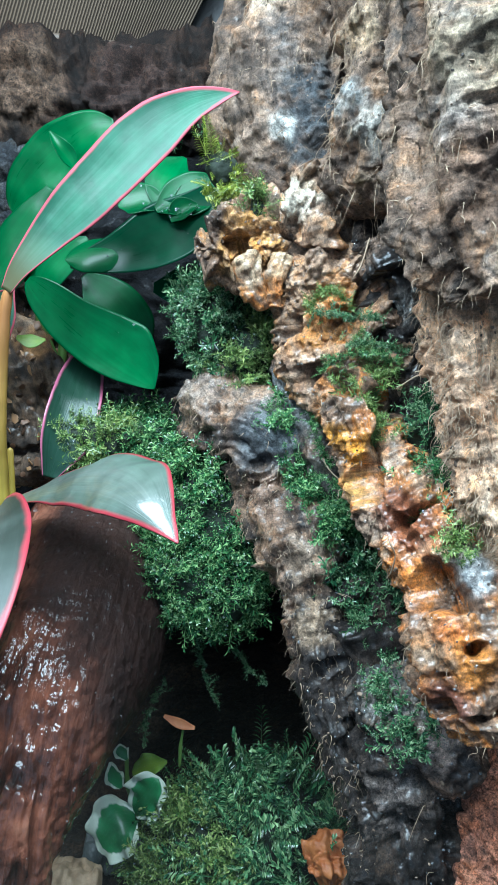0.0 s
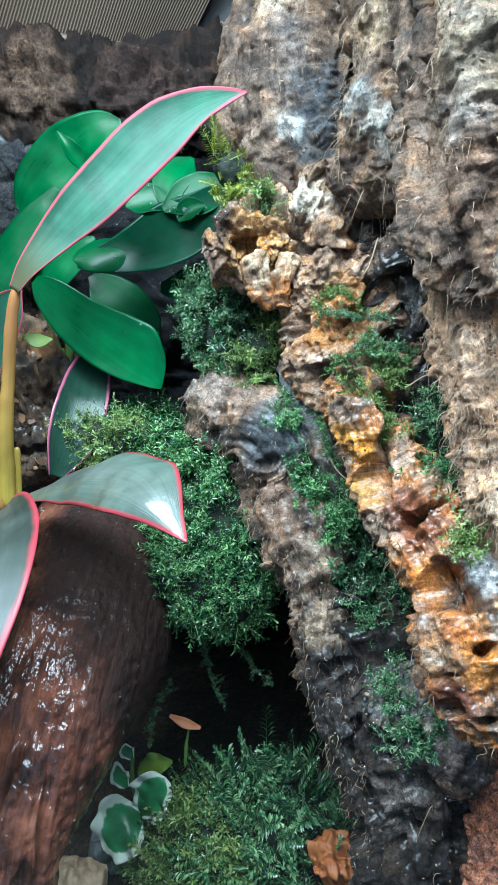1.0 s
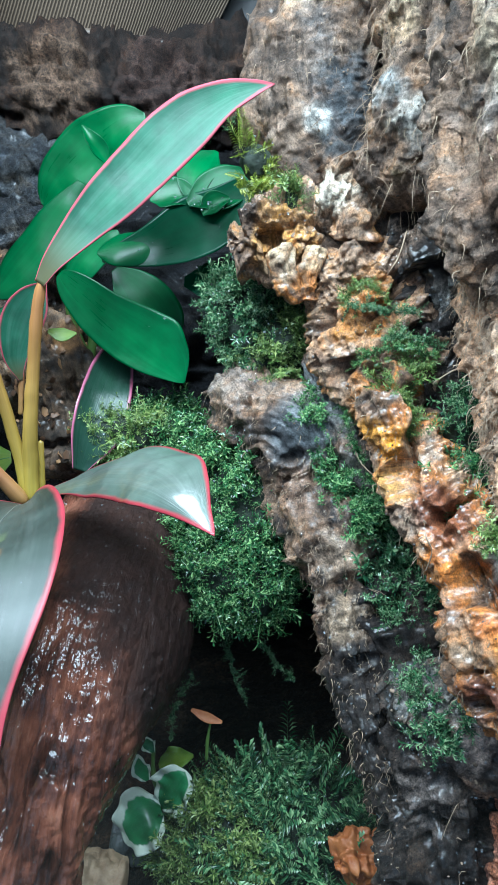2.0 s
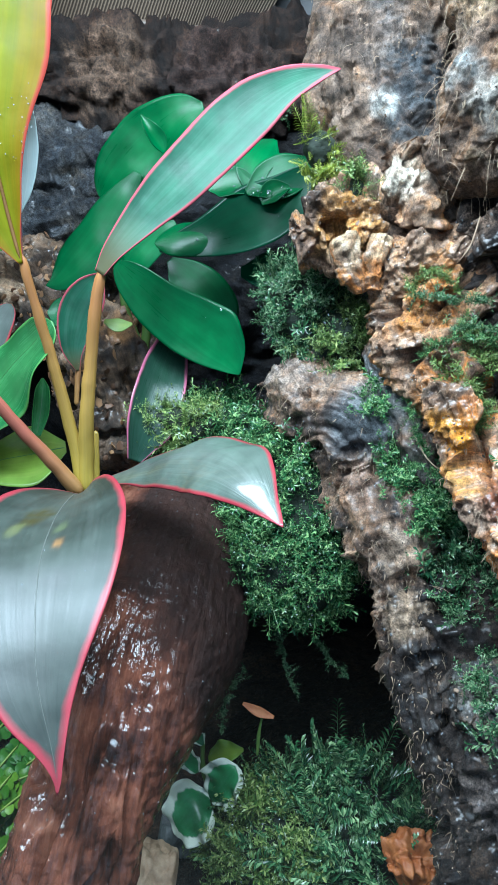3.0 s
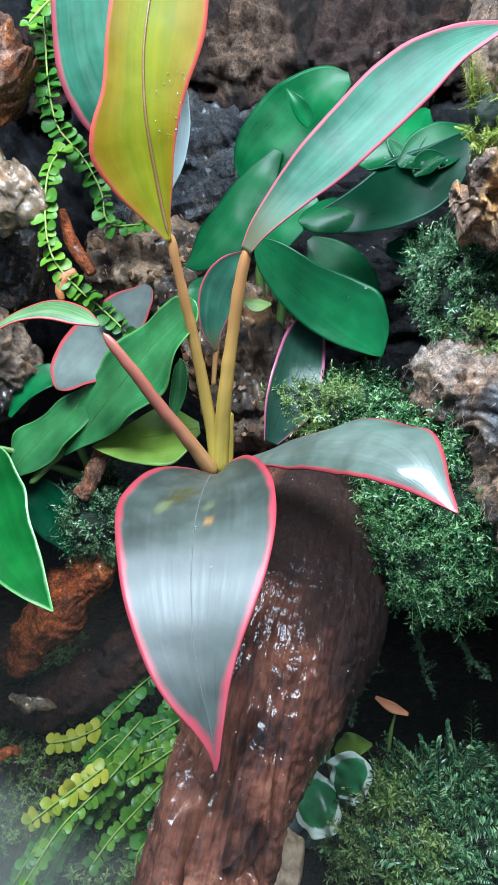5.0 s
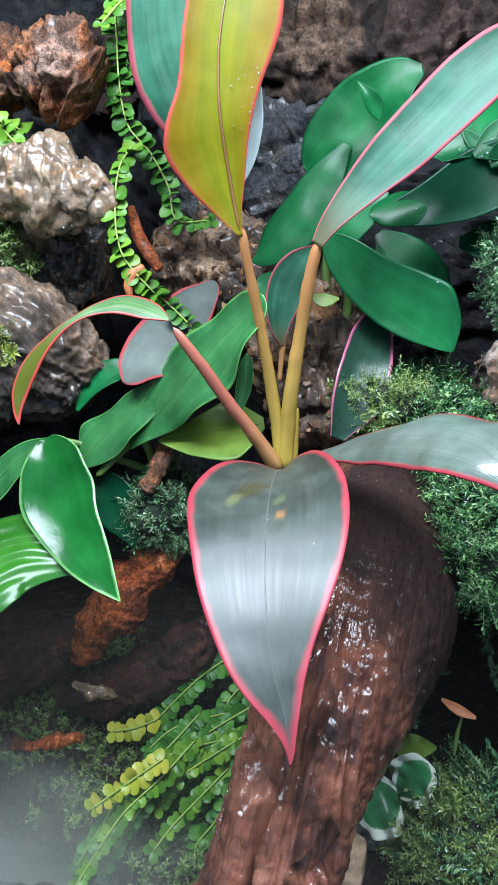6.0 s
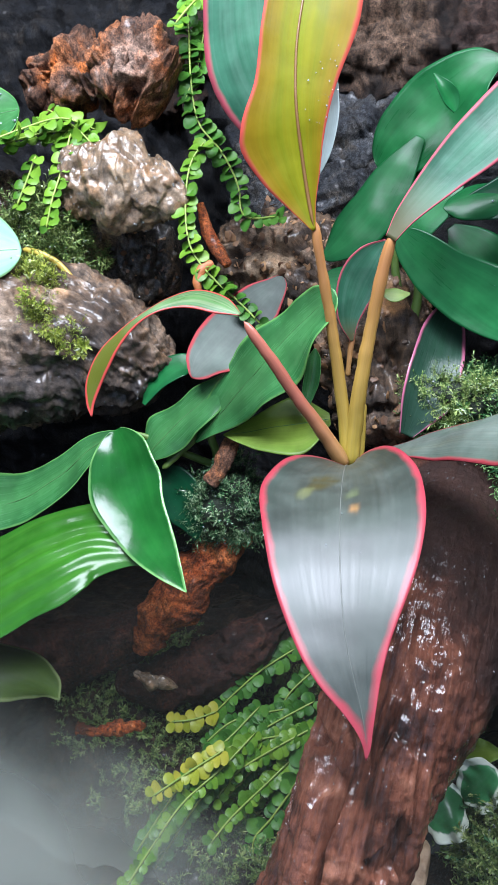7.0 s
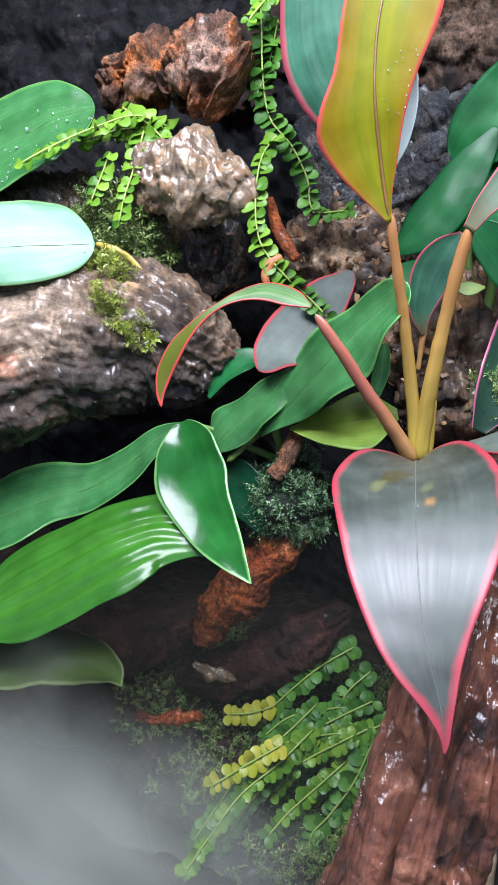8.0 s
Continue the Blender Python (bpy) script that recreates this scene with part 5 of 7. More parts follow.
leafy(cordy, [(-0.1420, 0.2895, 0.3136, 0.0020, 0.0006), (-0.1440, 0.2936, 0.3319, 0.0090, 0.0015), (-0.1550, 0.2980, 0.3611, 0.0215, 0.0100), (-0.1692, 0.2978, 0.3889, 0.0286, 0.0200), (-0.1740, 0.2997, 0.4183, 0.0273, 0.0250), (-0.1759, 0.3025, 0.4491, 0.0221, 0.0221), (-0.1747, 0.3081, 0.4804, 0.0007, 0.0007)], CORDY, "teal leaf blade with a pink margin", face=(-0.2, -0.98, 0.02), cup=0.0)
leafy(cordy, [(-0.1235, 0.3005, 0.2004, 0.0008, 0.0008), (-0.1209, 0.2820, 0.2062, 0.0094, 0.0115), (-0.1163, 0.2560, 0.2101, 0.0220, 0.0234), (-0.1107, 0.2280, 0.2110, 0.0290, 0.0302), (-0.1060, 0.2060, 0.2081, 0.0288, 0.0272), (-0.1024, 0.1915, 0.2004, 0.0257, 0.0236), (-0.0991, 0.1810, 0.1920, 0.0205, 0.0198), (-0.0958, 0.1730, 0.1834, 0.0146, 0.0156), (-0.0924, 0.1675, 0.1760, 0.0097, 0.0115), (-0.0886, 0.1630, 0.1681, 0.0049, 0.0062), (-0.0865, 0.1603, 0.1619, 0.0023, 0.0024), (-0.0855, 0.1590, 0.1580, 0.0011, 0.0011), (-0.0854, 0.1580, 0.1545, 0.0002, 0.0002)], CORDY_GREY, "broad greyish leaf hanging down with a red margin", face=(-0.03, -0.5, 0.85), cup=0.50, cup_tip=0.05, ripple=0.0005, rows=80, cols=31, rib=RIB_GREY, rib_size=0.0004,
      spots=[((-0.1209, 0.2395, 0.2102), 0.0060, (0.045, 0.040, 0.010), 0.9), ((-0.1021, 0.2135, 0.2092), 0.0024, (0.42, 0.20, 0.05), 0.85), ((-0.1238, 0.2250, 0.2084), 0.0035, (0.14, 0.15, 0.05), 0.6), ((-0.1052, 0.2260, 0.2104), 0.0035, (0.12, 0.15, 0.06), 0.6), ((-0.1108, 0.1880, 0.1949), 0.007, (0.03, 0.04, 0.034), 0.7)])
leafy(cordy, [(-0.1202, 0.3027, 0.2044, 0.0017), (-0.0974, 0.2780, 0.2173, 0.0051), (-0.0755, 0.2535, 0.2299, 0.0104), (-0.0554, 0.2310, 0.2388, 0.0142), (-0.0423, 0.2120, 0.2421, 0.0147), (-0.0344, 0.2005, 0.2398, 0.0107), (-0.0277, 0.1925, 0.2343, 0.0050), (-0.0238, 0.1880, 0.2310, 0.0020), (-0.0217, 0.1848, 0.2292, 0.0002)], CORDY_PALE, "broad shiny leaf reaching over the moss, red margin", face=(-0.1, -0.62, 0.78), cup=-0.12, cup_tip=-0.25, ripple=0.0016, rows=60, cols=31, wave=0.05, waves=4.0)
leafy(cordy, [(-0.1718, 0.2779, 0.2746, 0.0008, 0.0008), (-0.1813, 0.2769, 0.2789, 0.0057, 0.0068), (-0.1928, 0.2741, 0.2819, 0.0073, 0.0073), (-0.2036, 0.2693, 0.2797, 0.0042, 0.0044), (-0.2126, 0.2650, 0.2753, 0.0024, 0.0024), (-0.2226, 0.2625, 0.2680, 0.0037, 0.0034), (-0.2325, 0.2600, 0.2574, 0.0059, 0.0054), (-0.2382, 0.2570, 0.2452, 0.0051, 0.0051), (-0.2397, 0.2545, 0.2340, 0.0024, 0.0024), (-0.2385, 0.2530, 0.2267, 0.0003, 0.0003)], CORDY_TIP, "arching green leaf with a cream streak and curled tip", face=(0.1, -0.55, 0.8), cup=-0.1, rows=60)
leafy(cordy, [(-0.1266, 0.3108, 0.2613, 0.0008), (-0.1288, 0.3111, 0.2730, 0.0061), (-0.1259, 0.3131, 0.2878, 0.0098), (-0.1197, 0.3150, 0.2997, 0.0081), (-0.1132, 0.3162, 0.3084, 0.0008)], CORDY, "small young leaf with a pink margin", face=(0.5, -0.8, 0.3), cup=0.3)
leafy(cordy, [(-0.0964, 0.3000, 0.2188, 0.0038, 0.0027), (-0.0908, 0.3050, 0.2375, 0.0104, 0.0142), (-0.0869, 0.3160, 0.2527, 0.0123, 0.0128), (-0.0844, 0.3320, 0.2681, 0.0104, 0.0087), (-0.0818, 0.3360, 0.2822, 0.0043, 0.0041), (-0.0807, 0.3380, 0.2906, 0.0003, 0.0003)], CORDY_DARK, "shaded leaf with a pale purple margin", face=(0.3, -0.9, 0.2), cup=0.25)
leafy(cordy, [(-0.1736, 0.3450, 0.2929, 0.0003, 0.0003), (-0.1771, 0.3410, 0.2863, 0.0080, 0.0080), (-0.1864, 0.3350, 0.2748, 0.0143, 0.0143), (-0.1970, 0.3240, 0.2599, 0.0178, 0.0169), (-0.2049, 0.3150, 0.2498, 0.0140, 0.0134), (-0.2084, 0.3080, 0.2434, 0.0081, 0.0072), (-0.2104, 0.3050, 0.2401, 0.0006, 0.0006)], CORDY_DULL, "grey-green leaf with a dark red margin", face=(0.0, -0.98, 0.15), cup=0.1, rounded=(1, 0.7))
# ---- the broad-leaved plant behind it ----
broad = thing("philodendron_plant", "dark green broad-leaved plant with wet leaves", "plant", (-0.1043, 0.3524, 0.2604))
for sp, m, kw in (
        ([(-0.1089, 0.3255, 0.3131, 0.0017, 0.0022), (-0.0995, 0.3235, 0.3042, 0.0091, 0.0100), (-0.0865, 0.3210, 0.2929, 0.0124, 0.0132), (-0.0736, 0.3185, 0.2822, 0.0180, 0.0131), (-0.0623, 0.3165, 0.2730, 0.0207, 0.0098), (-0.0540, 0.3160, 0.2665, 0.0147, 0.0060), (-0.0484, 0.3155, 0.2617, 0.0049, 0.0022), (-0.0465, 0.3155, 0.2601, 0.0003, 0.0003)], BROAD, dict(face=(-0.15, -0.97, 0.16), cup=0.06, rounded=(1, 0.5))),
        ([(-0.0695, 0.3580, 0.3920, 0.0031, 0.0031), (-0.0813, 0.3600, 0.3877, 0.0156, 0.0140), (-0.0968, 0.3640, 0.3758, 0.0224, 0.0211), (-0.1122, 0.3640, 0.3632, 0.0227, 0.0188), (-0.1216, 0.3640, 0.3541, 0.0151, 0.0125), (-0.1271, 0.3640, 0.3488, 0.0010, 0.0010)], BROAD, dict(face=(0.1, -0.9, 0.35), cup=0.12, rounded=(0, 1))),
        ([(-0.0881, 0.3445, 0.3680, 0.0011, 0.0011), (-0.0906, 0.3430, 0.3726, 0.0045, 0.0047), (-0.0945, 0.3410, 0.3782, 0.0036, 0.0041), (-0.0986, 0.3410, 0.3846, 0.0003, 0.0003)], BROAD, dict(face=(0.5, -0.8, 0.2), cup=0.4)),
        ([(-0.0385, 0.3221, 0.3455, 0.0020), (-0.0489, 0.3233, 0.3496, 0.0077), (-0.0579, 0.3246, 0.3489, 0.0073), (-0.0628, 0.3252, 0.3468, 0.0008)], BROAD, dict(face=(0, -0.88, 0.44), cup=0.2)),
        ([(-0.0397, 0.3202, 0.3429, 0.0020), (-0.0415, 0.3258, 0.3547, 0.0082), (-0.0381, 0.3341, 0.3647, 0.0094), (-0.0319, 0.3423, 0.3725, 0.0011)], BROAD, dict(face=(0, -0.88, 0.44), cup=0.2)),
        ([(-0.0440, 0.3180, 0.3441, 0.0017, 0.0017), (-0.0341, 0.3220, 0.3493, 0.0097, 0.0119), (-0.0228, 0.3260, 0.3553, 0.0097, 0.0114), (-0.0135, 0.3290, 0.3612, 0.0006, 0.0006)], BROAD, dict(face=(0, -0.88, 0.44), cup=0.2)),
        ([(-0.0371, 0.3169, 0.3399, 0.0020), (-0.0311, 0.3159, 0.3442, 0.0060), (-0.0240, 0.3156, 0.3463, 0.0012)], BROAD, dict(face=(0, -0.88, 0.44), cup=0.3)),
        ([(-0.0597, 0.3180, 0.3247, 0.0021, 0.0026), (-0.0657, 0.3175, 0.3250, 0.0089, 0.0089), (-0.0756, 0.3180, 0.3244, 0.0095, 0.0101), (-0.0833, 0.3190, 0.3233, 0.0069, 0.0064), (-0.0883, 0.3195, 0.3219, 0.0003, 0.0003)], BROAD, dict(face=(0, -0.85, 0.5), cup=-0.2, rounded=(1, 0.6))),
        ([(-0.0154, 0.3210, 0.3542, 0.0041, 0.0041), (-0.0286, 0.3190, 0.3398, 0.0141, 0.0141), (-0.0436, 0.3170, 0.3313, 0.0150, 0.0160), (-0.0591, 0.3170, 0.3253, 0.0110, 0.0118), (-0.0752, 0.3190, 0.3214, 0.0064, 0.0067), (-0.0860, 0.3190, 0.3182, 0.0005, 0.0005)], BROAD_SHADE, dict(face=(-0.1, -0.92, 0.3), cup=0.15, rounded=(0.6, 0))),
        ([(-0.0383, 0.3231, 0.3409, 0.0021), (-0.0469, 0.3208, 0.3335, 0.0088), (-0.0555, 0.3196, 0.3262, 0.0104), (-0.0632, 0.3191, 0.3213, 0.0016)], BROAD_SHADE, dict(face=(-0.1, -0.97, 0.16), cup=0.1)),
        ([(-0.1052, 0.3600, 0.3614, 0.0024, 0.0024), (-0.1149, 0.3550, 0.3441, 0.0089, 0.0107), (-0.1247, 0.3500, 0.3267, 0.0119, 0.0137), (-0.1354, 0.3450, 0.3136, 0.0113, 0.0125), (-0.1452, 0.3420, 0.3049, 0.0054, 0.0060), (-0.1518, 0.3410, 0.3026, 0.0003, 0.0003)], BROAD, dict(face=(0.1, -0.97, 0.16), cup=-0.1)),
        ([(-0.1157, 0.3550, 0.3111, 0.0067), (-0.1086, 0.3584, 0.3286, 0.0150), (-0.1017, 0.3617, 0.3458, 0.0149), (-0.0948, 0.3649, 0.3629, 0.0059)], BROAD, dict(face=(-0.3, -0.9, 0.3), cup=0.15)),
        ([(-0.1172, 0.3696, 0.3343, 0.0025), (-0.1264, 0.3677, 0.3334, 0.0068), (-0.1370, 0.3656, 0.3327, 0.0047), (-0.1397, 0.3649, 0.3321, 0.0006)], BROAD, dict(face=(0, -0.88, 0.44), cup=0.1)),
        ([(-0.1070, 0.3362, 0.3045, 0.0023), (-0.1013, 0.3368, 0.3154, 0.0085), (-0.0900, 0.3375, 0.3274, 0.0079), (-0.0818, 0.3385, 0.3340, 0.0011)], BROAD, dict(face=(-0.3, -0.97, 0.16), cup=0.1)),
        ([(-0.0867, 0.3480, 0.3163, 0.0023, 0.0023), (-0.0760, 0.3460, 0.3049, 0.0132, 0.0132), (-0.0636, 0.3420, 0.2878, 0.0151, 0.0175), (-0.0558, 0.3380, 0.2724, 0.0009, 0.0009)], BROAD, dict(face=(0.2, -0.9, 0.4), cup=0.1)),
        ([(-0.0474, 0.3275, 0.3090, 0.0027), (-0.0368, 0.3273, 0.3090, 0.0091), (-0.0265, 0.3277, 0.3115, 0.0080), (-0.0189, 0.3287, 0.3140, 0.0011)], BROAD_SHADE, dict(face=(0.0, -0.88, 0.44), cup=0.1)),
        ([(-0.1257, 0.3385, 0.2847, 0.0024), (-0.1345, 0.3375, 0.2875, 0.0100), (-0.1451, 0.3370, 0.2889, 0.0077), (-0.1504, 0.3370, 0.2889, 0.0006)], BROAD, dict(face=(0, -0.88, 0.44), cup=0.1)),
        ([(-0.1157, 0.3227, 0.2850, 0.0011), (-0.1084, 0.3225, 0.2829, 0.0036), (-0.1014, 0.3229, 0.2837, 0.0006)], LIME, dict(face=(0, -0.88, 0.44), cup=0.1))):
    leafy(broad, sp, m, **kw)
for sp in ([(-0.1043, 0.3524, 0.2604, 0.0025), (-0.1014, 0.3534, 0.2846, 0.0024), (-0.1036, 0.3488, 0.3106, 0.0021), (-0.0902, 0.3387, 0.3235, 0.0017), (-0.0642, 0.3293, 0.3299, 0.0016), (-0.0397, 0.3223, 0.3427, 0.0015)], [(-0.1046, 0.3538, 0.2665, 0.0022), (-0.1139, 0.3539, 0.2964, 0.0021), (-0.1107, 0.3534, 0.3138, 0.0018), (-0.1028, 0.3597, 0.3428, 0.0018)]):
    stalk(broad, sp, GREEN_STALK, "", "stem")

# ---- fresh green plant at the left ----
fresh = thing("strap_leaf_plant", "fresh green plant with ruffled and glossy leaves", "plant", (-0.2062, 0.3296, 0.1955))
for sp, m, kw in (
        ([(-0.2098, 0.3070, 0.2046, 0.0007, 0.0007), (-0.1956, 0.3068, 0.2205, 0.0118, 0.0101), (-0.1797, 0.3055, 0.2382, 0.0195, 0.0189), (-0.1630, 0.3030, 0.2563, 0.0156, 0.0219), (-0.1487, 0.3000, 0.2703, 0.0138, 0.0175), (-0.1377, 0.2965, 0.2795, 0.0099, 0.0111), (-0.1317, 0.2958, 0.2850, 0.0006, 0.0006)], FRESH, dict(face=(-0.1, -0.85, 0.5), cup=0.05, wave=0.16, waves=2.5, rounded=(0, 1))),
        ([(-0.2383, 0.3008, 0.1940, 0.0011, 0.0037), (-0.2293, 0.3030, 0.2042, 0.0180, 0.0108), (-0.2174, 0.3070, 0.2172, 0.0143, 0.0135), (-0.2041, 0.3110, 0.2300, 0.0098, 0.0119), (-0.1917, 0.3160, 0.2454, 0.0007, 0.0010)], FRESH, dict(face=(-0.1, -0.8, 0.6), cup=-0.1, wave=0.12, waves=2.0)),
        ([(-0.2515, 0.3240, 0.2202, 0.0013, 0.0013), (-0.2432, 0.3300, 0.2344, 0.0107, 0.0073), (-0.2313, 0.3360, 0.2428, 0.0086, 0.0086), (-0.2214, 0.3400, 0.2419, 0.0007, 0.0007)], BROAD, dict(face=(-0.1, -0.8, 0.6), cup=0.1)),
        ([(-0.2528, 0.2950, 0.2106, 0.0031, 0.0025), (-0.2449, 0.2880, 0.1993, 0.0161, 0.0179), (-0.2385, 0.2810, 0.1858, 0.0200, 0.0213), (-0.2295, 0.2740, 0.1733, 0.0173, 0.0173), (-0.2175, 0.2660, 0.1623, 0.0145, 0.0130), (-0.2032, 0.2570, 0.1544, 0.0089, 0.0078), (-0.1937, 0.2515, 0.1496, 0.0038, 0.0033), (-0.1878, 0.2485, 0.1465, 0.0003, 0.0003)], GLOSSY, dict(face=(0.0, -0.80, 0.60), cup=0.14, wave=0.05, waves=2.5, ripple=0.0005, rounded=(1, 0))),
        ([(-0.2505, 0.2990, 0.2088, 0.0019, 0.0015), (-0.2672, 0.2955, 0.2003, 0.0094, 0.0071), (-0.2876, 0.2900, 0.1825, 0.0161, 0.0121), (-0.3097, 0.2830, 0.1677, 0.0155, 0.0172), (-0.3316, 0.2730, 0.1605, 0.0164, 0.0238), (-0.3529, 0.2620, 0.1518, 0.0256, 0.0256), (-0.3854, 0.2476, 0.1388, 0.0208, 0.0208), (-0.4035, 0.2337, 0.1316, 0.0008, 0.0008)], FRESH, dict(face=(-0.1, -0.8, 0.6), cup=0.12, wave=0.12, waves=2.0)),
        ([(-0.2117, 0.2660, 0.1522, 0.0006, 0.0006), (-0.2286, 0.2660, 0.1567, 0.0124, 0.0162), (-0.2486, 0.2620, 0.1591, 0.0250, 0.0244), (-0.2691, 0.2500, 0.1522, 0.0310, 0.0274), (-0.2914, 0.2350, 0.1379, 0.0297, 0.0312), (-0.3135, 0.2200, 0.1237, 0.0267, 0.0296), (-0.3380, 0.2000, 0.1090, 0.0015, 0.0015)], PLEATED, dict(face=(-0.1, -0.7, 0.75), cup=-0.06, pleats=0.034, rounded=(1, 0))),
        ([(-0.1386, 0.3213, 0.2198, 0.0036, 0.0036), (-0.1537, 0.3170, 0.2171, 0.0206, 0.0169), (-0.1704, 0.3120, 0.2142, 0.0163, 0.0119), (-0.1850, 0.3090, 0.2113, 0.0068, 0.0045), (-0.1932, 0.3070, 0.2100, 0.0004, 0.0004)], LIME, dict(face=(-0.1, -0.7, 0.7), cup=0.1)),
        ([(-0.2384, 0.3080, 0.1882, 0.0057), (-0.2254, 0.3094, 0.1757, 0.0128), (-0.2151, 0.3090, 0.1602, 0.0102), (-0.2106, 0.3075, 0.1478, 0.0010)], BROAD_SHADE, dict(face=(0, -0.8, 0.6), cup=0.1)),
        ([(-0.1489, 0.3086, 0.2288, 0.0023), (-0.1468, 0.3111, 0.2401, 0.0040), (-0.1460, 0.3131, 0.2513, 0.0034), (-0.1456, 0.3135, 0.2570, 0.0006)], FRESH, dict(face=(0.4, -0.8, 0.4), cup=0.4)),
        ([(-0.3330, 0.2000, 0.0858, 0.0018, 0.0018), (-0.3203, 0.2150, 0.0890, 0.0174, 0.0145), (-0.3005, 0.2280, 0.0932, 0.0182, 0.0164), (-0.2841, 0.2400, 0.0875, 0.0155, 0.0148), (-0.2721, 0.2460, 0.0784, 0.0089, 0.0082), (-0.2657, 0.2475, 0.0696, 0.0004, 0.0004)], OLIVE_BLADE, dict(face=(0, -0.5, 0.85), cup=-0.35))):
    leafy(fresh, sp, m, rows=56, cols=41 if m == PLEATED else 19, rib=RIB if m in (FRESH, LIME) else None, rib_size=0.0003, **kw)
for sp in ([(-0.2062, 0.3292, 0.1855, 0.0026), (-0.2053, 0.3204, 0.2011, 0.0025), (-0.2096, 0.3153, 0.2083, 0.0025), (-0.2280, 0.3010, 0.1893, 0.0019)], [(-0.2062, 0.3292, 0.1855, 0.0023), (-0.2271, 0.3143, 0.1975, 0.0022), (-0.2430, 0.3060, 0.2060, 0.0018), (-0.2570, 0.3000, 0.2090, 0.0012)]):
    stalk(fresh, sp, GREEN_STALK, "", "stem")

# ---- the orchid-like leaves at the far left ----
pale = thing("pale_leaf_plant", "plant with wide pale leaves on the mossy bank", "plant", (-0.2833, 0.3122, 0.2773))
leafy(pale, [(-0.3055, 0.2930, 0.3072, 0.0009, 0.0009), (-0.3169, 0.2840, 0.3064, 0.0162, 0.0255), (-0.3310, 0.2730, 0.3055, 0.0209, 0.0296), (-0.3456, 0.2630, 0.3046, 0.0220, 0.0296), (-0.3610, 0.2540, 0.3039, 0.0207, 0.0274), (-0.3825, 0.2430, 0.3023, 0.0152, 0.0182), (-0.4004, 0.2360, 0.3009, 0.0006, 0.0006)], PALE, "pale shiny leaf", face=(-0.05, -0.93, 0.36), cup=-0.08, rounded=(1, 1), rib=RIB_PALE, rib_size=0.0005)
leafy(pale, [(-0.3236, 0.3220, 0.3856, 0.0012, 0.0012), (-0.3354, 0.3170, 0.3827, 0.0240, 0.0213), (-0.3516, 0.3110, 0.3769, 0.0332, 0.0343), (-0.3683, 0.3000, 0.3656, 0.0312, 0.0371), (-0.3909, 0.2900, 0.3517, 0.0276, 0.0315), (-0.4188, 0.2800, 0.3395, 0.0012, 0.0012)], FRESH, "mid-green leaf beaded with droplets", face=(0.1, -0.85, 0.5), cup=0.06, rounded=(1, 0), rib=RIB, rib_size=0.0003)
stalk(pale, [(-0.3137, 0.3034, 0.3082, 0.0019), (-0.2997, 0.3067, 0.3040, 0.0019), (-0.2886, 0.3096, 0.2946, 0.0019), (-0.2826, 0.3130, 0.2789, 0.0020)], PETIOLE)

# ---- creepers with round leaflets ----
STEM_GREEN = plain_material("yellow_green_stem", (0.14, 0.24, 0.03), (0.30, 0.38, 0.07), 90, 0.45, 0.0002)


def leaflet_mesh(name, material, length, width):
    """A small rounded leaflet along y, slightly cupped."""
    n = 10
    a = np.linspace(0, 2 * math.pi, n, endpoint=False)
    rim = np.stack([np.cos(a) * width, length * 0.5 + np.sin(a) * length * 0.5, 0.10 * length * np.cos(a) ** 2 - 0.12 * length * np.sin(a) ** 2 + 0.05 * length * np.sin(a)], 1)
    top = np.vstack([rim, [(0, length * 0.5, 0.0)]])
    low = top - np.array((0, 0, length * 0.03))
    faces = [(k, (k + 1) % n, n) for k in range(n)] + [((k + 1) % n + n + 1, k + n + 1, 2 * n + 1) for k in range(n)]
    return mesh_of(name, np.vstack([top, low]), faces, material)


def creeper(label, spine, material, size, seed, stem_size=1.5e-4, pitch=0.52, face=(0, -0.8, 0.6), name="creeper", taper=0.75):
    """A stem with pairs of leaflets, each an object of its own."""
    rng = np.random.RandomState(seed)
    pts = [(*p[:3], stem_size * 4) for p in spine]
    th = thing(name, label, "creeping plant", pts[0][:3], "creepers")
    part("stem", local(rod_mesh("stem", pts, STEM_GREEN, 40, 6), th.location), th)
    me = [leaflet_mesh("leaflet", material, size * s, size * 0.46 * s) for s in (1.0, 0.85, 1.12)]
    length = np.linalg.norm(np.diff(np.array(pts)[:, :3], axis=0), axis=1).sum()
    count = max(4, int(length / (size * pitch)))
    s = spline([p[:3] for p in pts], count)
    t = unit(np.gradient(s, axis=0))
    f = np.array(face, float)
    for k in range(count):
        for sg in (-1, 1):
            side = unit(np.cross(t[k], f)) * sg
            d = unit(side + t[k] * 0.25 + rng.normal(size=3) * 0.22 + np.array((0, 0, -0.1)))
            z = unit(f + rng.normal(size=3) * 0.28)
            x = unit(np.cross(d, z))
            z = np.cross(x, d)
            sc = (1 - (1 - taper) * k / count) * rng.uniform(0.85, 1.12)
            m = Matrix(((*(x * sc)[:1], (d * sc)[0], (z * sc)[0], 0), ((x * sc)[1], (d * sc)[1], (z * sc)[1], 0), ((x * sc)[2], (d * sc)[2], (z * sc)[2], 0), (0, 0, 0, 1)))
            ob = part("leaflet", me[rng.randint(3)], th)
            ob.matrix_basis = Matrix.Translation(Vector(s[k]) - th.location) @ m
    return th


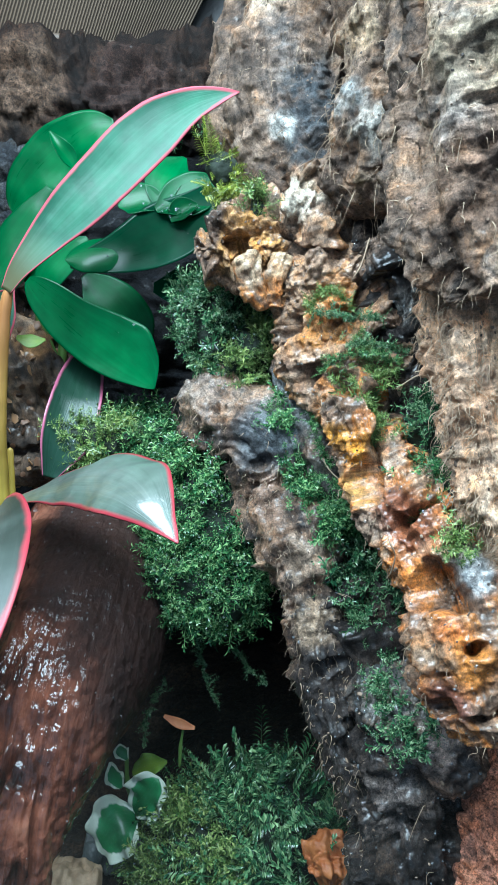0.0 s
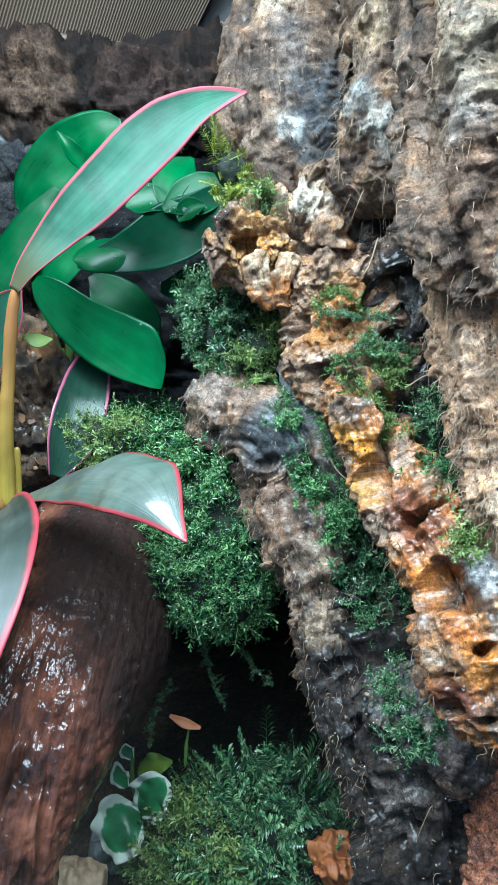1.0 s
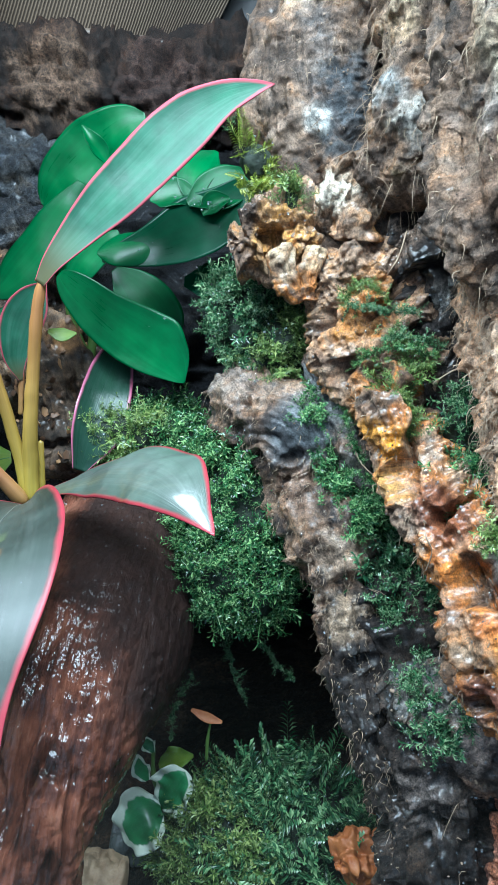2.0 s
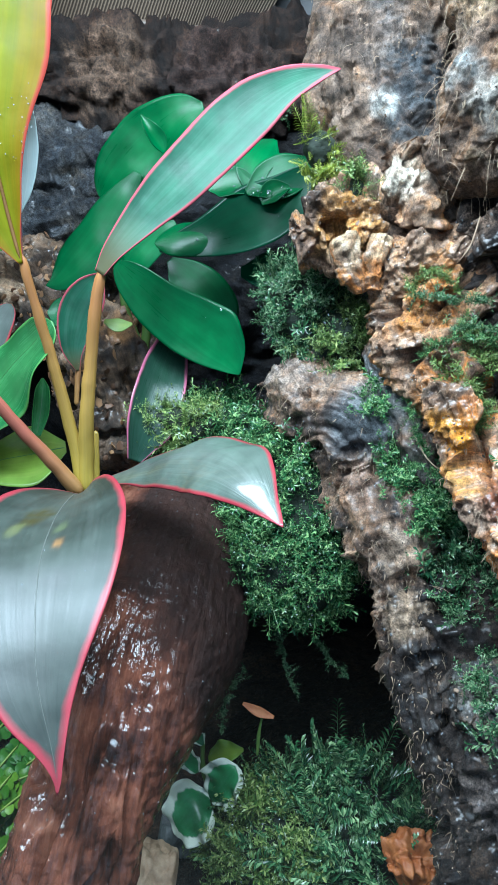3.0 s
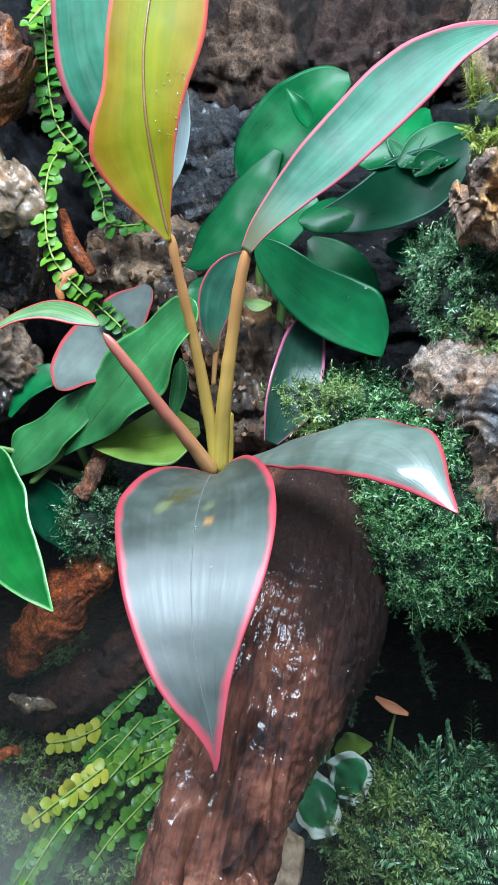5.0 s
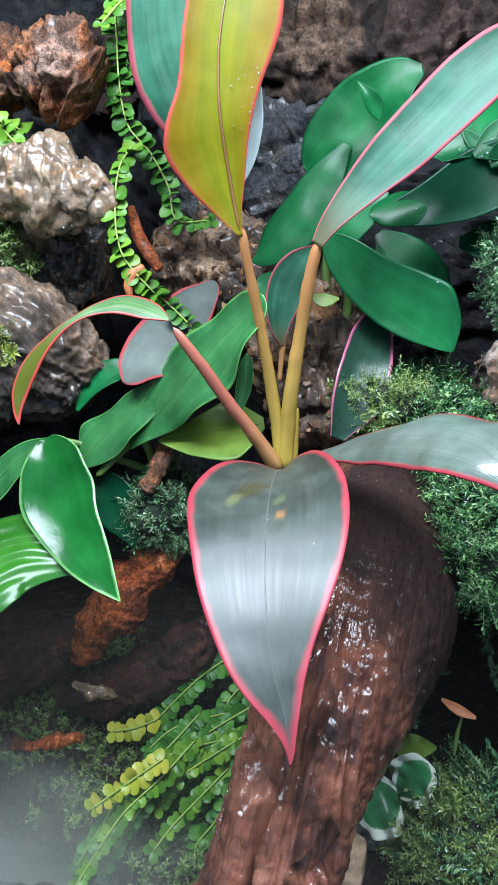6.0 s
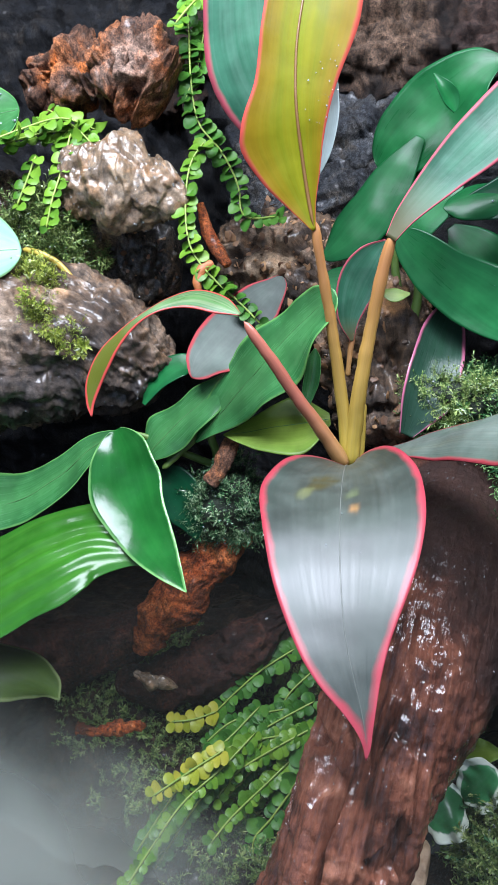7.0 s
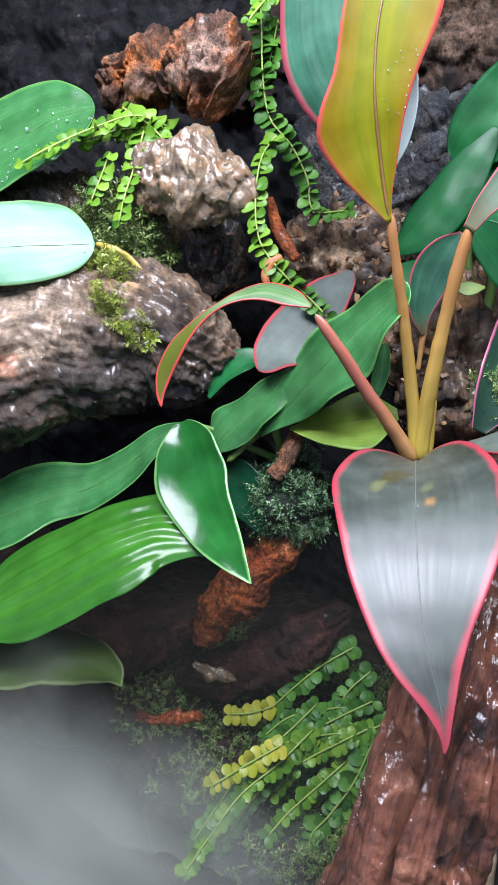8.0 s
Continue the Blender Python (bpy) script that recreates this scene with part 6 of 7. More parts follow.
for k, (lab, mt, sz, sp) in enumerate((
        ("green creeper strand with small round leaflets hanging down", LEAFLET, 0.0085, [(-0.2204, 0.3478, 0.3661, 0.0003), (-0.2248, 0.3387, 0.3532, 0.0003), (-0.2251, 0.3319, 0.3350, 0.0003), (-0.2214, 0.3258, 0.3140, 0.0003), (-0.2142, 0.3238, 0.3007, 0.0003), (-0.2002, 0.3249, 0.2860, 0.0003)]),
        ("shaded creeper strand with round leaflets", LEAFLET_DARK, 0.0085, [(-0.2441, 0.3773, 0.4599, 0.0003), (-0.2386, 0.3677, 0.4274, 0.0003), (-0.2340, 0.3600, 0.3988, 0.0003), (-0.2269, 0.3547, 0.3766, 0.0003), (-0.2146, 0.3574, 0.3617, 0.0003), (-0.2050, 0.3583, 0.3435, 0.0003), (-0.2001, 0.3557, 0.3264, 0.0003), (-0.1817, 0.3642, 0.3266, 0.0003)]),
        ("fresh creeper tip with yellow-green leaflets", LEAFLET, 0.0085, [(-0.2266, 0.3661, 0.4476, 0.0003), (-0.2337, 0.3590, 0.4377, 0.0003), (-0.2393, 0.3524, 0.4279, 0.0003)]),
        ("shaded creeper strand with round leaflets", LEAFLET_DARK, 0.0085, [(-0.2320, 0.3763, 0.4352, 0.0003), (-0.2336, 0.3671, 0.4094, 0.0003), (-0.2364, 0.3573, 0.3911, 0.0003)]),
        ("arching creeper with close-set bright leaflets", LEAFLET, 0.0100, [(-0.2840, 0.3391, 0.3748, 0.0003), (-0.2987, 0.3265, 0.3795, 0.0003), (-0.3130, 0.3085, 0.3711, 0.0003), (-0.3276, 0.2920, 0.3604, 0.0003), (-0.3416, 0.2779, 0.3490, 0.0003)]),
        ("green creeper strand with small round leaflets hanging down", LEAFLET, 0.0085, [(-0.2929, 0.3261, 0.3714, 0.0003), (-0.2935, 0.3174, 0.3520, 0.0003), (-0.2957, 0.3096, 0.3345, 0.0003), (-0.2975, 0.3048, 0.3191, 0.0003)]),
        ("bright creeper tuft over the wet stone", LEAFLET, 0.0085, [(-0.3129, 0.3330, 0.3870, 0.0003), (-0.3018, 0.3310, 0.3808, 0.0003), (-0.2905, 0.3300, 0.3735, 0.0003), (-0.2809, 0.3290, 0.3649, 0.0003)]),
        ("bright creeper tuft over the wet stone", LEAFLET, 0.008, [(-0.3220, 0.3310, 0.3799, 0.0003), (-0.3087, 0.3290, 0.3720, 0.0003), (-0.2957, 0.3270, 0.3659, 0.0003), (-0.2856, 0.3260, 0.3588, 0.0003)]),
        ("green creeper strand with small round leaflets hanging down", LEAFLET, 0.008, [(-0.3071, 0.3125, 0.3581, 0.0003), (-0.3101, 0.3079, 0.3457, 0.0003), (-0.3139, 0.3025, 0.3317, 0.0003)]),
        ("bright creeper strand over the wet stone", LEAFLET, 0.0085, [(-0.3322, 0.3187, 0.3679, 0.0003), (-0.3131, 0.3241, 0.3720, 0.0003), (-0.2976, 0.3286, 0.3733, 0.0003), (-0.2840, 0.3325, 0.3703, 0.0003)]),
        ("shaded creeper strand with round leaflets", LEAFLET_DARK, 0.0075, [(-0.2070, 0.3292, 0.2905, 0.0003), (-0.1938, 0.3289, 0.2801, 0.0003), (-0.1806, 0.3283, 0.2683, 0.0003)]),
        ("fern-like creeper with bright round leaflets in the mist", LEAFLET, 0.0068, [(-0.1708, 0.2974, 0.0401, 0.0003), (-0.1828, 0.2765, 0.0292, 0.0003), (-0.1977, 0.2576, 0.0175, 0.0003), (-0.2085, 0.2419, -0.0001, 0.0003), (-0.2182, 0.2286, -0.0184, 0.0003)]),
        ("creeper tip turning yellow in the mist", LEAFLET_YELLOW, 0.0075, [(-0.1835, 0.2785, 0.0383, 0.0003), (-0.1986, 0.2667, 0.0292, 0.0003), (-0.2150, 0.2551, 0.0181, 0.0003)]),
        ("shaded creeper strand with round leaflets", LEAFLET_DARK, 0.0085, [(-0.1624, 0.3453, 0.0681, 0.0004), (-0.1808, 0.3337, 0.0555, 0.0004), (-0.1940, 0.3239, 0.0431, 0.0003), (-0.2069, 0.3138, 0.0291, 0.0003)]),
        ("creeper tip turning yellow in the mist", LEAFLET_YELLOW, 0.0075, [(-0.2031, 0.3141, 0.0337, 0.0003), (-0.2158, 0.3085, 0.0287, 0.0003), (-0.2288, 0.3037, 0.0270, 0.0003)]),
        ("fern-like creeper with bright round leaflets in the mist", LEAFLET, 0.0066, [(-0.1394, 0.3043, 0.0466, 0.0003), (-0.1589, 0.2928, 0.0356, 0.0003), (-0.1756, 0.2831, 0.0241, 0.0003), (-0.1860, 0.2748, 0.0095, 0.0003)]),
        ("fern-like creeper with bright round leaflets in the mist", LEAFLET, 0.0062, [(-0.1477, 0.3099, 0.0368, 0.0003), (-0.1648, 0.2996, 0.0363, 0.0003), (-0.1843, 0.2878, 0.0328, 0.0003), (-0.1968, 0.2767, 0.0233, 0.0003)]),
        ("fern-like creeper with bright round leaflets in the mist", LEAFLET, 0.0062, [(-0.1478, 0.2995, 0.0297, 0.0003), (-0.1596, 0.2852, 0.0194, 0.0003), (-0.1743, 0.2712, 0.0052, 0.0003), (-0.1834, 0.2609, -0.0065, 0.0003)]),
        ("shaded creeper strand with round leaflets", LEAFLET_DARK, 0.0080, [(-0.1514, 0.3456, 0.0543, 0.0004), (-0.1623, 0.3338, 0.0437, 0.0003), (-0.1694, 0.3225, 0.0300, 0.0003), (-0.1836, 0.3115, 0.0227, 0.0003)]),
        ("shaded creeper strand with round leaflets", LEAFLET_DARK, 0.0080, [(-0.1385, 0.3255, 0.0431, 0.0003), (-0.1448, 0.3119, 0.0322, 0.0003), (-0.1450, 0.3017, 0.0175, 0.0003), (-0.1549, 0.2908, 0.0049, 0.0003)]),
        ("green creeper hanging beside the wet log", LEAFLET, 0.0075, [(-0.1350, 0.2902, 0.0187, 0.0003), (-0.1415, 0.2799, 0.0038, 0.0003), (-0.1480, 0.2706, -0.0115, 0.0003), (-0.1565, 0.2583, -0.0277, 0.0003)]),
        ("green creeper hanging beside the wet log", LEAFLET_DARK, 0.0085, [(-0.1376, 0.2981, 0.0408, 0.0003), (-0.1441, 0.2878, 0.0217, 0.0003), (-0.1539, 0.2782, 0.0052, 0.0003), (-0.1623, 0.2698, -0.0082, 0.0003), (-0.1526, 0.2653, -0.0263, 0.0003)]))):
    creeper(lab, sp, mt, sz, 40 + k)
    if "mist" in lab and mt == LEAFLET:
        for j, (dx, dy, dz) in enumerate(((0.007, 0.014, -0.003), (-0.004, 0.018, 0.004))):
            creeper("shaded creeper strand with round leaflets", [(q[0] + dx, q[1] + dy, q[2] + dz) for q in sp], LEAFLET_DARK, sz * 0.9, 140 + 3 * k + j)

# ---- creeping fig with white margins ----
fig = thing("variegated_fig", "creeping fig with white-edged green leaves", "creeping plant", (-0.0579, 0.2837, 0.0235))
for sp, m in (([(-0.0578, 0.2797, 0.0478, 0.0023), (-0.0520, 0.2777, 0.0578, 0.0114), (-0.0468, 0.2776, 0.0668, 0.0085), (-0.0446, 0.2799, 0.0681, 0.0006)], VARIEGATED), ([(-0.0578, 0.2791, 0.0449, 0.0029), (-0.0643, 0.2732, 0.0463, 0.0147), (-0.0704, 0.2699, 0.0402, 0.0118), (-0.0742, 0.2704, 0.0331, 0.0008)], VARIEGATED),
              ([(-0.0599, 0.2873, 0.0646, 0.0012), (-0.0518, 0.2863, 0.0694, 0.0064), (-0.0417, 0.2850, 0.0731, 0.0009)], LIME), ([(-0.0654, 0.2841, 0.0589, 0.0012), (-0.0686, 0.2844, 0.0653, 0.0049), (-0.0704, 0.2850, 0.0731, 0.0009)], VARIEGATED), ([(-0.0629, 0.2888, 0.0717, 0.0009), (-0.0658, 0.2898, 0.0760, 0.0041), (-0.0666, 0.2905, 0.0794, 0.0006)], VARIEGATED),
              ([(-0.0592, 0.2770, 0.0351, 0.0017), (-0.0646, 0.2738, 0.0297, 0.0074), (-0.0701, 0.2721, 0.0264, 0.0009)], VARIEGATED)):
    leafy(fig, sp, m, face=(-0.1, -0.72, 0.68), cup=0.3, wave=0.22, waves=3.0, rows=36, cols=17)
stalk(fig, [(-0.0579, 0.2837, 0.0235, 0.0012), (-0.0585, 0.2831, 0.0447, 0.0012), (-0.0632, 0.2885, 0.0603, 0.0012), (-0.0632, 0.2915, 0.0746, 0.0009)], GREEN_STALK, "", "stem")
sprout = thing("orange_sprout", "orange young leaf on a thin stalk in moss", "plant", (-0.0342, 0.2749, 0.0780))
leafy(sprout, [(-0.0262, 0.2745, 0.1002, 0.0008), (-0.0337, 0.2758, 0.1018, 0.0024), (-0.0415, 0.2775, 0.1049, 0.0008)], None, face=(0, -0.7, 0.7), cup=0.2, rows=18, cols=9).data.materials.append(ORANGE_LEAF)
stalk(sprout, [(-0.0342, 0.2749, 0.0780, 0.0008), (-0.0334, 0.2754, 0.0902, 0.0008), (-0.0318, 0.2755, 0.1001, 0.0008)], GREEN_STALK, "", "stem")

# ---- moss ----
moss_cushion("lush green moss cushion below the leaves", (-0.0142, 0.2980, 0.1950), (0.040, 0.028, 0.043), 3400, 0.0080, MOSS, 1)
moss_cushion("green moss behind the pink-edged leaf", (-0.0540, 0.3290, 0.2235), (0.045, 0.02, 0.018), 1400, 0.0080, MOSS, 2)
moss_cushion("lush green moss cushion below the leaves", (-0.0200, 0.2790, 0.1730), (0.027, 0.020, 0.021), 1200, 0.0078, MOSS, 3)
moss_cushion("dark green moss under the rotten wood", (-0.0126, 0.3143, 0.2874), (0.024, 0.016, 0.022), 1300, 0.0075, MOSS_DARK, 4)
moss_cushion("olive moss on the root knob", (0.0063, 0.3011, 0.2736), (0.020, 0.011, 0.016), 900, 0.0075, MOSS_OLIVE, 5)
moss_cushion("feathery dark moss mound on the tank floor", (0.0041, 0.2837, 0.0235), (0.052, 0.033, 0.040), 800, 0.0165, MOSS_FERN, 6, "frond")
moss_cushion("olive moss mound on the tank floor", (-0.0289, 0.2740, 0.0261), (0.035, 0.026, 0.030), 1300, 0.0100, MOSS_OLIVE, 7)
moss_cushion("yellow-green moss tuft on the bark", (-0.0110, 0.2881, 0.3566), (0.012, 0.008, 0.015), 60, 0.0085, MOSS_YELLOW, 8, "frond", bed_part=0.25)
moss_cushion("yellow-green moss tuft on the bark", (0.0032, 0.2764, 0.3402), (0.006, 0.005, 0.010), 50, 0.0070, MOSS_OLIVE, 9, "feather", bed_part=0.25)
moss_cushion("dark moss in a rotted hollow", (0.0442, 0.2529, 0.2778), (0.014, 0.005, 0.004), 22, 0.0058, MOSS_OLIVE, 10, bed_part=0.3)
moss_cushion("green moss in a cleft of the stump", (0.0674, 0.2306, 0.2497), (0.009, 0.006, 0.014), 200, 0.0060, MOSS_DARK, 11)
moss_cushion("bright moss tuft in a cleft of the stump", (0.0742, 0.2136, 0.2374), (0.005, 0.004, 0.011), 130, 0.0065, MOSS, 12)
moss_cushion("bright moss tuft in a cleft of the stump", (0.0640, 0.2169, 0.2333), (0.005, 0.004, 0.008), 90, 0.0062, MOSS, 13)
moss_cushion("dark moss under the strap leaves", (-0.1999, 0.3258, 0.1631), (0.024, 0.018, 0.026), 900, 0.0075, MOSS_DARK, 15)
moss_cushion("small green moss tuft beside the shaded leaf", (-0.0754, 0.3122, 0.2357), (0.018, 0.010, 0.010), 420, 0.0075, MOSS_OLIVE, 16)
moss_cushion("mossy ground in the mist", (-0.1599, 0.2851, -0.0458), (0.055, 0.04, 0.03), 1500, 0.0100, MOSS_OLIVE, 17)
for lab, ob, balls, cnt, sz, m, sd, kd in (
        ("green moss strip along the ridge", root_ridge, [((0.0283, 0.2623, 0.2355), 0.014), ((0.0348, 0.2536, 0.2184), 0.016), ((0.0093, 0.2663, 0.2541), 0.008)], 1100, 0.0072, MOSS, 61, "feather"),
        ("green moss strip in the gully", gully, [((0.0331, 0.2618, 0.2332), 0.02), ((0.0418, 0.2521, 0.2115), 0.02), ((0.0456, 0.2435, 0.1953), 0.018), ((0.0492, 0.2351, 0.1797), 0.012)], 1700, 0.0075, MOSS_DARK, 62, "feather"),
        ("thin wet moss on the lump", lump, [((0.0537, 0.2124, 0.1688), 0.016), ((0.0554, 0.2004, 0.1608), 0.016)], 260, 0.0060, MOSS_DARK, 63, "feather"),
        ("moss on the rotten crust", rot_top, [((0.0300, 0.2506, 0.3006), 0.008), ((0.0421, 0.2407, 0.2778), 0.013), ((0.0495, 0.2361, 0.2803), 0.010)], 130, 0.0060, MOSS_OLIVE, 64, "feather"),
        ("moss on the rotten ridge", rot_ridge, [((0.0495, 0.2322, 0.2621), 0.010), ((0.0668, 0.1892, 0.2281), 0.006)], 300, 0.0065, MOSS_OLIVE, 65, "feather"),
        ("olive moss on the wet bank", left_bank, [((-0.3057, 0.3097, 0.3090), 0.034), ((-0.3260, 0.3010, 0.3000), 0.022), ((-0.2828, 0.3149, 0.2868), 0.018)], 1500, 0.0095, MOSS_OLIVE, 66, "feather"),
        ("yellow-green moss along the log", left_log, [((-0.3024, 0.3031, 0.2772), 0.020), ((-0.2862, 0.3015, 0.2632), 0.014)], 330, 0.0090, MOSS_YELLOW, 67, "feather"),
        ("sparse moss on the background log", back_log, [((-0.0372, 0.4082, 0.3927), 0.02)], 60, 0.006, MOSS_DARK, 68, "feather")):
    sp_, sn_ = surface(ob)
    kp, kn = near(sp_, sn_, balls, facing=(0, -1, 0.3))
    if len(kp) > 5:
        me = scatter_moss("moss_patch", kp, kn, int(cnt * 0.8), sz * 1.15, m, sd, kd, clumped=0.7)
        o = part("moss_patch", local(me, kp[0]))
        o.location = kp[0]
        tagged(o, lab, "moss", "moss", "stuff")

gp, gn = verts_of(bpy.data.objects["ground"].data)
kp, kn = near(gp, gn, [((-0.1676, 0.3064, -0.0369), 0.07), ((-0.2224, 0.3276, -0.0077), 0.06), ((-0.1576, 0.3432, 0.0099), 0.05), ((-0.2742, 0.3449, 0.0022), 0.06)], 0.4)
tagged(part("ground_moss", scatter_moss("ground_moss", kp, kn, 2600, 0.010, MOSS_OLIVE, 71)), "low olive moss on the wet soil", "moss", "moss", "stuff")

# ---- fine roots on the stump ----
for lab, ob, cnt, ln, sd in (("fine pale roots on crumbly tan cork", cork_wall, 2600, 0.0034, 81), ("fine pale roots on the rooty ridge", root_ridge, 1000, 0.0026, 82), ("fine pale roots on the rotten ridge", rot_ridge, 260, 0.0030, 83),
                             ("fine roots on grey cork bark", cork_grey, 320, 0.0034, 84), ("fine roots on the thick bark boss", cork_near, 420, 0.0036, 85), ("fine roots in the dark gully", gully, 90, 0.008, 86), ("fine roots on the bark ridge", cork_mid, 260, 0.005, 87)):
    sp_, sn_ = surface(ob)
    sel = sn_[:, 1] < 0.1
    me = fibres("root_hair", sp_[sel], sn_[sel], cnt, ln, FIBRE, sd, 1.1, 0.00014)
    tagged(part("root_hair", local(me, stump.location), stump), lab, kind="stuff")

for sp in ([(0.0472, 0.2010, 0.2115, 0.0003), (0.0482, 0.1986, 0.2195, 0.0003), (0.0461, 0.1986, 0.2245, 0.0002), (0.0462, 0.2036, 0.2286, 0.0002)], [(0.0371, 0.2421, 0.3087, 0.0003), (0.0407, 0.2403, 0.3146, 0.0003), (0.0438, 0.2424, 0.3246, 0.0002)],
           [(0.0583, 0.2301, 0.3006, 0.0003), (0.0652, 0.2236, 0.3034, 0.0002), (0.0702, 0.2194, 0.3079, 0.0002)], [(0.0703, 0.2206, 0.2699, 0.0003), (0.0716, 0.2160, 0.2628, 0.0003), (0.0719, 0.2126, 0.2517, 0.0002), (0.0712, 0.2125, 0.2417, 0.0002)],
           [(0.0406, 0.2401, 0.2273, 0.0004), (0.0452, 0.2362, 0.2330, 0.0003), (0.0537, 0.2292, 0.2479, 0.0002)], [(0.0271, 0.2521, 0.2450, 0.0003), (0.0332, 0.2449, 0.2352, 0.0003), (0.0439, 0.2406, 0.2295, 0.0002)],
           [(0.0525, 0.2289, 0.2708, 0.0003), (0.0593, 0.2250, 0.2763, 0.0003), (0.0663, 0.2252, 0.2773, 0.0002)], [(0.0719, 0.2191, 0.2968, 0.0003), (0.0703, 0.2178, 0.2856, 0.0003), (0.0690, 0.2180, 0.2771, 0.0002)]):
    part("root", local(rod_mesh("root", sp, FIBRE, 24, 6, 1.0, 0.0006), stump.location), stump, "wiry pale root")


def moss_strand(sp, material, seed, size=0.0044, count=110):
    """An arching strand of moss: a thin stem clothed with tiny leaves."""
    line = spline([q[:3] for q in sp], 60)
    rng = np.random.RandomState(seed)
    me = scatter_moss("moss_strand", line, unit(rng.normal(size=(60, 3)) + np.array((0, -0.5, 0.3))), count, size, material, seed, "feather", 0.1, 0.4)
    ob = part("moss_strand", local(me, line[0]))
    ob.location = line[0]
    return tagged(ob, "arching strand of wet moss over rotten wood", "moss", "moss", "stuff")


for k, (sp, m) in enumerate((([(0.0231, 0.2575, 0.2996, 0.0002), (0.0280, 0.2528, 0.3059, 0.0002), (0.0339, 0.2484, 0.3048, 0.0002), (0.0382, 0.2473, 0.2996, 0.0002)], MOSS_OLIVE), ([(0.0262, 0.2502, 0.2748, 0.0002), (0.0341, 0.2443, 0.2807, 0.0002), (0.0456, 0.2377, 0.2833, 0.0002), (0.0555, 0.2351, 0.2804, 0.0002)], MOSS),
                            ([(0.0240, 0.2550, 0.2974, 0.0002), (0.0361, 0.2467, 0.2964, 0.0002), (0.0497, 0.2403, 0.2955, 0.0002)], MOSS_DARK), ([(0.0344, 0.2470, 0.2837, 0.0002), (0.0418, 0.2406, 0.2873, 0.0002), (0.0514, 0.2361, 0.2855, 0.0002), (0.0573, 0.2347, 0.2835, 0.0002)], MOSS_DARK),
                            ([(0.0387, 0.2434, 0.2668, 0.0002), (0.0460, 0.2378, 0.2739, 0.0002), (0.0534, 0.2344, 0.2774, 0.0002)], MOSS_OLIVE), ([(0.0620, 0.2326, 0.2641, 0.0002), (0.0653, 0.2299, 0.2656, 0.0002), (0.0698, 0.2256, 0.2550, 0.0002)], MOSS_DARK),
                            ([(0.0722, 0.2223, 0.2494, 0.0002), (0.0772, 0.2182, 0.2443, 0.0002), (0.0782, 0.2161, 0.2346, 0.0002), (0.0745, 0.2154, 0.2265, 0.0002)], MOSS), ([(0.0622, 0.2241, 0.2386, 0.0002), (0.0664, 0.2219, 0.2423, 0.0002), (0.0702, 0.2198, 0.2377, 0.0002), (0.0688, 0.2205, 0.2312, 0.0002)], MOSS),
                            ([(0.0247, 0.2593, 0.2600, 0.0002), (0.0271, 0.2530, 0.2495, 0.0002), (0.0323, 0.2463, 0.2371, 0.0002)], MOSS), ([(0.0271, 0.2497, 0.2339, 0.0002), (0.0353, 0.2430, 0.2311, 0.0002), (0.0395, 0.2383, 0.2187, 0.0002)], MOSS), ([(0.0442, 0.2385, 0.2675, 0.0002), (0.0472, 0.2327, 0.2599, 0.0002), (0.0445, 0.2310, 0.2517, 0.0002)], MOSS_OLIVE),
                            ([(-0.0244, 0.2820, 0.1421, 0.0002), (-0.0216, 0.2820, 0.1242, 0.0002), (-0.0160, 0.2820, 0.1090, 0.0002)], MOSS_DARK), ([(-0.0081, 0.2820, 0.1396, 0.0002), (0.0002, 0.2820, 0.1279, 0.0002), (0.0086, 0.2820, 0.1191, 0.0002)], MOSS_DARK), ([(-0.0409, 0.2820, 0.1205, 0.0002), (-0.0494, 0.2820, 0.1046, 0.0002), (-0.0525, 0.2820, 0.0855, 0.0002)], MOSS_DARK))):
    moss_strand(sp, m, 400 + k)

# ---- mesh cover and white tube at the top ----


def mesh_sheet():
    n, m = 130, 40
    u, v = np.meshgrid(np.linspace(0, 1, n), np.linspace(0, 1, m))
    a, b, c = np.array((-0.2251, 0.5038, 0.4817)), np.array((-0.0460, 0.5195, 0.4836)), np.array((-0.1767, 0.4634, 0.5563))
    p = a + (b - a) * u.ravel()[:, None] + (c - a) * v.ravel()[:, None]
    p[:, 2] += 0.010 * np.sin(u.ravel() * 7 + 1) * (1 - v.ravel())
    nn = Nodes("ribbed_tan_mesh")
    w = nn.node("ShaderNodeTexWave", Scale=26.0, Distortion=0.6)
    nn.link(nn.coords("UV"), w.inputs["Vector"])
    nn.set("Base Color", nn.ramp(w.outputs["Fac"], [(0.2, (0.045, 0.030, 0.019)), (0.8, (0.19, 0.135, 0.09))]))
    nn.set("Roughness", 0.7)
    nn.bump(w.outputs["Fac"], 0.8, 0.001)
    me = mesh_of("mesh_cover", p, grid_faces(m, n), nn.mat, np.stack([u.ravel(), v.ravel()], 1))
    return me


cover = part("mesh_cover", mesh_sheet())
tagged(cover, "tan ribbed mesh cover behind the wood", "mesh")
sol = cover.modifiers.new("thickness", "SOLIDIFY")
sol.thickness = 0.002
tagged(part("pale_tube", rod_mesh("pale_tube", [(-0.1309, 0.4442, 0.4659, 0.0021), (-0.1132, 0.4435, 0.4625, 0.0032), (-0.0921, 0.4426, 0.4583, 0.0039), (-0.0674, 0.4427, 0.4590, 0.0035), (-0.0396, 0.4492, 0.4652, 0.0025)], STRIP, 40, 14)), "pale curved strip on the wood", "strip")


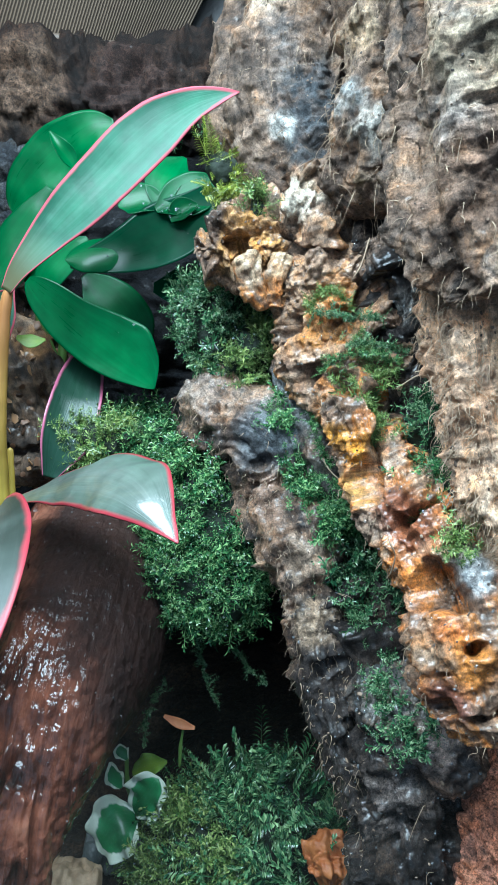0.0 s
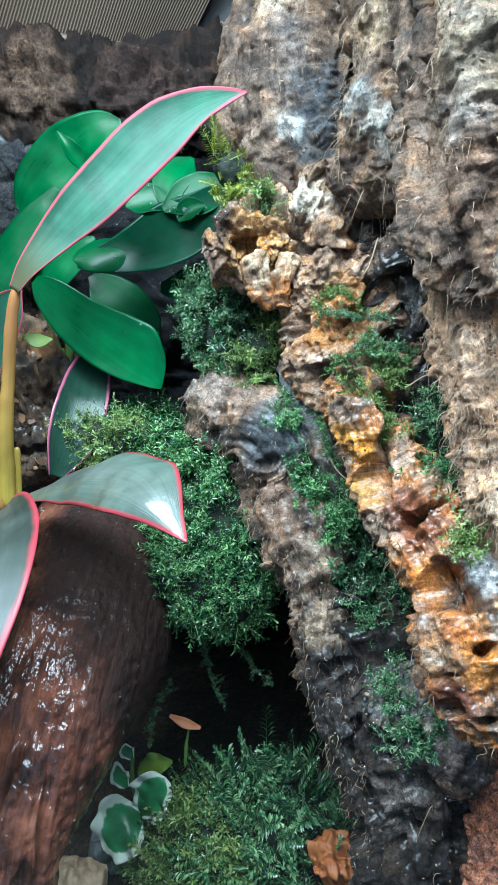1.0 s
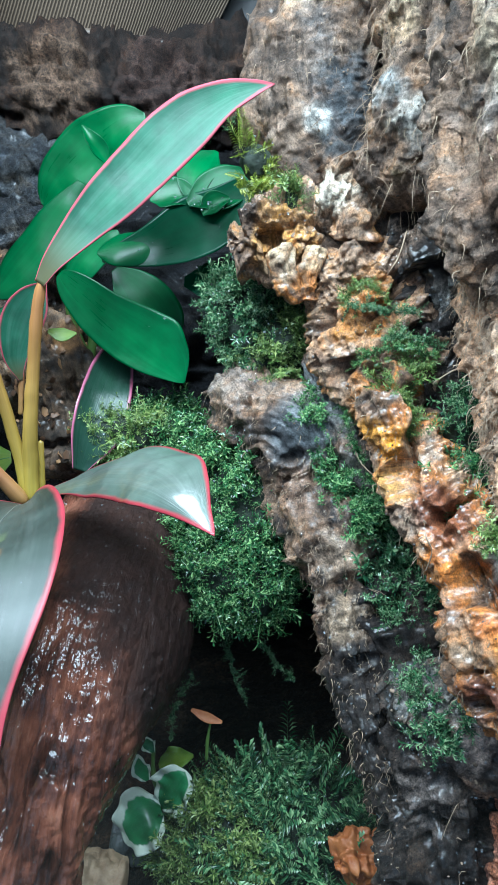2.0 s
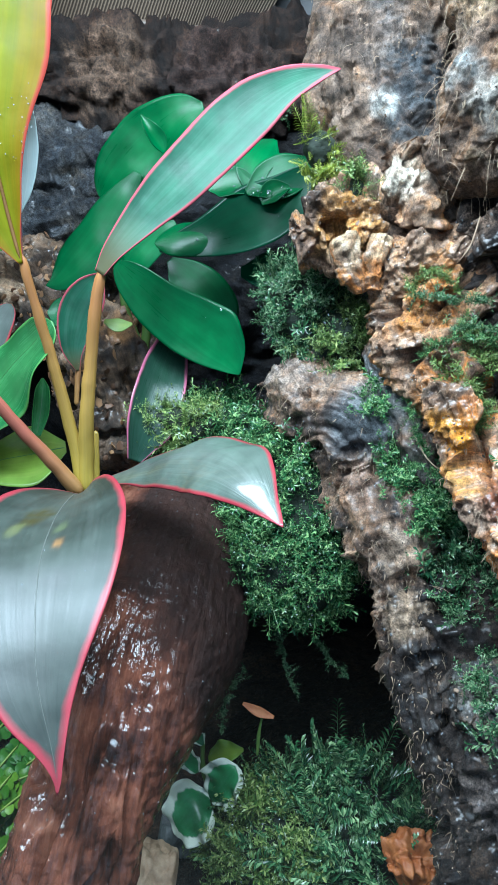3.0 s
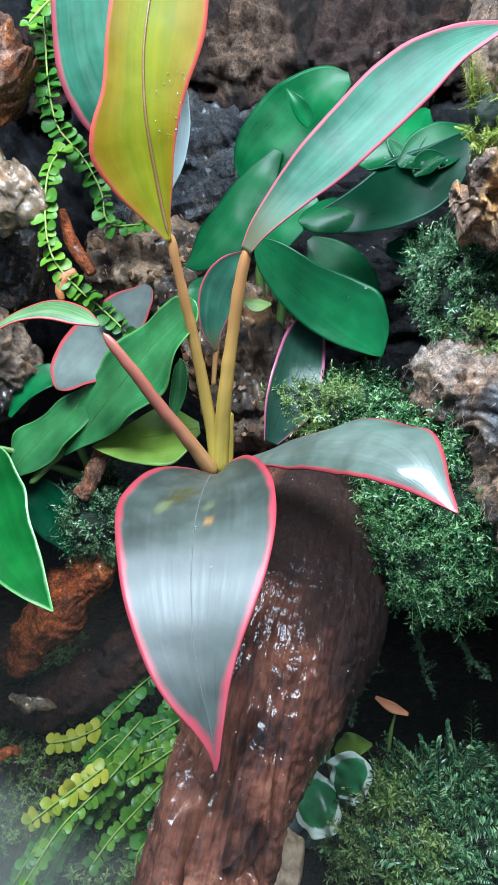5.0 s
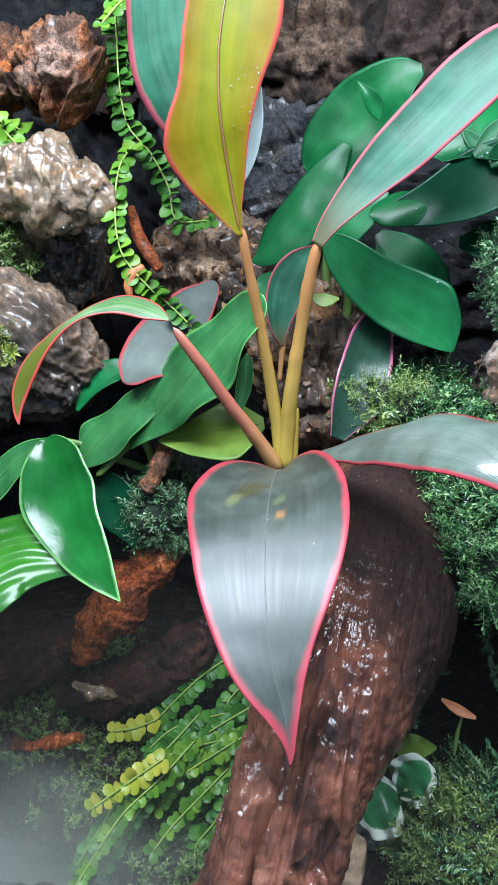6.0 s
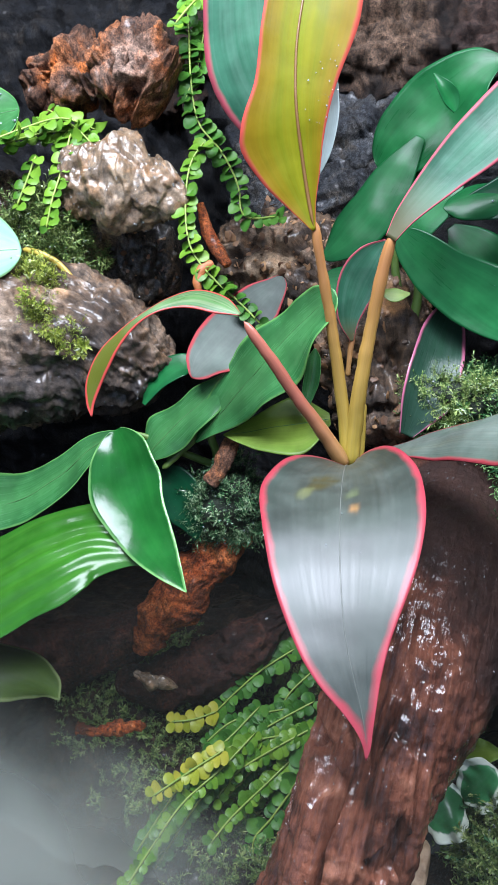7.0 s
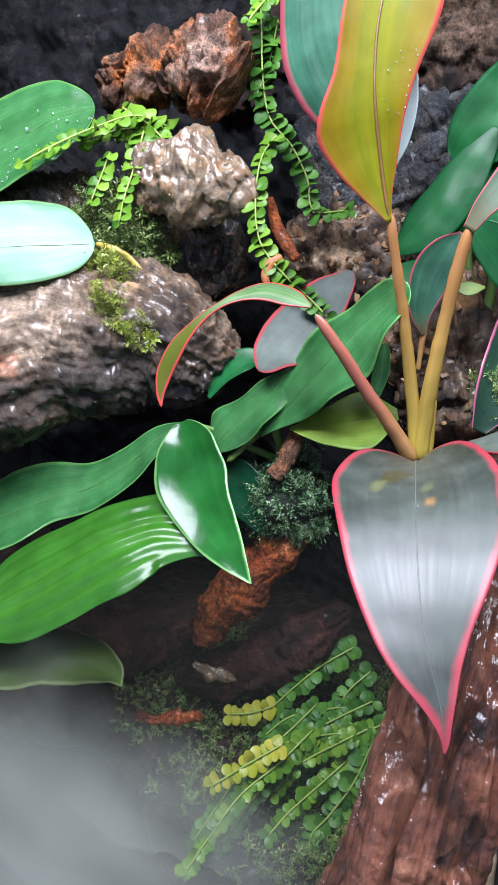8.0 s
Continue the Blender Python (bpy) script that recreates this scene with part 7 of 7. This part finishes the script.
# ---- crumbs of bark, and beads of water ----
CRUMB = small_leaf_material("bark_crumb", (0.03, 0.02, 0.014), (0.15, 0.095, 0.06), (0.36, 0.26, 0.18), 0.7, 0.0)


for ob, cnt, sz, sd in ((cork_wall, 380, 0.0005, 91), (root_ridge, 350, 0.0005, 92), (rot_top, 200, 0.0006, 93), (rot_ridge, 120, 0.0005, 94), (cork_grey, 500, 0.00035, 95), (cork_near, 500, 0.00035, 96), (cork_mid, 300, 0.00035, 97), (gully, 400, 0.0004, 98), (lump, 150, 0.0006, 99)):
    sp_, sn_ = surface(ob)
    sel = sn_[:, 1] < 0.1
    tagged(part("bark_crumb", local(bits_mesh("bark_crumb", sp_[sel], sn_[sel], cnt, sz, CRUMB, sd), stump.location), stump), kind="stuff")
LITTER = small_leaf_material("brown_leaf_litter", (0.035, 0.018, 0.010), (0.17, 0.085, 0.042), (0.46, 0.26, 0.12), 0.5, 0.0)
for lab, ob, cnt, sz, sd in (("brown crumbled leaf litter on the boulder", mid_rock, 700, 0.0018, 131), ("brown crumbled leaf litter on the wet bank", left_bank, 260, 0.0015, 132)):
    sp_, sn_ = surface(ob)
    sel = sn_[:, 1] < 0.1
    tagged(part("leaf_litter", bits_mesh("leaf_litter", sp_[sel], sn_[sel], cnt, sz, LITTER, sd, 0.22, 0.25)), lab, "leaf litter", kind="stuff")
for lab, ob, cnt, sz, sd in (("water beads on the rotten stump", rot_top, 320, 0.00038, 111), ("water beads on the rotten stump", rot_ridge, 320, 0.00038, 112), ("water beads on the mossy ridge", root_ridge, 320, 0.00038, 113), ("water beads on the lump of wood", lump, 280, 0.00038, 114),
                             ("water beads in the gully", gully, 440, 0.00038, 115), ("water beads on the wet log", wet_log, 520, 0.00026, 116), ("water beads on the wet bank", left_bank, 800, 0.00060, 117), ("water beads on the mossy log", left_log, 260, 0.00040, 118), ("water beads on the wet stone", stone, 160, 0.00055, 119), ("water beads in the hollow", hollow_wood, 260, 0.00035, 120)):
    sp_, sn_ = surface(ob)
    sel = sn_[:, 1] < 0.1
    o = part("dew", bits_mesh("dew", sp_[sel], sn_[sel], cnt, sz, BEAD.mat, sd, 0.8, 0.2))
    tagged(o, lab, "water", "water beads", "stuff")

# ---- mist drifting over the floor ----
MIST = Nodes("white_mist")
at = MIST.node("ShaderNodeAttribute")
at.attribute_name = "tint"
dens = MIST.math("MULTIPLY", at.outputs["Alpha"], MIST.ramp(MIST.noise(MIST.coords("Object"), 11, 2, 0.45), [(0.25, (0.45,)), (0.75, (1.0,))]))
veil, haze_d, haze_t = MIST.node("ShaderNodeBsdfTransparent"), MIST.node("ShaderNodeBsdfDiffuse", Color=(0.86, 0.91, 0.80, 1)), MIST.node("ShaderNodeBsdfTranslucent", Color=(0.86, 0.91, 0.80, 1))
both, fin = MIST.node("ShaderNodeMixShader", Fac=0.5), MIST.node("ShaderNodeMixShader")
MIST.link(haze_d.outputs[0], both.inputs[1])
MIST.link(haze_t.outputs[0], both.inputs[2])
MIST.link(dens, fin.inputs[0])
MIST.link(veil.outputs[0], fin.inputs[1])
MIST.link(both.outputs[0], fin.inputs[2])
MIST.link(fin.outputs[0], MIST.out.inputs["Surface"])


def mist_layer(centre, wide, high, density, seed):
    """A billowing sheet of mist that thins out towards its rim."""
    n = 44
    u, v = np.meshgrid(np.linspace(-1, 1, n), np.linspace(-1, 1, n))
    u, v = u.ravel(), v.ravel()
    p = np.stack([u * wide, 0.005 * v + 0 * u, v * high], 1)
    p[:, 1] += 0.004 * fbm(np.stack([u * 1.2, v * 1.2, 0 * u + seed], 1), 2)
    me = mesh_of("mist", p, grid_faces(n, n), MIST.mat)
    soft = 1 - smooth(0.15, 1.0, np.sqrt(u ** 2 + v ** 2) + 0.45 * fbm(np.stack([u * 2, v * 2, 0 * u + seed + 5], 1), 2))
    val = np.ones((len(p), 4))
    val[:, 3] = soft * density * (1 - smooth(0.55, 1.0, np.maximum(np.abs(u), np.abs(v))))
    colour_layer(me, val)
    ob = part("mist", me)
    ob.location = centre
    return tagged(ob, "white mist drifting low over the tank floor", "mist", "mist", "stuff")


# The sixth sheet, wide and thin, is added as haze that lifts dark tones.
for k, (c, w_, h_, dn) in enumerate((((-0.2619, 0.1639, 0.0137), 0.12, 0.070, 0.70), ((-0.2780, 0.1950, 0.0040), 0.14, 0.085, 0.45), ((-0.2350, 0.2400, -0.0050), 0.115, 0.080, 0.42), ((-0.2060, 0.2695, -0.0544), 0.13, 0.06, 0.36),
                                     ((-0.2860, 0.2020, 0.0620), 0.09, 0.065, 0.26), ((-0.1300, 0.1450, 0.1000), 0.26, 0.15, 0.045), ((-0.2008, 0.1280, 0.0962), 0.100, 0.066, 0.75))):
    mist_layer(c, w_, h_, dn, 3.1 * k)

# ---- beads on the leaves, twigs and scraps ----


def leaf_beads(owner, label_word, balls, count, size, seed):
    """Drops of water on the leaves of a plant near the given places."""
    pts, nrm = [], []
    for o in owner.children:
        if o.name.startswith("leaf"):
            p, n = verts_of(o.data)
            k = len(p) // 2
            pts.append(p[:k] + np.array(owner.location))
            nrm.append(n[:k])
    p, n = np.vstack(pts), np.vstack(nrm)
    keep = np.zeros(len(p), dtype=bool)
    for c, rad in balls:
        keep |= np.linalg.norm(p - np.array(c), axis=1) < rad
    rng = np.random.RandomState(seed)
    q = p[keep] + rng.normal(size=(keep.sum(), 3)) * 0.0008
    m = np.where((n[keep] @ np.array((0, -1, 0.3)) > 0)[:, None], n[keep], -n[keep])
    o = part("dew", bits_mesh("dew", q + m * 0.0003, m, count, size, BEAD.mat, seed, 0.75, 0.3))
    tagged(o, label_word, "water", "water beads", "stuff")


leaf_beads(cordy, "water drops on the golden leaf", [((-0.1340, 0.2771, 0.3754), 0.010), ((-0.1368, 0.2748, 0.3635), 0.010), ((-0.1383, 0.2732, 0.3538), 0.008)], 34, 0.00024, 301)
leaf_beads(cordy, "water drops on the hanging leaf", [((-0.1049, 0.1815, 0.2012), 0.012), ((-0.0926, 0.1966, 0.2112), 0.02)], 7, 0.0004, 302)
leaf_beads(pale, "water drops on the mid-green leaf", [((-0.3512, 0.3003, 0.3656), 0.03), ((-0.3393, 0.3116, 0.3789), 0.02)], 50, 0.0007, 303)
leaf_beads(broad, "water drops on the broad leaves", [((-0.0672, 0.3142, 0.2906), 0.015), ((-0.0409, 0.3189, 0.3427), 0.02), ((-0.0608, 0.3192, 0.3287), 0.012)], 60, 0.0005, 304)
limb("rusty_twig", "thin rust-orange twig among the creepers", "twig", [(-0.2220, 0.3434, 0.3334, 0.0009), (-0.2161, 0.3394, 0.3179, 0.0019), (-0.2089, 0.3381, 0.3072, 0.0022), (-0.2019, 0.3371, 0.2981, 0.0012)], RUST_WOOD, 40, 16, 0.8, relief(0.001, 0.001, 0.0005, 0, 51.0, plates=0.0))
limb("rusty_twig", "curled orange husk beside the creeper tip", "twig", [(-0.2069, 0.3281, 0.2993, 0.0009), (-0.2120, 0.3247, 0.2969, 0.0018), (-0.2144, 0.3223, 0.2904, 0.0018), (-0.2133, 0.3223, 0.2845, 0.0009)], ORANGE_LEAF, 40, 16, 0.6, relief(0.001, 0.001, 0.0004, 0, 52.0, plates=0.0), None)
limb("brown_curl", "curled brown scrap of bark above dark moss", "bark", [(-0.1921, 0.3154, 0.2064, 0.0031), (-0.1935, 0.3106, 0.1979, 0.0043), (-0.1964, 0.3078, 0.1904, 0.0031), (-0.2014, 0.3051, 0.1821, 0.0037)], BARK_CHUNK, 50, 24, 0.7, relief(0.002, 0.001, 0.0008, 0, 53.0, plates=0.001))
